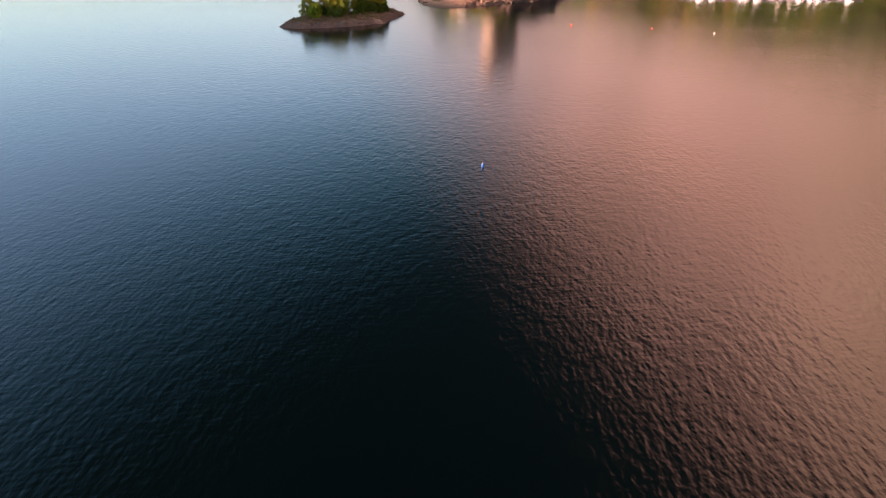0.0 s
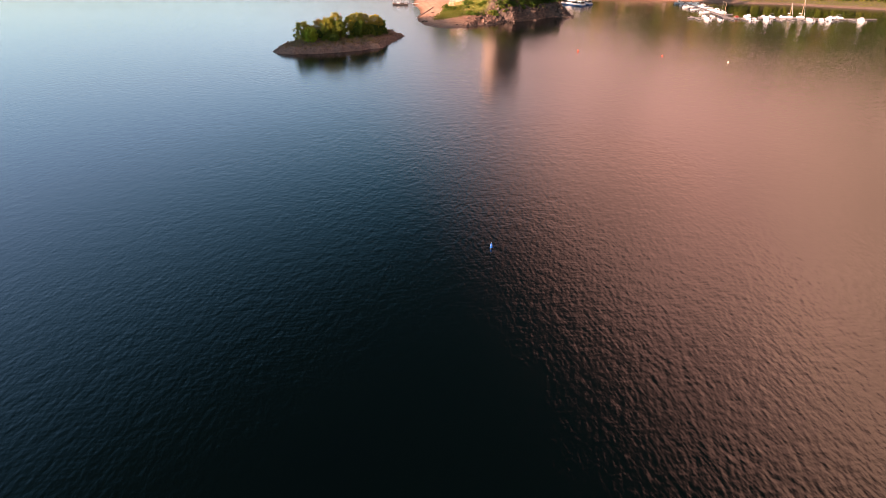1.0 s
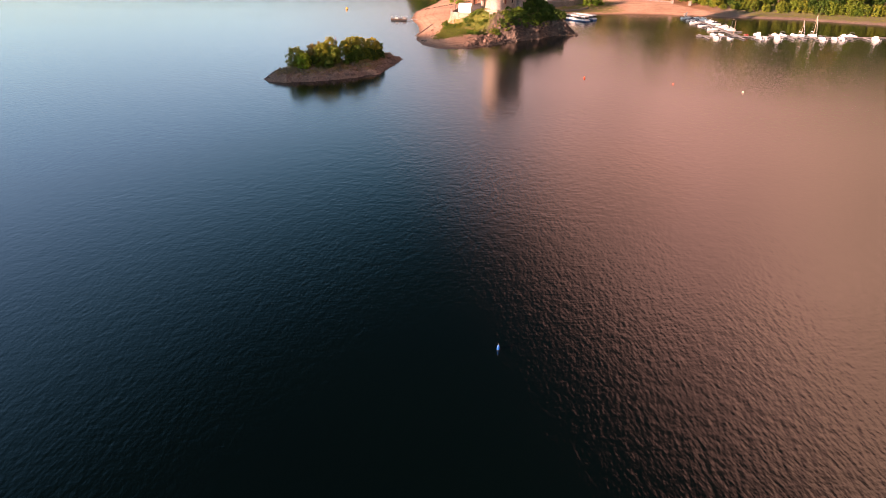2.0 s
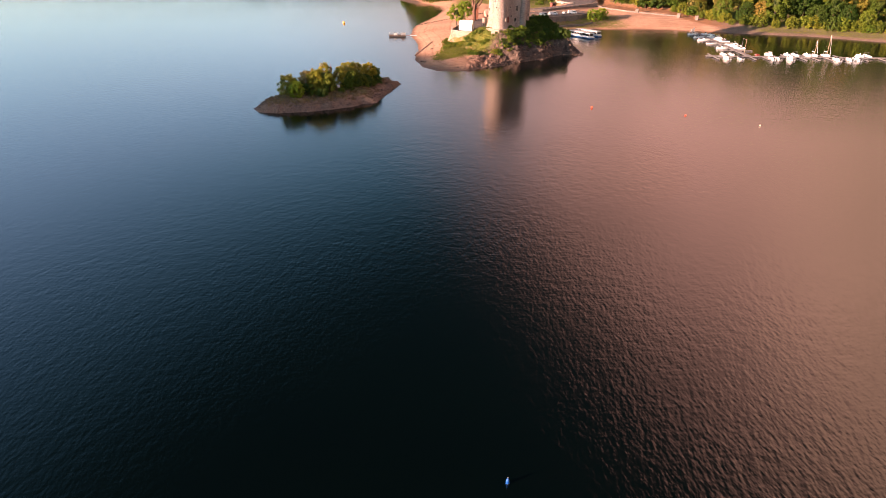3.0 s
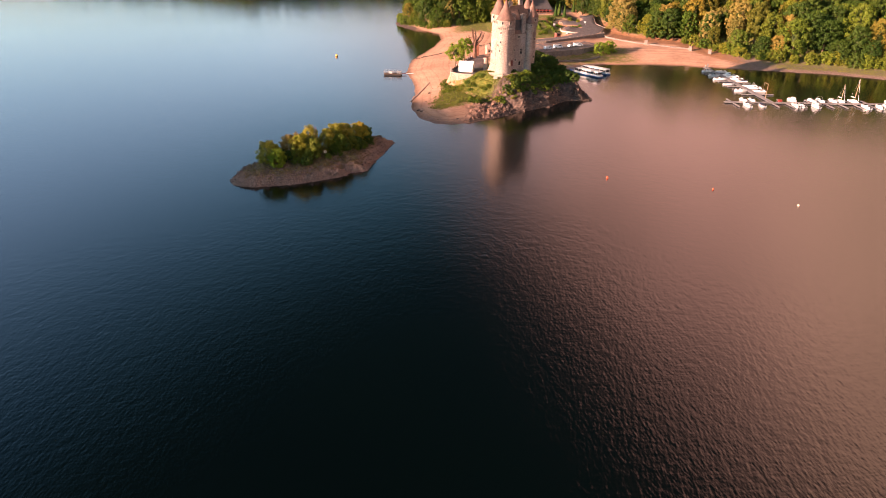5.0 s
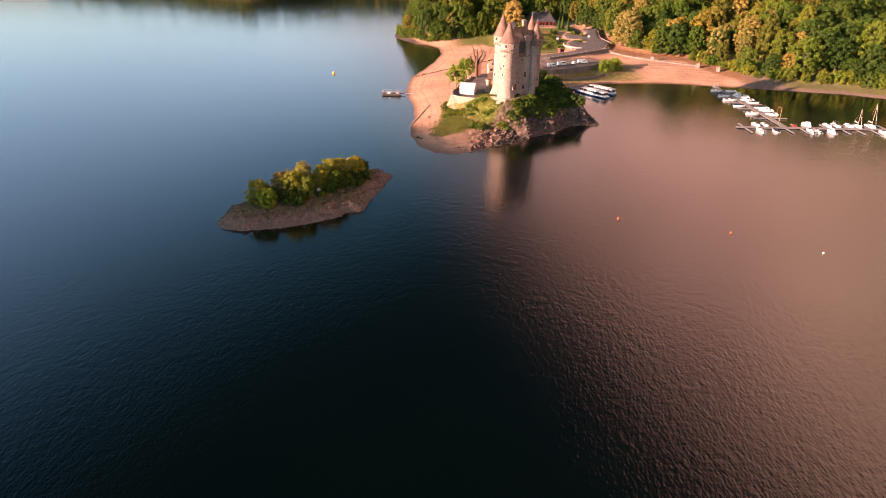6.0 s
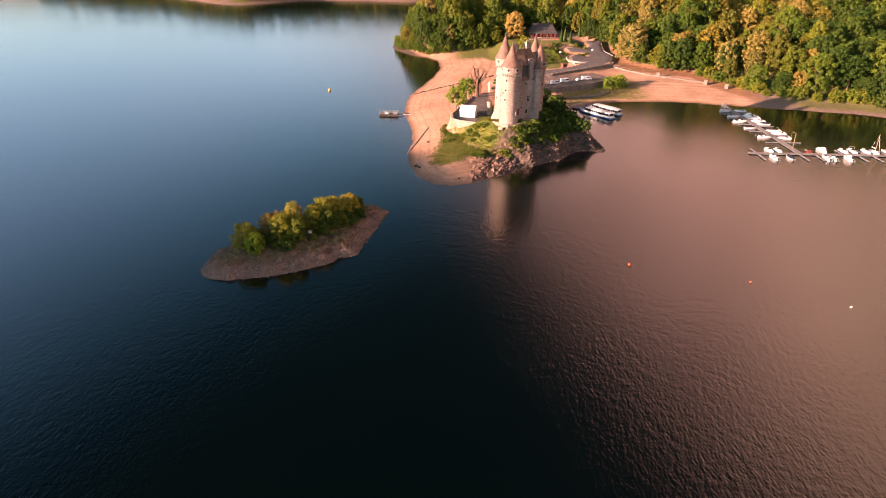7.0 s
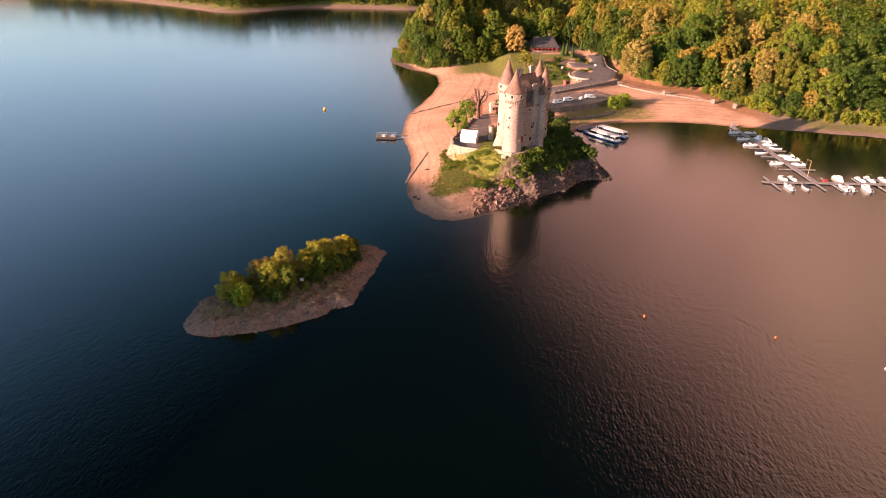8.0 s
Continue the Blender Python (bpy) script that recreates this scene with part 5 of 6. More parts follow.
lifebuoy = thing("rescue_box", pose(135.4, 337.0, 0.35), "red rescue box beside the floating dock", "box")
part("case", box(bmesh.new(), -0.7, 0.7, -0.6, 0.6, -0.3, 0.7, 0.12), RED, lifebuoy)
part("lid", box(bmesh.new(), -0.75, 0.75, -0.65, 0.65, 0.7, 0.82, 0.05), RED, lifebuoy)
head = thing("dock_gate", pose(131.3, 411.6, 0.5), "small white gate cabinet at the shore end of the dock", "gate")
part("cabinet", box(bmesh.new(), -0.7, -0.1, -0.3, 0.3, 0, 1.1, 0.05), STEEL, head)
part("gate_frame", box(bmesh.new(), 0.3, 1.0, -0.05, 0.05, 0, 1.8), STEEL, head)


def tour_boat(m, label):
    b = thing("tour_boat", m, label, "boat", "tour boats")
    L, W = 20.0, 3.5
    secs = [[(x - L / 2, y, z) for x, y, z in s] for s in hull_sections(L, W, 0.95, 0.22, 0.4, 12)]
    part("hull", loft(bmesh.new(), secs), BLUE, b, "blue-painted hull")
    bm = bmesh.new()
    loft(bm, [[(x, -w, 0.62), (x, -w, 0.98), (x, w, 0.98), (x, w, 0.62)] for x, w in ((-L / 2 - 0.05, W * 0.46), (-L / 4, W * 0.51), (L * 0.2, W * 0.51), (L * 0.36, W * 0.42))])
    part("rubbing_strake", bm, GEL, b)
    cabin = part("cabin", loft(bmesh.new(), [[(x, -w, 0.9), (x, -w * 0.97, h), (x, w * 0.97, h), (x, w, 0.9)] for x, w, h in ((-L * 0.46, 1.6, 2.6), (L * 0.22, 1.6, 2.6), (L * 0.30, 1.35, 1.9))]), GEL, b)
    part("roof", box(bmesh.new(), -L * 0.47, L * 0.235, -1.75, 1.75, 2.6, 2.76, 0.08), GEL, b, "flat white cabin roof")
    for k in range(13):
        x = -L * 0.445 + k * 1.1
        for s in (-1, 1):
            part("side_window", box(bmesh.new(), x, x + 0.9, s * 1.585 - 0.06, s * 1.585 + 0.06, 1.35, 2.35), VOID, cabin)
    part("windscreen", box(bmesh.new(), L * 0.262, L * 0.275, -1.2, 1.2, 1.5, 2.2), VOID, cabin)
    part("stern_window", box(bmesh.new(), -L * 0.46 - 0.05, -L * 0.46, -1.3, 1.3, 1.35, 2.35), VOID, cabin)
    bm = bmesh.new()
    for s in (-1, 1):
        for x in (L * 0.30, L * 0.36, L * 0.42):
            rod(bm, (x, s * 1.0, 0.95), (x, s * 1.0, 1.8), 0.035, n=5)
        rod(bm, (L * 0.29, s * 1.05, 1.8), (L * 0.45, s * 0.6, 1.8), 0.035, n=5)
    part("bow_rail", bm, STEEL, b)
    return b


tb = tour_boat(pose(65.6, 390.4, 0, 0, 0, 126), "long white tour boat with blue hull moored at the castle shore")
tagged(copy_thing(tb, pose(70.3, 396.9, 0, 0, 0, 129)), "white tour boat with blue hull lying behind another")
jetty = thing("jetty", pose(60.6, 402.6, 0, 0, 0, 40), "small white landing stage with railings beside the tour boats", "jetty")
part("deck", box(bmesh.new(), -3.5, 3.5, -1.6, 1.6, 0.45, 0.65), DECK, jetty)
part("float", box(bmesh.new(), -3.3, 3.3, -1.4, 1.4, -0.3, 0.45), FLOAT, jetty)
for x in (-3.3, -1.1, 1.1, 3.3):
    part("rail_post", rod(bmesh.new(), (x, 1.5, 0.65), (x, 1.5, 1.7), 0.05, n=6), GEL, jetty)
part("handrail", rod(bmesh.new(), (-3.3, 1.5, 1.7), (3.3, 1.5, 1.7), 0.05, n=6), GEL, jetty)

raft = thing("swimming_raft", pose(-26.4, 382.2, 0), "floating pontoon with railings and a low frame", "pontoon")
part("deck", box(bmesh.new(), -4.2, 4.2, -2.0, 2.0, 0.5, 0.68, 0.03), BARK, raft)
for y in (-1.4, 1.4):
    part("float", rod(bmesh.new(), (-4.0, y, 0.1), (4.0, y, 0.1), 0.42, n=10), FLOAT, raft)
for x in (-4.1, -2.05, 0, 2.05, 4.1):
    for y in (-1.9, 1.9):
        part("rail_post", box(bmesh.new(), x - 0.06, x + 0.06, y - 0.06, y + 0.06, 0.68, 1.9), STEEL, raft)
for y in (-1.9, 1.9):
    part("top_rail", box(bmesh.new(), -4.15, 4.15, y - 0.05, y + 0.05, 1.82, 1.94), STEEL, raft)
    part("mid_rail", box(bmesh.new(), -4.15, 4.15, y - 0.03, y + 0.03, 1.25, 1.33), STEEL, raft)
part("pump_box", box(bmesh.new(), 2.0, 3.6, -0.8, 0.8, 0.68, 1.7, 0.08), GELGREY, raft)
part("locker", box(bmesh.new(), -1.8, -0.4, -0.7, 0.7, 0.68, 1.5, 0.08), GEL, raft)
gang = thing("gangway", pose(-20.3, 382.6, 0.55, 0, 0, 2), "narrow red and white gangway from pontoon to beach", "gangway")
part("plank", box(bmesh.new(), -1.9, 0.1, -0.45, 0.45, 0.0, 0.12), RED, gang)
part("ramp", box(bmesh.new(), 0.1, 3.6, -0.4, 0.4, -0.02, 0.1), GEL, gang)


def buoy(name, x, y, r, material, label, tall=1.0):
    b = thing(name, pose(x, y, 0), label, "buoy")
    prof = [(r * 0.35, -0.45 * r), (r * 0.85, -0.2 * r), (r, 0.15 * r), (r * 0.92, 0.6 * r * tall), (r * 0.55, 1.05 * r * tall), (r * 0.12, 1.2 * r * tall)]
    part("float", rings(bmesh.new(), prof, 16), material, b, smooth=True)
    part("collar", rings(bmesh.new(), [(r * 1.02, 0.05 * r), (r * 1.06, 0.12 * r), (r * 1.02, 0.22 * r)], 16), BLACK, b)
    part("mooring_eye", rings(bmesh.new(), [(r * 0.14, 1.15 * r * tall), (r * 0.14, 1.45 * r * tall), (r * 0.04, 1.5 * r * tall)], 8), STEEL, b)


buoy("mooring_buoy", 5.7, 85.7, 0.2, BUOYBLUE, "upright blue mooring buoy on open water", 2.8)
buoy("marker_buoy", 44.0, 240.8, 0.3, ORANGE, "red-orange round marker buoy on open water", 1.6)
buoy("marker_buoy", 70.6, 232.9, 0.27, ORANGE, "orange marker buoy floating on the lake", 1.3)
buoy("marker_buoy", 88.3, 222.0, 0.29, BUOYWHITE, "pale cream marker buoy floating on the lake", 1.3)
buoy("marker_buoy", -60.1, 429.4, 0.7, YELLOW, "yellow marker buoy floating off the beach", 1.3)

# ---- beach clutter ----
log = thing("driftwood_pole", pose(0, 0, 0), "long grey pole lying down the sandy beach", "pole")
la, lb = Vector((-15.4, 327.5, gz(-15.4, 327.5) + 0.15)), Vector((-8.5, 359.7, gz(-8.5, 359.7) + 0.2))
bm = bmesh.new()
for k in range(6):
    a, b = la.lerp(lb, k / 6), la.lerp(lb, (k + 1) / 6)
    a.z, b.z = gz(a.x, a.y) + 0.12, gz(b.x, b.y) + 0.12
    rod(bm, a, b, 0.19 - 0.012 * k, 0.18 - 0.012 * k, 7)
part("pole", bm, PATHSTONE, log)


def boulder_mesh(seed, flat=0.7):
    """An angular stone of about unit size, standing on z = 0."""
    rnd = random.Random(seed)
    bm = bmesh.new()
    bmesh.ops.create_icosphere(bm, subdivisions=1, radius=0.5)
    for v in bm.verts:
        v.co = Vector((v.co.x * rnd.uniform(0.75, 1.25), v.co.y * rnd.uniform(0.75, 1.25), v.co.z * flat * rnd.uniform(0.75, 1.2) + 0.2))
    me = bpy.data.meshes.new("stone")
    bm.to_mesh(me)
    bm.free()
    me.materials.append(ROCK)
    return me


STONES = [boulder_mesh(k) for k in range(6)]
rnd = random.Random(5)
for k in range(46):
    t = k / 45
    x, y = (-17 + 19 * t / 0.45, 423 + 13 * t / 0.45) if t < 0.45 else (2 + 25 * (t - 0.45) / 0.55, 436 + 20 * (t - 0.45) / 0.55)
    x, y = x + rnd.uniform(-0.35, 0.35), y + rnd.uniform(-0.35, 0.35)
    s = tagged(new("stone", rnd.choice(STONES)), "dark squat stone in a row across the beach", "stone", "row of stones on the beach")
    s.matrix_basis = Matrix.Translation((x, y, gz(x, y) - 0.08)) @ Matrix.Rotation(rnd.uniform(0, 6.28), 4, "Z") @ Matrix.Diagonal((rnd.uniform(0.7, 1.2),) * 3 + (1,))
for x, y, sc in ((-11.5, 313.0, 2.0), (-10.2, 311.3, 1.7), (-9.0, 325, 0.8), (-6.5, 312.5, 0.7), (3.0, 300.0, 1.2), (-4, 299.5, 0.7), (10.5, 303, 1.5), (-5.5, 331, 0.7), (-8, 339, 1.6), (-7, 347, 0.7)):
    s = tagged(new("stone", rnd.choice(STONES)), "loose dark rock lying on the sandy beach", "stone", "loose rocks on the beach")
    s.matrix_basis = Matrix.Translation((x, y, gz(x, y) - 0.1 * sc)) @ Matrix.Rotation(rnd.uniform(0, 6.28), 4, "Z") @ Matrix.Diagonal((sc, sc * rnd.uniform(0.6, 1.2), sc * 0.6, 1))


def scatter_rocks(name, count, region, size, seed, label, mat=ROCK, slab=False):
    """Broken rock along a stony shore, joined into one."""
    rnd = random.Random(seed)
    pts = []
    while len(pts) < count:
        p = region(rnd)
        if p:
            pts.append(p)
    hs = lie(np.array([p[0] for p in pts]), np.array([p[1] for p in pts]))[0]
    bm = bmesh.new()
    if slab:
        bmesh.ops.create_cube(bm, size=0.8)
    else:
        bmesh.ops.create_icosphere(bm, subdivisions=1, radius=0.5)
    shape, sides = [v.co.copy() for v in bm.verts], [[v.index for v in f.verts] for f in bm.faces]
    bm.free()
    verts, faces = [], []
    for (x, y), h in zip(pts, hs):
        s = rnd.uniform(*size) * (1.8 if rnd.random() < 0.12 else 1)
        if slab:
            # split plates of rock, all dipping the same way
            m = Matrix.Translation((x, y, h - 0.12 * s)) @ Euler((rnd.uniform(-0.1, 0.7), rnd.uniform(-0.6, 0.3), -0.75 + rnd.uniform(-0.9, 0.9))).to_matrix().to_4x4() @ Matrix.Diagonal((s * rnd.uniform(0.8, 1.3), s * rnd.uniform(1.2, 2.4), s * rnd.uniform(0.45, 0.9), 1))
        else:
            m = Matrix.Translation((x, y, h)) @ Euler((rnd.uniform(-0.5, 0.5), rnd.uniform(-0.5, 0.5), 0.6 + rnd.uniform(-0.6, 0.6))).to_matrix().to_4x4() @ Matrix.Diagonal((s * rnd.uniform(0.9, 1.9), s * rnd.uniform(0.6, 1.0), s * rnd.uniform(0.5, 0.9), 1))
        n = len(verts)
        verts += [(m @ v + Vector((rnd.uniform(-0.14, 0.14), rnd.uniform(-0.14, 0.14), rnd.uniform(-0.12, 0.12))) * s).to_tuple() for v in shape]
        faces += [[n + k for k in f] for f in sides]
    me = bpy.data.meshes.new(name)
    me.from_pydata(verts, [], faces)
    me.materials.append(mat)
    return tagged(new(name, me), label, "rocks", kind="stuff")


def cape_rock(r):
    x, y = r.uniform(3, 58), r.uniform(296, 345)
    p = np.array([x]), np.array([y])
    d = float(inland(*p, MAIN_SHORE)[0])
    return (x, y) if -0.4 < d < 11 and x > 15 and r.random() < 1.05 - 0.07 * d else None


def red_rock(r):
    x, y = r.uniform(2, 21), r.uniform(296, 324)
    d = float(inland(np.array([x]), np.array([y]), MAIN_SHORE)[0])
    return (x, y) if 1.5 < d < 15 and x > 7 + (y - 306) * 0.25 and r.random() < 1.1 - 0.05 * d else None


def island_rock(r):
    x, y = r.uniform(-61, -16), r.uniform(228, 277)
    d = float(inland(np.array([x]), np.array([y]), ISLAND)[0])
    return (x, y) if -0.5 < d < 6 and r.random() < (1.0 if d < 1.6 else 0.22) else None


scatter_rocks("cape_rocks", 900, cape_rock, (0.3, 0.85), 11, "broken brown slabs of rock along the castle headland", CAPEROCK, True)
scatter_rocks("red_rocks", 760, red_rock, (0.3, 0.85), 13, "tumbled reddish slabs of rock below the castle", REDROCK, True)
scatter_rocks("island_rocks", 2300, island_rock, (0.12, 0.42), 12, "broken pinkish-brown stones along the island's shore", ISLESTONE)


# ---- trees and shrubs ----
def crown_data(rnd, radius, height, base, lobes, leaves_each, leaf, ragged=0.3, lobe=(0.15, 0.29)):
    """Leaf clumps on the outside of many small lobes, which sit over an uneven crown; and the inner masses, mostly
    coloured dark as the crown's inner shade.
    """
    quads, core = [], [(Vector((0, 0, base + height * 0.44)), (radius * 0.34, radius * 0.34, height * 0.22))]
    bulge = [rnd.uniform(0.8, 1.15) for _ in range(7)]
    for k in range(lobes):
        a, t = 2.39996 * k + rnd.uniform(-0.4, 0.4), (k + 0.5) / lobes
        zc = base + height * (0.06 + 0.86 * t)
        shape = math.sqrt(max(0.0, 1 - (abs(t - 0.36) / 0.66) ** 2.2)) * bulge[int(a / 2 / math.pi * 7) % 7]
        lr = radius * rnd.uniform(*lobe)
        out = max(0.0, radius * 0.86 * shape) * rnd.uniform(0.66, 1.12)
        c = Vector((math.cos(a) * out, math.sin(a) * out, zc + rnd.uniform(-0.05, 0.05) * height))
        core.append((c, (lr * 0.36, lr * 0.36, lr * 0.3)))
        for _ in range(leaves_each):
            d = Vector((rnd.gauss(0, 1) + math.cos(a) * 0.5, rnd.gauss(0, 1) + math.sin(a) * 0.5, rnd.gauss(0.35, 1))).normalized()
            p = c + Vector((d.x, d.y, d.z * 0.8)) * lr * rnd.uniform(0.7, 1.0 + ragged)
            nrm = (d + Vector((rnd.gauss(0, 0.24), rnd.gauss(0, 0.24), rnd.gauss(0.12, 0.24)))).normalized()
            side = (Matrix.Rotation(rnd.uniform(0, 6.28), 3, nrm) @ nrm.orthogonal().normalized())
            up = nrm.cross(side)
            s = leaf * rnd.uniform(0.55, 1.3)
            bend = nrm * s * 0.25
            quads.append((p - side * s - bend, p - up * s * 0.7, p + side * s - bend, p + up * s * 0.75))
    return quads, core


def crown_mesh(name, quads, core, mat, inner=None):
    verts, faces, mats = [], [], []
    for q in quads:
        n = len(verts)
        verts += [v.to_tuple() for v in q]
        faces.append((n, n + 1, n + 2, n + 3))
        mats.append(0)
    bm = bmesh.new()
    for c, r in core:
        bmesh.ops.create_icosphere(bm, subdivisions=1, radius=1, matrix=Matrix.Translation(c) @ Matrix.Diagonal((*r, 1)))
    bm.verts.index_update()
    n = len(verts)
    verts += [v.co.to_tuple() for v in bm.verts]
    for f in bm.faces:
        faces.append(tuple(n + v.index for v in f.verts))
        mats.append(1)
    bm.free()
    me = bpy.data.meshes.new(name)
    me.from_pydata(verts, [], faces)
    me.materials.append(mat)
    me.materials.append(inner or CROWN_SHADE)
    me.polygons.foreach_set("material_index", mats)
    return me


def trunk_bm(rnd, height, r, limbs, reach, bm=None):
    """A tapered, slightly bent trunk that forks into limbs."""
    bm = bm or bmesh.new()
    p, top = Vector((0, 0, -0.5)), height * 0.6
    for k in range(3):
        q = Vector((rnd.uniform(-0.15, 0.15) * r * 4, rnd.uniform(-0.15, 0.15) * r * 4, top * (k + 1) / 3))
        rod(bm, p, q, r * (1.25 - 0.25 * k), r * (1.0 - 0.25 * k), 7)
        p = q
    for k in range(limbs):
        a = 2 * math.pi * k / limbs + rnd.uniform(-0.4, 0.4)
        z = top * rnd.uniform(0.65, 1.0)
        e = Vector((math.cos(a) * reach * rnd.uniform(0.6, 1), math.sin(a) * reach * rnd.uniform(0.6, 1), z + height * rnd.uniform(0.12, 0.34)))
        rod(bm, (p.x, p.y, z), e, r * 0.42, r * 0.14, 5)
    return bm


def make_tree(seed, mat, radius, height, label, m, lobes=76, leaves_each=46, leaf=0.24, trunk=0.32, bare=0.08, name="tree", category="tree", group="", limbs=5, lobe=(0.15, 0.29), inner=None):
    rnd = random.Random(seed)
    t = thing(name, m, label, category, group)
    part("trunk", trunk_bm(rnd, height, trunk, limbs, radius * 0.6), BARK, t)
    quads, core = crown_data(rnd, radius, height * (1 - bare), height * bare, lobes, leaves_each, leaf, lobe=lobe)
    crown = new("crown", crown_mesh("crown", quads, core, mat, inner))
    crown.parent = t
    return t


KINDS = [("dark green broadleaved tree in the lakeside wood", LEAF_DARK, 5.4, 14.5), ("green broadleaved tree in the lakeside wood", LEAF_MID, 5.6, 15.5), ("light green broadleaved tree in the lakeside wood", LEAF_LIGHT, 5.0, 14.0),
         ("golden-green tree in the lakeside wood", LEAF_GOLD, 4.8, 14.5), ("pale blossoming tree in the lakeside wood", LEAF_TAN, 4.8, 15.5), ("deep green spreading tree in the lakeside wood", LEAF_DARK, 6.6, 14.5), ("fresh green tree in the lakeside wood", LEAF_LIGHT, 4.4, 16.5)]
WEIGHTS = [0.10, 0.14, 0.20, 0.28, 0.17, 0.04, 0.07]

# the wood: rows of standing trees near the shore as single trees, the rest as one mass
rnd = random.Random(21)
spots, cell = [], {}


def free_spot(x, y, gap):
    kx, ky = int(x // 8), int(y // 8)
    for i in (-1, 0, 1):
        for j in (-1, 0, 1):
            for (a, b) in cell.get((kx + i, ky + j), ()):
                if (a - x) ** 2 + (b - y) ** 2 < gap * gap:
                    return False
    cell.setdefault((kx, ky), []).append((x, y))
    return True


cand = np.array([(rnd.uniform(-40, 420), rnd.uniform(330, 760)) for _ in range(16000)])
inw = inland(cand[:, 0], cand[:, 1], WOODS)
sight = (cand[:, 0] < 30 + 0.72 * (cand[:, 1] - 95)) & (cand[:, 1] < 700 + 0.0 * cand[:, 0])
for (x, y), w, ok in zip(cand.tolist(), inw.tolist(), sight.tolist()):
    if ok and w > 1.5 and free_spot(x, y, 6.8 if w < 60 else 7.4):
        spots.append((x, y, w))
heights = lie(np.array([s[0] for s in spots]), np.array([s[1] for s in spots]))[0].tolist()
order = sorted(range(len(spots)), key=lambda k: spots[k][2] + 0.12 * (spots[k][1] - 420))
singles, rest = order[:285], order[285:]
first_tree = {}
for k in singles:
    x, y, w = spots[k]
    kind = rnd.choices(range(len(KINDS)), [0.09, 0.34, 0.36, 0.11, 0.03, 0.01, 0.06] if x < 40 else WEIGHTS if x < 176 + 0.55 * (y - 425) else [0.64, 0.16, 0.02, 0.02, 0.0, 0.16, 0.0])[0]
    label, mat, radius, height = KINDS[kind]
    s = rnd.uniform(0.74, 1.42) * (0.75 if w < 4 else 1.0)
    m = Matrix.Translation((x, y, heights[k] - 0.1)) @ Matrix.Rotation(rnd.uniform(0, 6.28), 4, "Z")
    variant = (kind, rnd.randrange(2))
    if variant not in first_tree:
        first_tree[variant] = t = make_tree(100 + kind * 7 + variant[1], mat, radius, height, label, m, 120, 44, 0.28, group="trees of the lakeside wood", lobe=(0.11, 0.23))
    else:
        t = copy_thing(first_tree[variant], m)
    t.scale = (s, s, s * rnd.uniform(0.88, 1.28))


def wood_mass(name, places, seed, leaves_each, lobes, leaf, label, bare=0.18):
    """A stretch of far wood as one mesh: each tree a cloud of leaf clumps of one of five leaf colours over a short trunk."""
    rnd = random.Random(seed)
    templates = []
    for k in range(10):
        kind = KINDS[k % len(KINDS)]
        quads, core = crown_data(rnd, kind[2], kind[3] * (0.98 - bare), kind[3] * bare, lobes, leaves_each, leaf)
        q = np.array([[v.to_tuple() for v in quad] for quad in quads]).reshape(-1, 3)
        bm = bmesh.new()
        # cores in the dark colour that stands in for shade within the crown
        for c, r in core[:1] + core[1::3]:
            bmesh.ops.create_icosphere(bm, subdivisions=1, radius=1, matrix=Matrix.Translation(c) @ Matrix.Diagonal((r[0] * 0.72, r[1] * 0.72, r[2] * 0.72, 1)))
        rod(bm, (0, 0, -0.6), (0, 0, kind[3] * 0.6), 0.3, 0.12, 5)
        bmesh.ops.triangulate(bm, faces=bm.faces)
        bm.verts.index_update()
        cv, cf = np.array([v.co.to_tuple() for v in bm.verts]), np.array([[v.index for v in f.verts] for f in bm.faces])
        bm.free()
        templates.append((q, cv, cf))
    verts, loops, starts, mats, nv, nl = [], [], [], [], 0, 0
    mat_ids = [0, 1, 2, 3, 4]
    for x, y, z in places:
        q, cv, cf = templates[rnd.randrange(10)]
        a, s = rnd.uniform(0, 6.28), rnd.uniform(0.74, 1.42)
        rot = np.array([[math.cos(a), math.sin(a), 0], [-math.sin(a), math.cos(a), 0], [0, 0, rnd.uniform(0.9, 1.12)]]) * s
        verts += [q @ rot + (x, y, z), cv @ rot + (x, y, z)]
        loops += [np.arange(len(q)) + nv, cf.ravel() + nv + len(q)]
        nq = len(q) // 4
        starts += [np.arange(nq) * 4 + nl, np.arange(len(cf)) * 3 + nl + nq * 4]
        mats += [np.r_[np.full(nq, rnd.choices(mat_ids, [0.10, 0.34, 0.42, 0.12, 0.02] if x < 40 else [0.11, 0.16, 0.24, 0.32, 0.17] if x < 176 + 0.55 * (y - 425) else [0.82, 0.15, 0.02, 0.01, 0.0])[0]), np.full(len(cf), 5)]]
        nv += len(q) + len(cv)
        nl += nq * 4 + len(cf) * 3
    verts, loops, starts, mats = np.concatenate(verts), np.concatenate(loops), np.concatenate(starts), np.concatenate(mats)
    me = bpy.data.meshes.new(name)
    me.vertices.add(len(verts))
    me.vertices.foreach_set("co", verts.ravel().astype(np.float32))
    me.loops.add(len(loops))
    me.loops.foreach_set("vertex_index", loops.astype(np.int32))
    me.polygons.add(len(starts))
    me.polygons.foreach_set("loop_start", starts.astype(np.int32))
    for mat in (LEAF_DARK, LEAF_MID, LEAF_LIGHT, LEAF_GOLD, LEAF_TAN, CROWN_SHADE):
        me.materials.append(mat)
    me.polygons.foreach_set("material_index", mats.astype(np.int32))
    me.update(calc_edges=True)
    me.validate()
    return tagged(new(name, me), label, "woodland", kind="stuff")


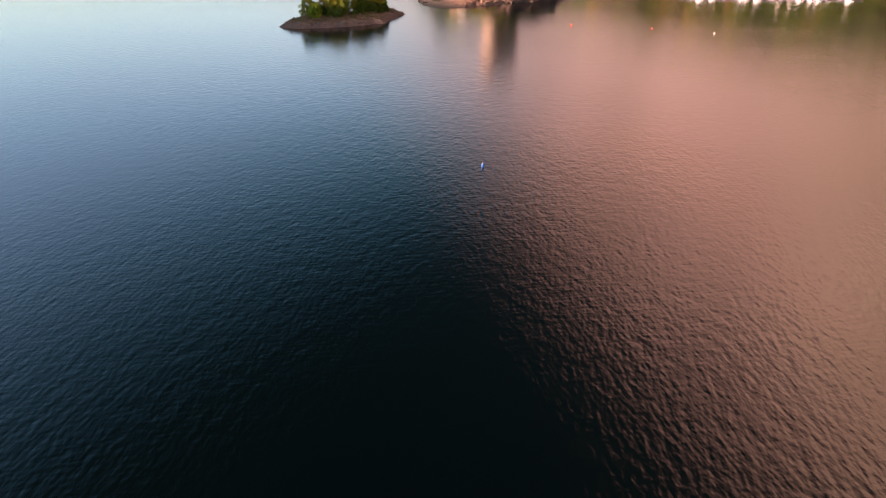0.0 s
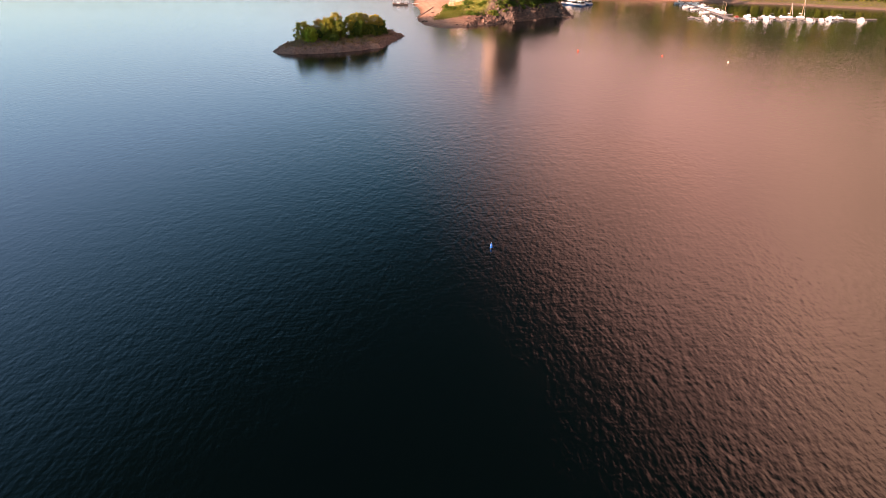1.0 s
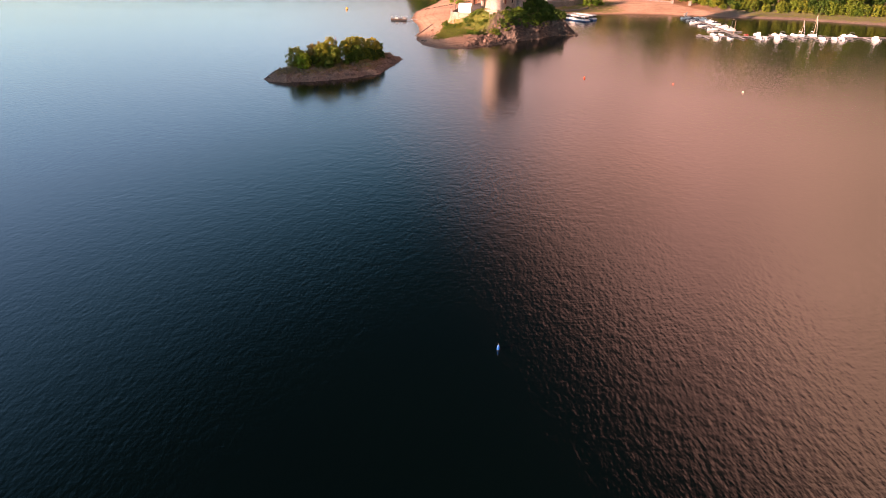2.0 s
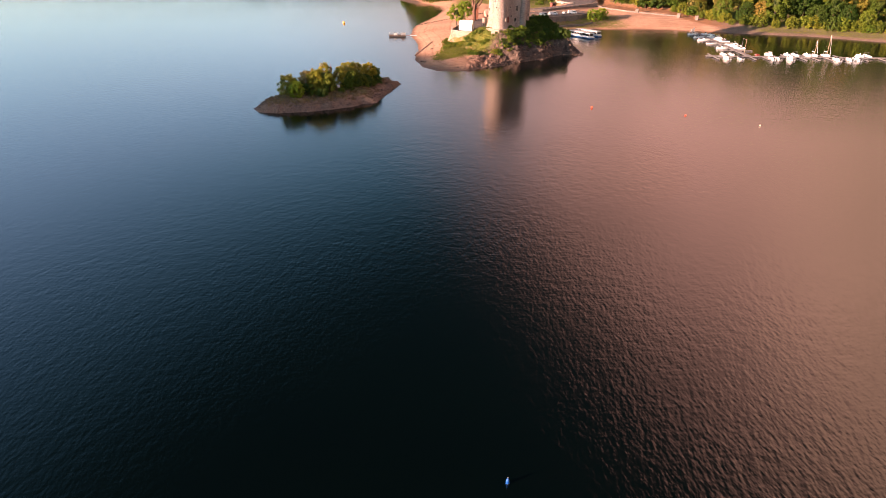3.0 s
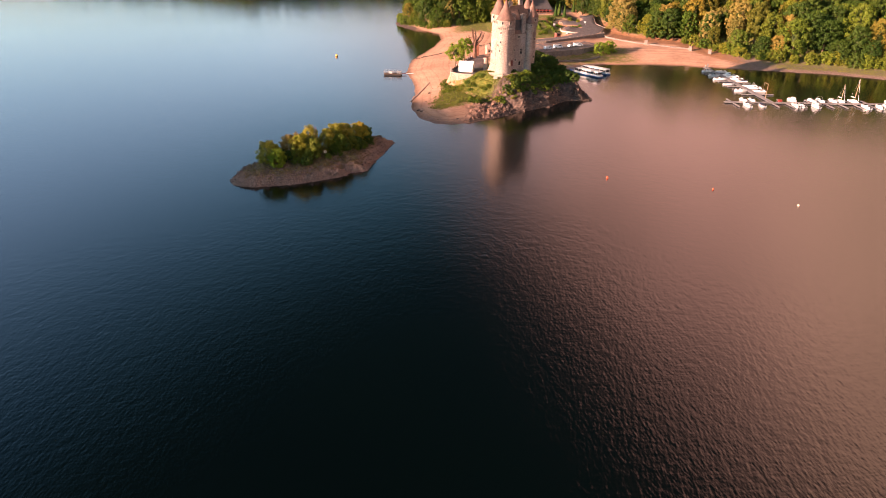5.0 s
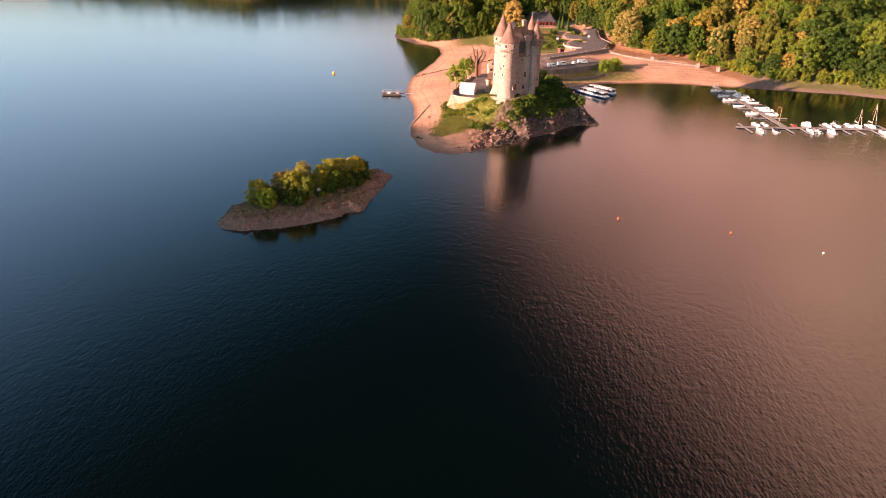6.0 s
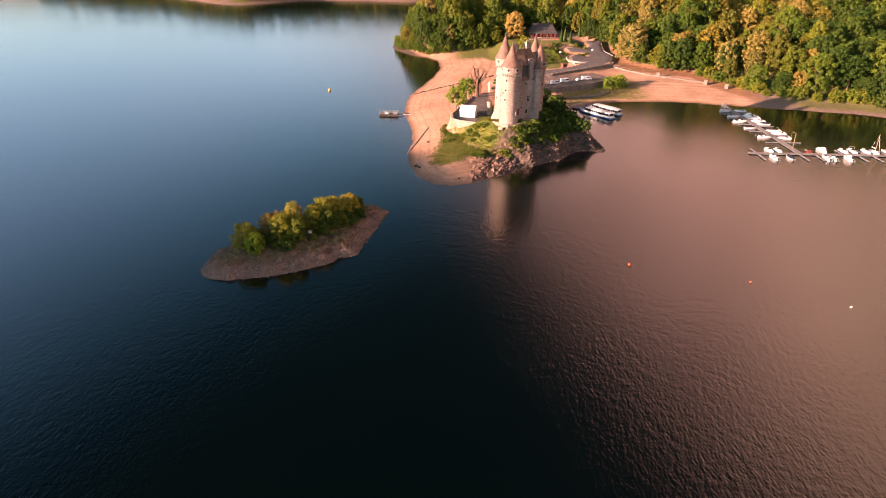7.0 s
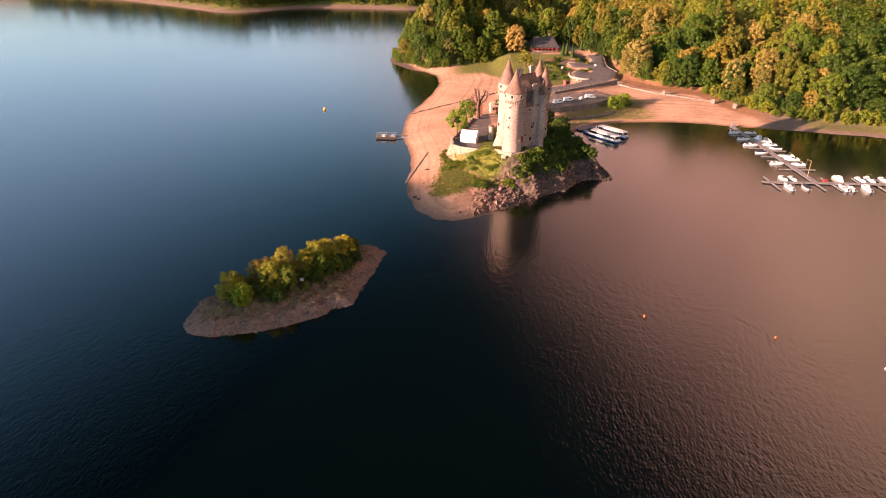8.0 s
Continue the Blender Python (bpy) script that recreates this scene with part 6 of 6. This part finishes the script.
wood_mass("hillside_wood", [(spots[k][0], spots[k][1], heights[k]) for k in rest], 31, 15, 46, 0.42, "mixed green and golden trees covering the hillside")

rnd = random.Random(22)
far = []
cell = {}
cand = np.array([(rnd.uniform(-520, 40), rnd.uniform(825, 1010)) for _ in range(5200)])
fd = inland(cand[:, 0], cand[:, 1], FAR_SHORE)
for (x, y), d in zip(cand.tolist(), fd.tolist()):
    if 15 < d < 75 and free_spot(x, y, 6.5):
        far.append((x, y))
fh = lie(np.array([p[0] for p in far]), np.array([p[1] for p in far]))[0].tolist()
wood_mass("far_wood", [(x, y, h) for (x, y), h in zip(far, fh)], 33, 9, 30, 0.9, "dark woodland along the far shore", 0.0)


def shrub(name, seed, mat, radius, height, label, m, lobes=26, each=18, leaf=0.28, group="", category="shrub"):
    return make_tree(seed, mat, radius, height, label, m, lobes, each, leaf, 0.09, 0.0, name, category, group, 4)


HEDGES = (((61, 519), (65.5, 480), 17), ((65.5, 531), (70.5, 505), 12), ((54, 512), (59, 480), 10), ((76, 503), (83, 504), 4))
# single trees round the castle and at the wood's edge
for k, (x, y, r, h, mat, lab) in enumerate(((105.0, 490.0, 8.6, 21.0, LEAF_CREAM, "large pale blossoming tree beside the road"), (43.0, 550.0, 7.0, 17.5, LEAF_CREAM, "large pale blossoming tree beside the restaurant lawn"), (0.5, 541.0, 3.6, 13.5, LEAF_TAN, "pale blossoming tree at the edge of the wood"),
                                            (121.0, 473.0, 6.0, 16.5, LEAF_DARK, "large dense dark green tree above the beach"), (128.5, 471.0, 6.8, 18.0, LEAF_DARK, "large dense dark green tree above the beach"), (137.5, 468.0, 5.6, 16.0, LEAF_MID, "large dense green tree above the beach"), (147.0, 458.0, 5.6, 17.0, LEAF_CREAM, "tall pale blossoming tree above the beach"))):
    make_tree(330 + k, mat, r, h, lab, pose(x, y, gz(x, y) - 0.2), 170, 56, 0.33, 0.4, 0.04, lobe=(0.10, 0.2))
make_tree(301, LEAF_FRESH, 4.3, 11.2, "leafy green tree on the castle terrace", pose(2.8, 361.5, 6.6), 40, 44, 0.28, 0.26, 0.36)
make_tree(302, LEAF_FRESH, 3.9, 10.8, "leafy green tree beside the castle path", pose(7.0, 379.0, 6.8), 40, 44, 0.28, 0.26, 0.36)
make_tree(303, LEAF_DARK, 3.4, 11.0, "dark round tree on the slope behind the castle", pose(43.5, 372.0, gz(43.5, 372.0)), 24, 40, 0.36, 0.25, 0.3)
make_tree(304, LEAF_WILLOW, 4.0, 9.5, "pale yellow-green tree on the lawn", pose(45.5, 512.0, gz(45.5, 512.0)), 26, 40, 0.36, 0.25, 0.15)
# the last five stand unseen behind the castle, added to shade foreshore and parking
for k, (x, y, r, h) in enumerate(((38.5, 391.0, 3.2, 8.5), (43.5, 397.0, 3.4, 8.0), (47.0, 388.5, 3.0, 8.8), (50.5, 396.5, 2.6, 6.5), (29.0, 402.5, 4.2, 17.5), (35.0, 408.5, 4.2, 11.5), (23.5, 399.0, 3.2, 13.5), (30.0, 412.0, 4.0, 12.0), (34.0, 420.0, 3.8, 13.5))):
    make_tree(340 + k, LEAF_DARK, r, h, "dark green tree casting shade from the slope behind the castle", pose(x, y, gz(x, y) - 0.2), 44, 30, 0.30, 0.2, 0.06, group="trees behind the castle")
for k, (x, y, r, h, mat) in enumerate(((54.5, 481, 1.2, 1.6, LEAF_MID), (57, 486, 1.1, 1.5, LEAF_MID), (59.5, 491, 1.3, 1.7, LEAF_LIGHT), (61.5, 496, 1.1, 1.5, LEAF_MID), (63.5, 501, 1.2, 1.6, LEAF_DARK), (50, 489, 1.4, 2.0, LEAF_GOLD), (52.5, 495, 1.2, 1.6, LEAF_MID), (55, 501, 1.3, 1.8, LEAF_LIGHT), (57, 507, 1.4, 2.0, LEAF_MID),
                                       (47, 522, 2.0, 3.6, LEAF_GOLD), (66, 516, 1.6, 2.6, LEAF_MID), (69, 528, 1.8, 2.8, LEAF_DARK), (80, 529, 1.6, 2.4, LEAF_MID), (83.5, 518, 1.2, 1.6, LEAF_LIGHT))):
    make_tree(360 + k, mat, r, h, "clipped garden bush on the sloping lawn", pose(x, y, gz(x, y) - 0.1), 18, 24, 0.24, 0.06, 0.0, "garden_bush", "bush", "bushes of the garden")
hedge_first = None
rnd = random.Random(77)
for (xa, ya), (xb, yb), count in HEDGES:
    for k in range(count):
        t = (k + rnd.uniform(0.2, 0.8)) / count
        x, y = xa + (xb - xa) * t + rnd.uniform(-0.4, 0.4), ya + (yb - ya) * t + rnd.uniform(-0.4, 0.4)
        m = Matrix.Translation((x, y, gz(x, y) - 0.1)) @ Matrix.Rotation(rnd.uniform(0, 6.28), 4, "Z")
        if hedge_first is None:
            b = hedge_first = make_tree(390, LEAF_MID, 1.2, 1.5, "low clipped hedge bush along the garden path", m, 20, 26, 0.2, 0.06, 0.0, "hedge_bush", "bush", "hedge of the garden")
        else:
            b = copy_thing(hedge_first, m)
        sc = rnd.uniform(0.7, 1.25)
        b.scale = (sc, sc, sc)
bare = thing("pollarded_tree", pose(11.8, 389.8, 6.8), "bare pollarded tree with thick brown limbs", "tree")
rnd = random.Random(44)
bm = bmesh.new()
rod(bm, (0, 0, -0.4), (0.2, 0, 3.0), 1.3, 0.95, 9)
rod(bm, (0.2, 0, 3.0), (0.1, 0.1, 6.6), 0.95, 0.8, 9)
part("trunk", bm, POLLARD, bare)
for k in range(9):
    a = 2 * math.pi * k / 9 + rnd.uniform(-0.3, 0.3)
    p = Vector((0.15, 0.05, rnd.uniform(4.8, 6.6)))
    e = p + Vector((math.cos(a) * rnd.uniform(1.8, 3.6), math.sin(a) * rnd.uniform(1.2, 2.4), rnd.uniform(2.6, 4.8)))
    bm = rod(bmesh.new(), p, e, 0.52, 0.34, 6)
    f = e + Vector((math.cos(a) * 0.7, math.sin(a) * 0.6, rnd.uniform(1.4, 3.2)))
    rod(bm, e, f, 0.3, 0.16, 6)
    for _ in range(7):
        rod(bm, f if rnd.random() < 0.5 else e, (f if rnd.random() < 0.5 else e) + Vector((rnd.uniform(-0.9, 0.9), rnd.uniform(-0.9, 0.9), rnd.uniform(0.4, 1.4))), 0.12, 0.05, 5)
    part("limb", bm, POLLARD, bare)
for k, (x, y, r, h, mat) in enumerate(((82.0, 434.5, 4.2, 6.4, LEAF_FRESH), (87.2, 439.2, 3.8, 5.8, LEAF_FRESH))):
    make_tree(310 + k, mat, r, h, "bright green rounded bush by the embankment wall", pose(x, y, gz(x, y) - 0.2), 44, 40, 0.27, 0.15, 0.0, "bush", "bush")
for k, (x, y, h) in enumerate(((71.5, 536, 8), (74.5, 540, 8.5), (77.0, 533, 7.5), (87.0, 557, 8))):
    t = thing("cypress", pose(x, y, gz(x, y)), "slim dark conical evergreen near the restaurant", "tree", "evergreens near the restaurant")
    rr = random.Random(320 + k)
    quads = []
    for _ in range(420):
        tt = rr.random() ** 1.3
        a = rr.uniform(0, 6.28)
        c = Vector((math.cos(a) * 1.5 * (1 - tt), math.sin(a) * 1.5 * (1 - tt), 0.4 + tt * h))
        n_ = Vector((math.cos(a), math.sin(a), 0.5)).normalized()
        sd = Vector((-n_.y, n_.x, 0)).normalized()
        up = n_.cross(sd)
        s = 0.34
        quads.append((c - sd * s, c - up * s, c + sd * s, c + up * s * 1.4))
    part("trunk", rod(bmesh.new(), (0, 0, -0.3), (0, 0, h * 0.8), 0.14, 0.05, 6), BARK, t)
    cr = new("crown", crown_mesh("crown", quads, [(Vector((0, 0, 0.4 + h * q)), (1.15 * (1 - q),) * 3) for q in (0.12, 0.3, 0.48, 0.66)], LEAF_DARK))
    cr.parent = t

# shrubs of the castle slope and the island
rnd = random.Random(55)
slope_first = {}


def plant(x, y, kind, s, sink=0.15):
    mats = {"dark": (LEAF_DARK, "dark green shrub on the castle slope"), "mid": (LEAF_MID, "green shrub on the castle slope"), "light": (LEAF_LIGHT, "light green shrub on the castle slope")}
    m = Matrix.Translation((x, y, gz(x, y) - sink)) @ Matrix.Rotation(rnd.uniform(0, 6.28), 4, "Z")
    v = (kind, rnd.randrange(2))
    if v in slope_first:
        t = copy_thing(slope_first[v], m)
    else:
        t = slope_first[v] = shrub("shrub", 400 + len(slope_first), mats[kind][0], 1.7, 2.6, mats[kind][1], m, group="shrubs of the castle slope")
    t.scale = (s, s, s * rnd.uniform(0.85, 1.15) * (1.0 if kind == "dark" else 0.7))


cell = {}
for _ in range(5200):
    x, y = rnd.uniform(-4, 60), rnd.uniform(318, 400)
    d = float(inland(np.array([x]), np.array([y]), MAIN_SHORE)[0])
    inside = float(inland(np.array([x]), np.array([y]), [TB, TE, TD, TC, TA])[0])
    if inside > -2.4 or d < 5 or (x < 20 and y > 338) or (x < 23 and y > 326.5 - 1.05 * (x - 16.5) and y > 325):
        continue
    east = x > 34 + (y - 335) * 0.02
    band = (x > 33 and y < 398) if east else (-4 < x < 36 and (317 + 0.1 * x if x > 8 else 334) < y < (334 + 0.30 * (x - 14) if x > 14 else 346 - 0.9 * x))
    if band and d > (5.5 + 2.5 * noise.noise((x * 0.2, y * 0.2, 0)) if east else (12 if x < 19 else 5.0 + 2.5 * noise.noise((x * 0.2, y * 0.2, 0)))) and (east or x > 24 or noise.noise((x * 0.16, y * 0.22, 9.0)) > (0.05 if y < 333 else -0.1)) and free_spot(x, y, 1.9 if east else 1.15):
        plant(x, y, rnd.choices(("dark", "mid", "light"), (0.8, 0.2, 0.0) if east else (0.10, 0.52, 0.38) if x < 20 else (0.35, 0.55, 0.10))[0], rnd.uniform(0.7, 1.45) if east else rnd.uniform(0.3, 0.85))
for x, y, k, s in ((-1.5, 349, "light", 0.9), (-0.5, 345.5, "mid", 0.8), (0.5, 343, "light", 0.9), (2.5, 341.5, "mid", 0.9), (5, 339.5, "light", 0.8), (7.5, 338, "mid", 0.8), (10, 336.5, "mid", 0.9), (-2.5, 353, "light", 0.8), (-1.5, 357, "mid", 0.7), (4, 336, "light", 0.6), (12.5, 334, "mid", 1.0), (24, 326.5, "light", 0.9), (28.5, 330.5, "light", 1.1), (30.5, 332, "mid", 1.2), (36, 338, "dark", 1.4), (20, 321, "mid", 0.8), (22, 322.5, "dark", 0.9), (21, 319.5, "mid", 0.8), (23.5, 321, "light", 0.9), (26, 324, "dark", 1.0), (18.5, 320.5, "light", 0.9), (28, 327.5, "mid", 1.2), (28, 324.5, "dark", 0.9), (30, 328, "dark", 1.1)):
    plant(x, y, k, s)

# bushes along the edge of the wood
edge_first = {}
edges = [(134, 464), (145, 442), (159, 424), (178, 417), (198, 409), (260, 383), (330, 353)], [(-36, 590), (-33, 558), (-11, 534), (3, 535), (20, 542), (38, 549)]
for line, gap in ((edges[0], 3.6), (edges[1], 4.4)):
    for (xa, ya), (xb, yb) in zip(line, line[1:]):
        for k in range(max(1, int(math.hypot(xb - xa, yb - ya) / gap))):
            t = (k + rnd.random()) / max(1, int(math.hypot(xb - xa, yb - ya) / gap))
            x, y = xa + (xb - xa) * t + rnd.uniform(-1, 1), ya + (yb - ya) * t + rnd.uniform(-0.5, 2.5)
            v = rnd.choices((0, 1, 2), (0.65, 0.30, 0.05) if line is edges[0] else (0.2, 0.5, 0.3))[0]
            m = Matrix.Translation((x, y, gz(x, y) - 0.2)) @ Matrix.Rotation(rnd.uniform(0, 6.28), 4, "Z")
            if v in edge_first:
                t_ = copy_thing(edge_first[v], m)
            else:
                t_ = edge_first[v] = shrub("bush", 600 + v, (LEAF_LIGHT, LEAF_MID, LEAF_DARK)[v], 3.2, 5.6, ("light green", "green", "dark green")[v] + " bush at the edge of the wood", m, 44, 24, 0.31, "bushes at the edge of the wood", "bush")
            s = rnd.uniform(0.6, 1.2)
            t_.scale = (s, s, s * rnd.uniform(0.8, 1.2))

ISLE = (("willow bush with golden sunlit top on the island", LEAF_WILLOW), ("yellow-green willow bush on the island", LEAF_WILLOW), ("green willow bush on the island", LEAF_LIGHT), ("greyish low thicket on the island", LEAF_DARK), ("bronze-leaved willow bush on the island", LEAF_BROWN), ("small round fresh green bush on the island", LEAF_FRESH))
for k, (x, y, r, h, kind) in enumerate(((-50.2, 242.2, 3.0, 6.4, 1), (-47.2, 239.4, 2.1, 4.4, 5), (-44.8, 248.6, 3.3, 6.6, 4), (-42.0, 246.2, 3.2, 7.0, 0), (-40.4, 251.2, 3.0, 7.4, 1), (-38.2, 246.0, 2.2, 5.2, 2), (-47.0, 246.4, 1.8, 2.8, 4),
                                        (-35.6, 253.6, 2.8, 6.4, 1), (-33.4, 256.4, 3.2, 6.8, 0), (-31.2, 259.6, 3.0, 6.4, 0), (-32.0, 253.4, 2.6, 4.6, 2), (-29.4, 256.6, 2.2, 3.8, 2), (-27.8, 263.4, 2.8, 6.2, 1), (-26.2, 266.0, 2.2, 5.0, 2), (-26.4, 258.4, 1.6, 2.2, 2), (-39.4, 241.2, 1.6, 1.9, 3), (-39.8, 247.0, 2.4, 4.6, 2), (-42.6, 243.4, 2.0, 3.4, 2), (-33.0, 250.6, 2.0, 3.2, 2), (-28.0, 258.0, 2.2, 3.4, 3), (-30.6, 254.0, 1.8, 2.6, 3), (-45.6, 242.6, 1.7, 2.8, 3), (-25.0, 262.4, 1.7, 2.8, 3), (-48.6, 244.6, 2.2, 4.0, 2), (-34.6, 247.2, 1.1, 1.5, 2))):
    make_tree(500 + k, ISLE[kind][1], r * 1.06, h * 1.12, ISLE[kind][0], pose(x, y, gz(x, y) - 0.2, 0, 0, 40 * k), 100 if r > 2 else 44, 66, 0.16, 0.12, 0.0, "willow_bush", "bush", "bushes on the island", lobe=(0.12, 0.25), inner=ISLE[kind][1])
mark = thing("warning_sign", pose(-35.6, 248.2, gz(-35.6, 248.2), 0, 0, 8), "small pale square sign on the island", "sign")
part("panel", box(bmesh.new(), -0.4, 0.4, -0.05, 0.03, 1.3, 2.1, 0.02), BUOYWHITE, mark)
part("post", box(bmesh.new(), -0.05, 0.05, 0.03, 0.12, -0.4, 2.0), WOOD, mark)
pole = thing("marker_pole", pose(-38.3, 250.6, gz(-38.3, 250.6)), "red and white marker pole on the island", "pole")
part("lower", rod(bmesh.new(), (0, 0, -0.4), (0, 0, 6.0), 0.07, n=8), WOOD, pole)
part("upper", rod(bmesh.new(), (0, 0, 6.0), (0, 0, 7.6), 0.07, 0.06, 8), RED, pole)


def turf(name, count, region, size, seed, mat, label):
    """Tufts of grass and low weeds, each a few bent blades, joined into one."""
    rnd = random.Random(seed)
    pts = []
    while len(pts) < count:
        x, y = rnd.uniform(region[0], region[1]), rnd.uniform(region[2], region[3])
        pts.append((x, y, rnd.random()))
        if len(pts) == count:
            xs, ys = np.array([p[0] for p in pts]), np.array([p[1] for p in pts])
            keep_ = region[4](xs, ys) > np.array([p[2] for p in pts])
            pts = [p for p, k in zip(pts, keep_) if k]
            if len(pts) < 20:
                break
    hs = lie(np.array([p[0] for p in pts]), np.array([p[1] for p in pts]))[0]
    verts, faces = [], []
    for (x, y, _), h in zip(pts, hs):
        s = rnd.uniform(*size)
        for _b in range(5):
            a, lean = rnd.uniform(0, 6.28), rnd.uniform(0.2, 0.8)
            d, w = Vector((math.cos(a), math.sin(a), 0)), Vector((-math.sin(a), math.cos(a), 0)) * s * 0.22
            o = Vector((x, y, h - 0.05)) + d * s * 0.2
            n = len(verts)
            tip = o + d * s * lean + Vector((0, 0, s))
            verts += [(o - w).to_tuple(), (o + w).to_tuple(), (o.lerp(tip, 0.6) + w + Vector((0, 0, s * 0.1))).to_tuple(), tip.to_tuple(), (o.lerp(tip, 0.6) - w + Vector((0, 0, s * 0.1))).to_tuple()]
            faces.append((n, n + 1, n + 2, n + 3, n + 4))
    me = bpy.data.meshes.new(name)
    me.from_pydata(verts, [], faces)
    me.materials.append(mat)
    return tagged(new(name, me), label, "grass", kind="stuff")


def isle_turf(x, y):
    d = inland(x, y, ISLAND)
    return np.where(d > 2.2, np.clip(0.25 + 0.14 * (d - 2.2), 0, 0.95), 0)


def slope_turf(x, y):
    d = inland(x, y, MAIN_SHORE)
    lawn = step(-2.5, 2.0, inland(x, y, LAWN))
    under = step(328, 336, y) * step(-5, -1, x) * step(352, 346, y + 1.1 * x)
    upper = step(9, 13, d) * step(6, 10, x) * step(312, 322, y)
    return np.where((d > 4) & (inland(x, y, TERRACE) < -0.5) & (inland(x, y, [TB, TE, TD, TC, TA]) < -3.2) & (x + (y - 310) * 0.2 < 30), np.maximum.reduce([0.55 * lawn, 0.85 * under, 0.7 * upper]), 0)


turf("island_grass", 7000, (-60, -16, 229, 277, isle_turf), (0.12, 0.34), 71, TURF, "dry olive grass and weeds on the island")
turf("slope_grass", 5200, (-9, 34, 309, 358, slope_turf), (0.12, 0.42), 72, TURFGREEN, "green grass and weeds below the castle walls")
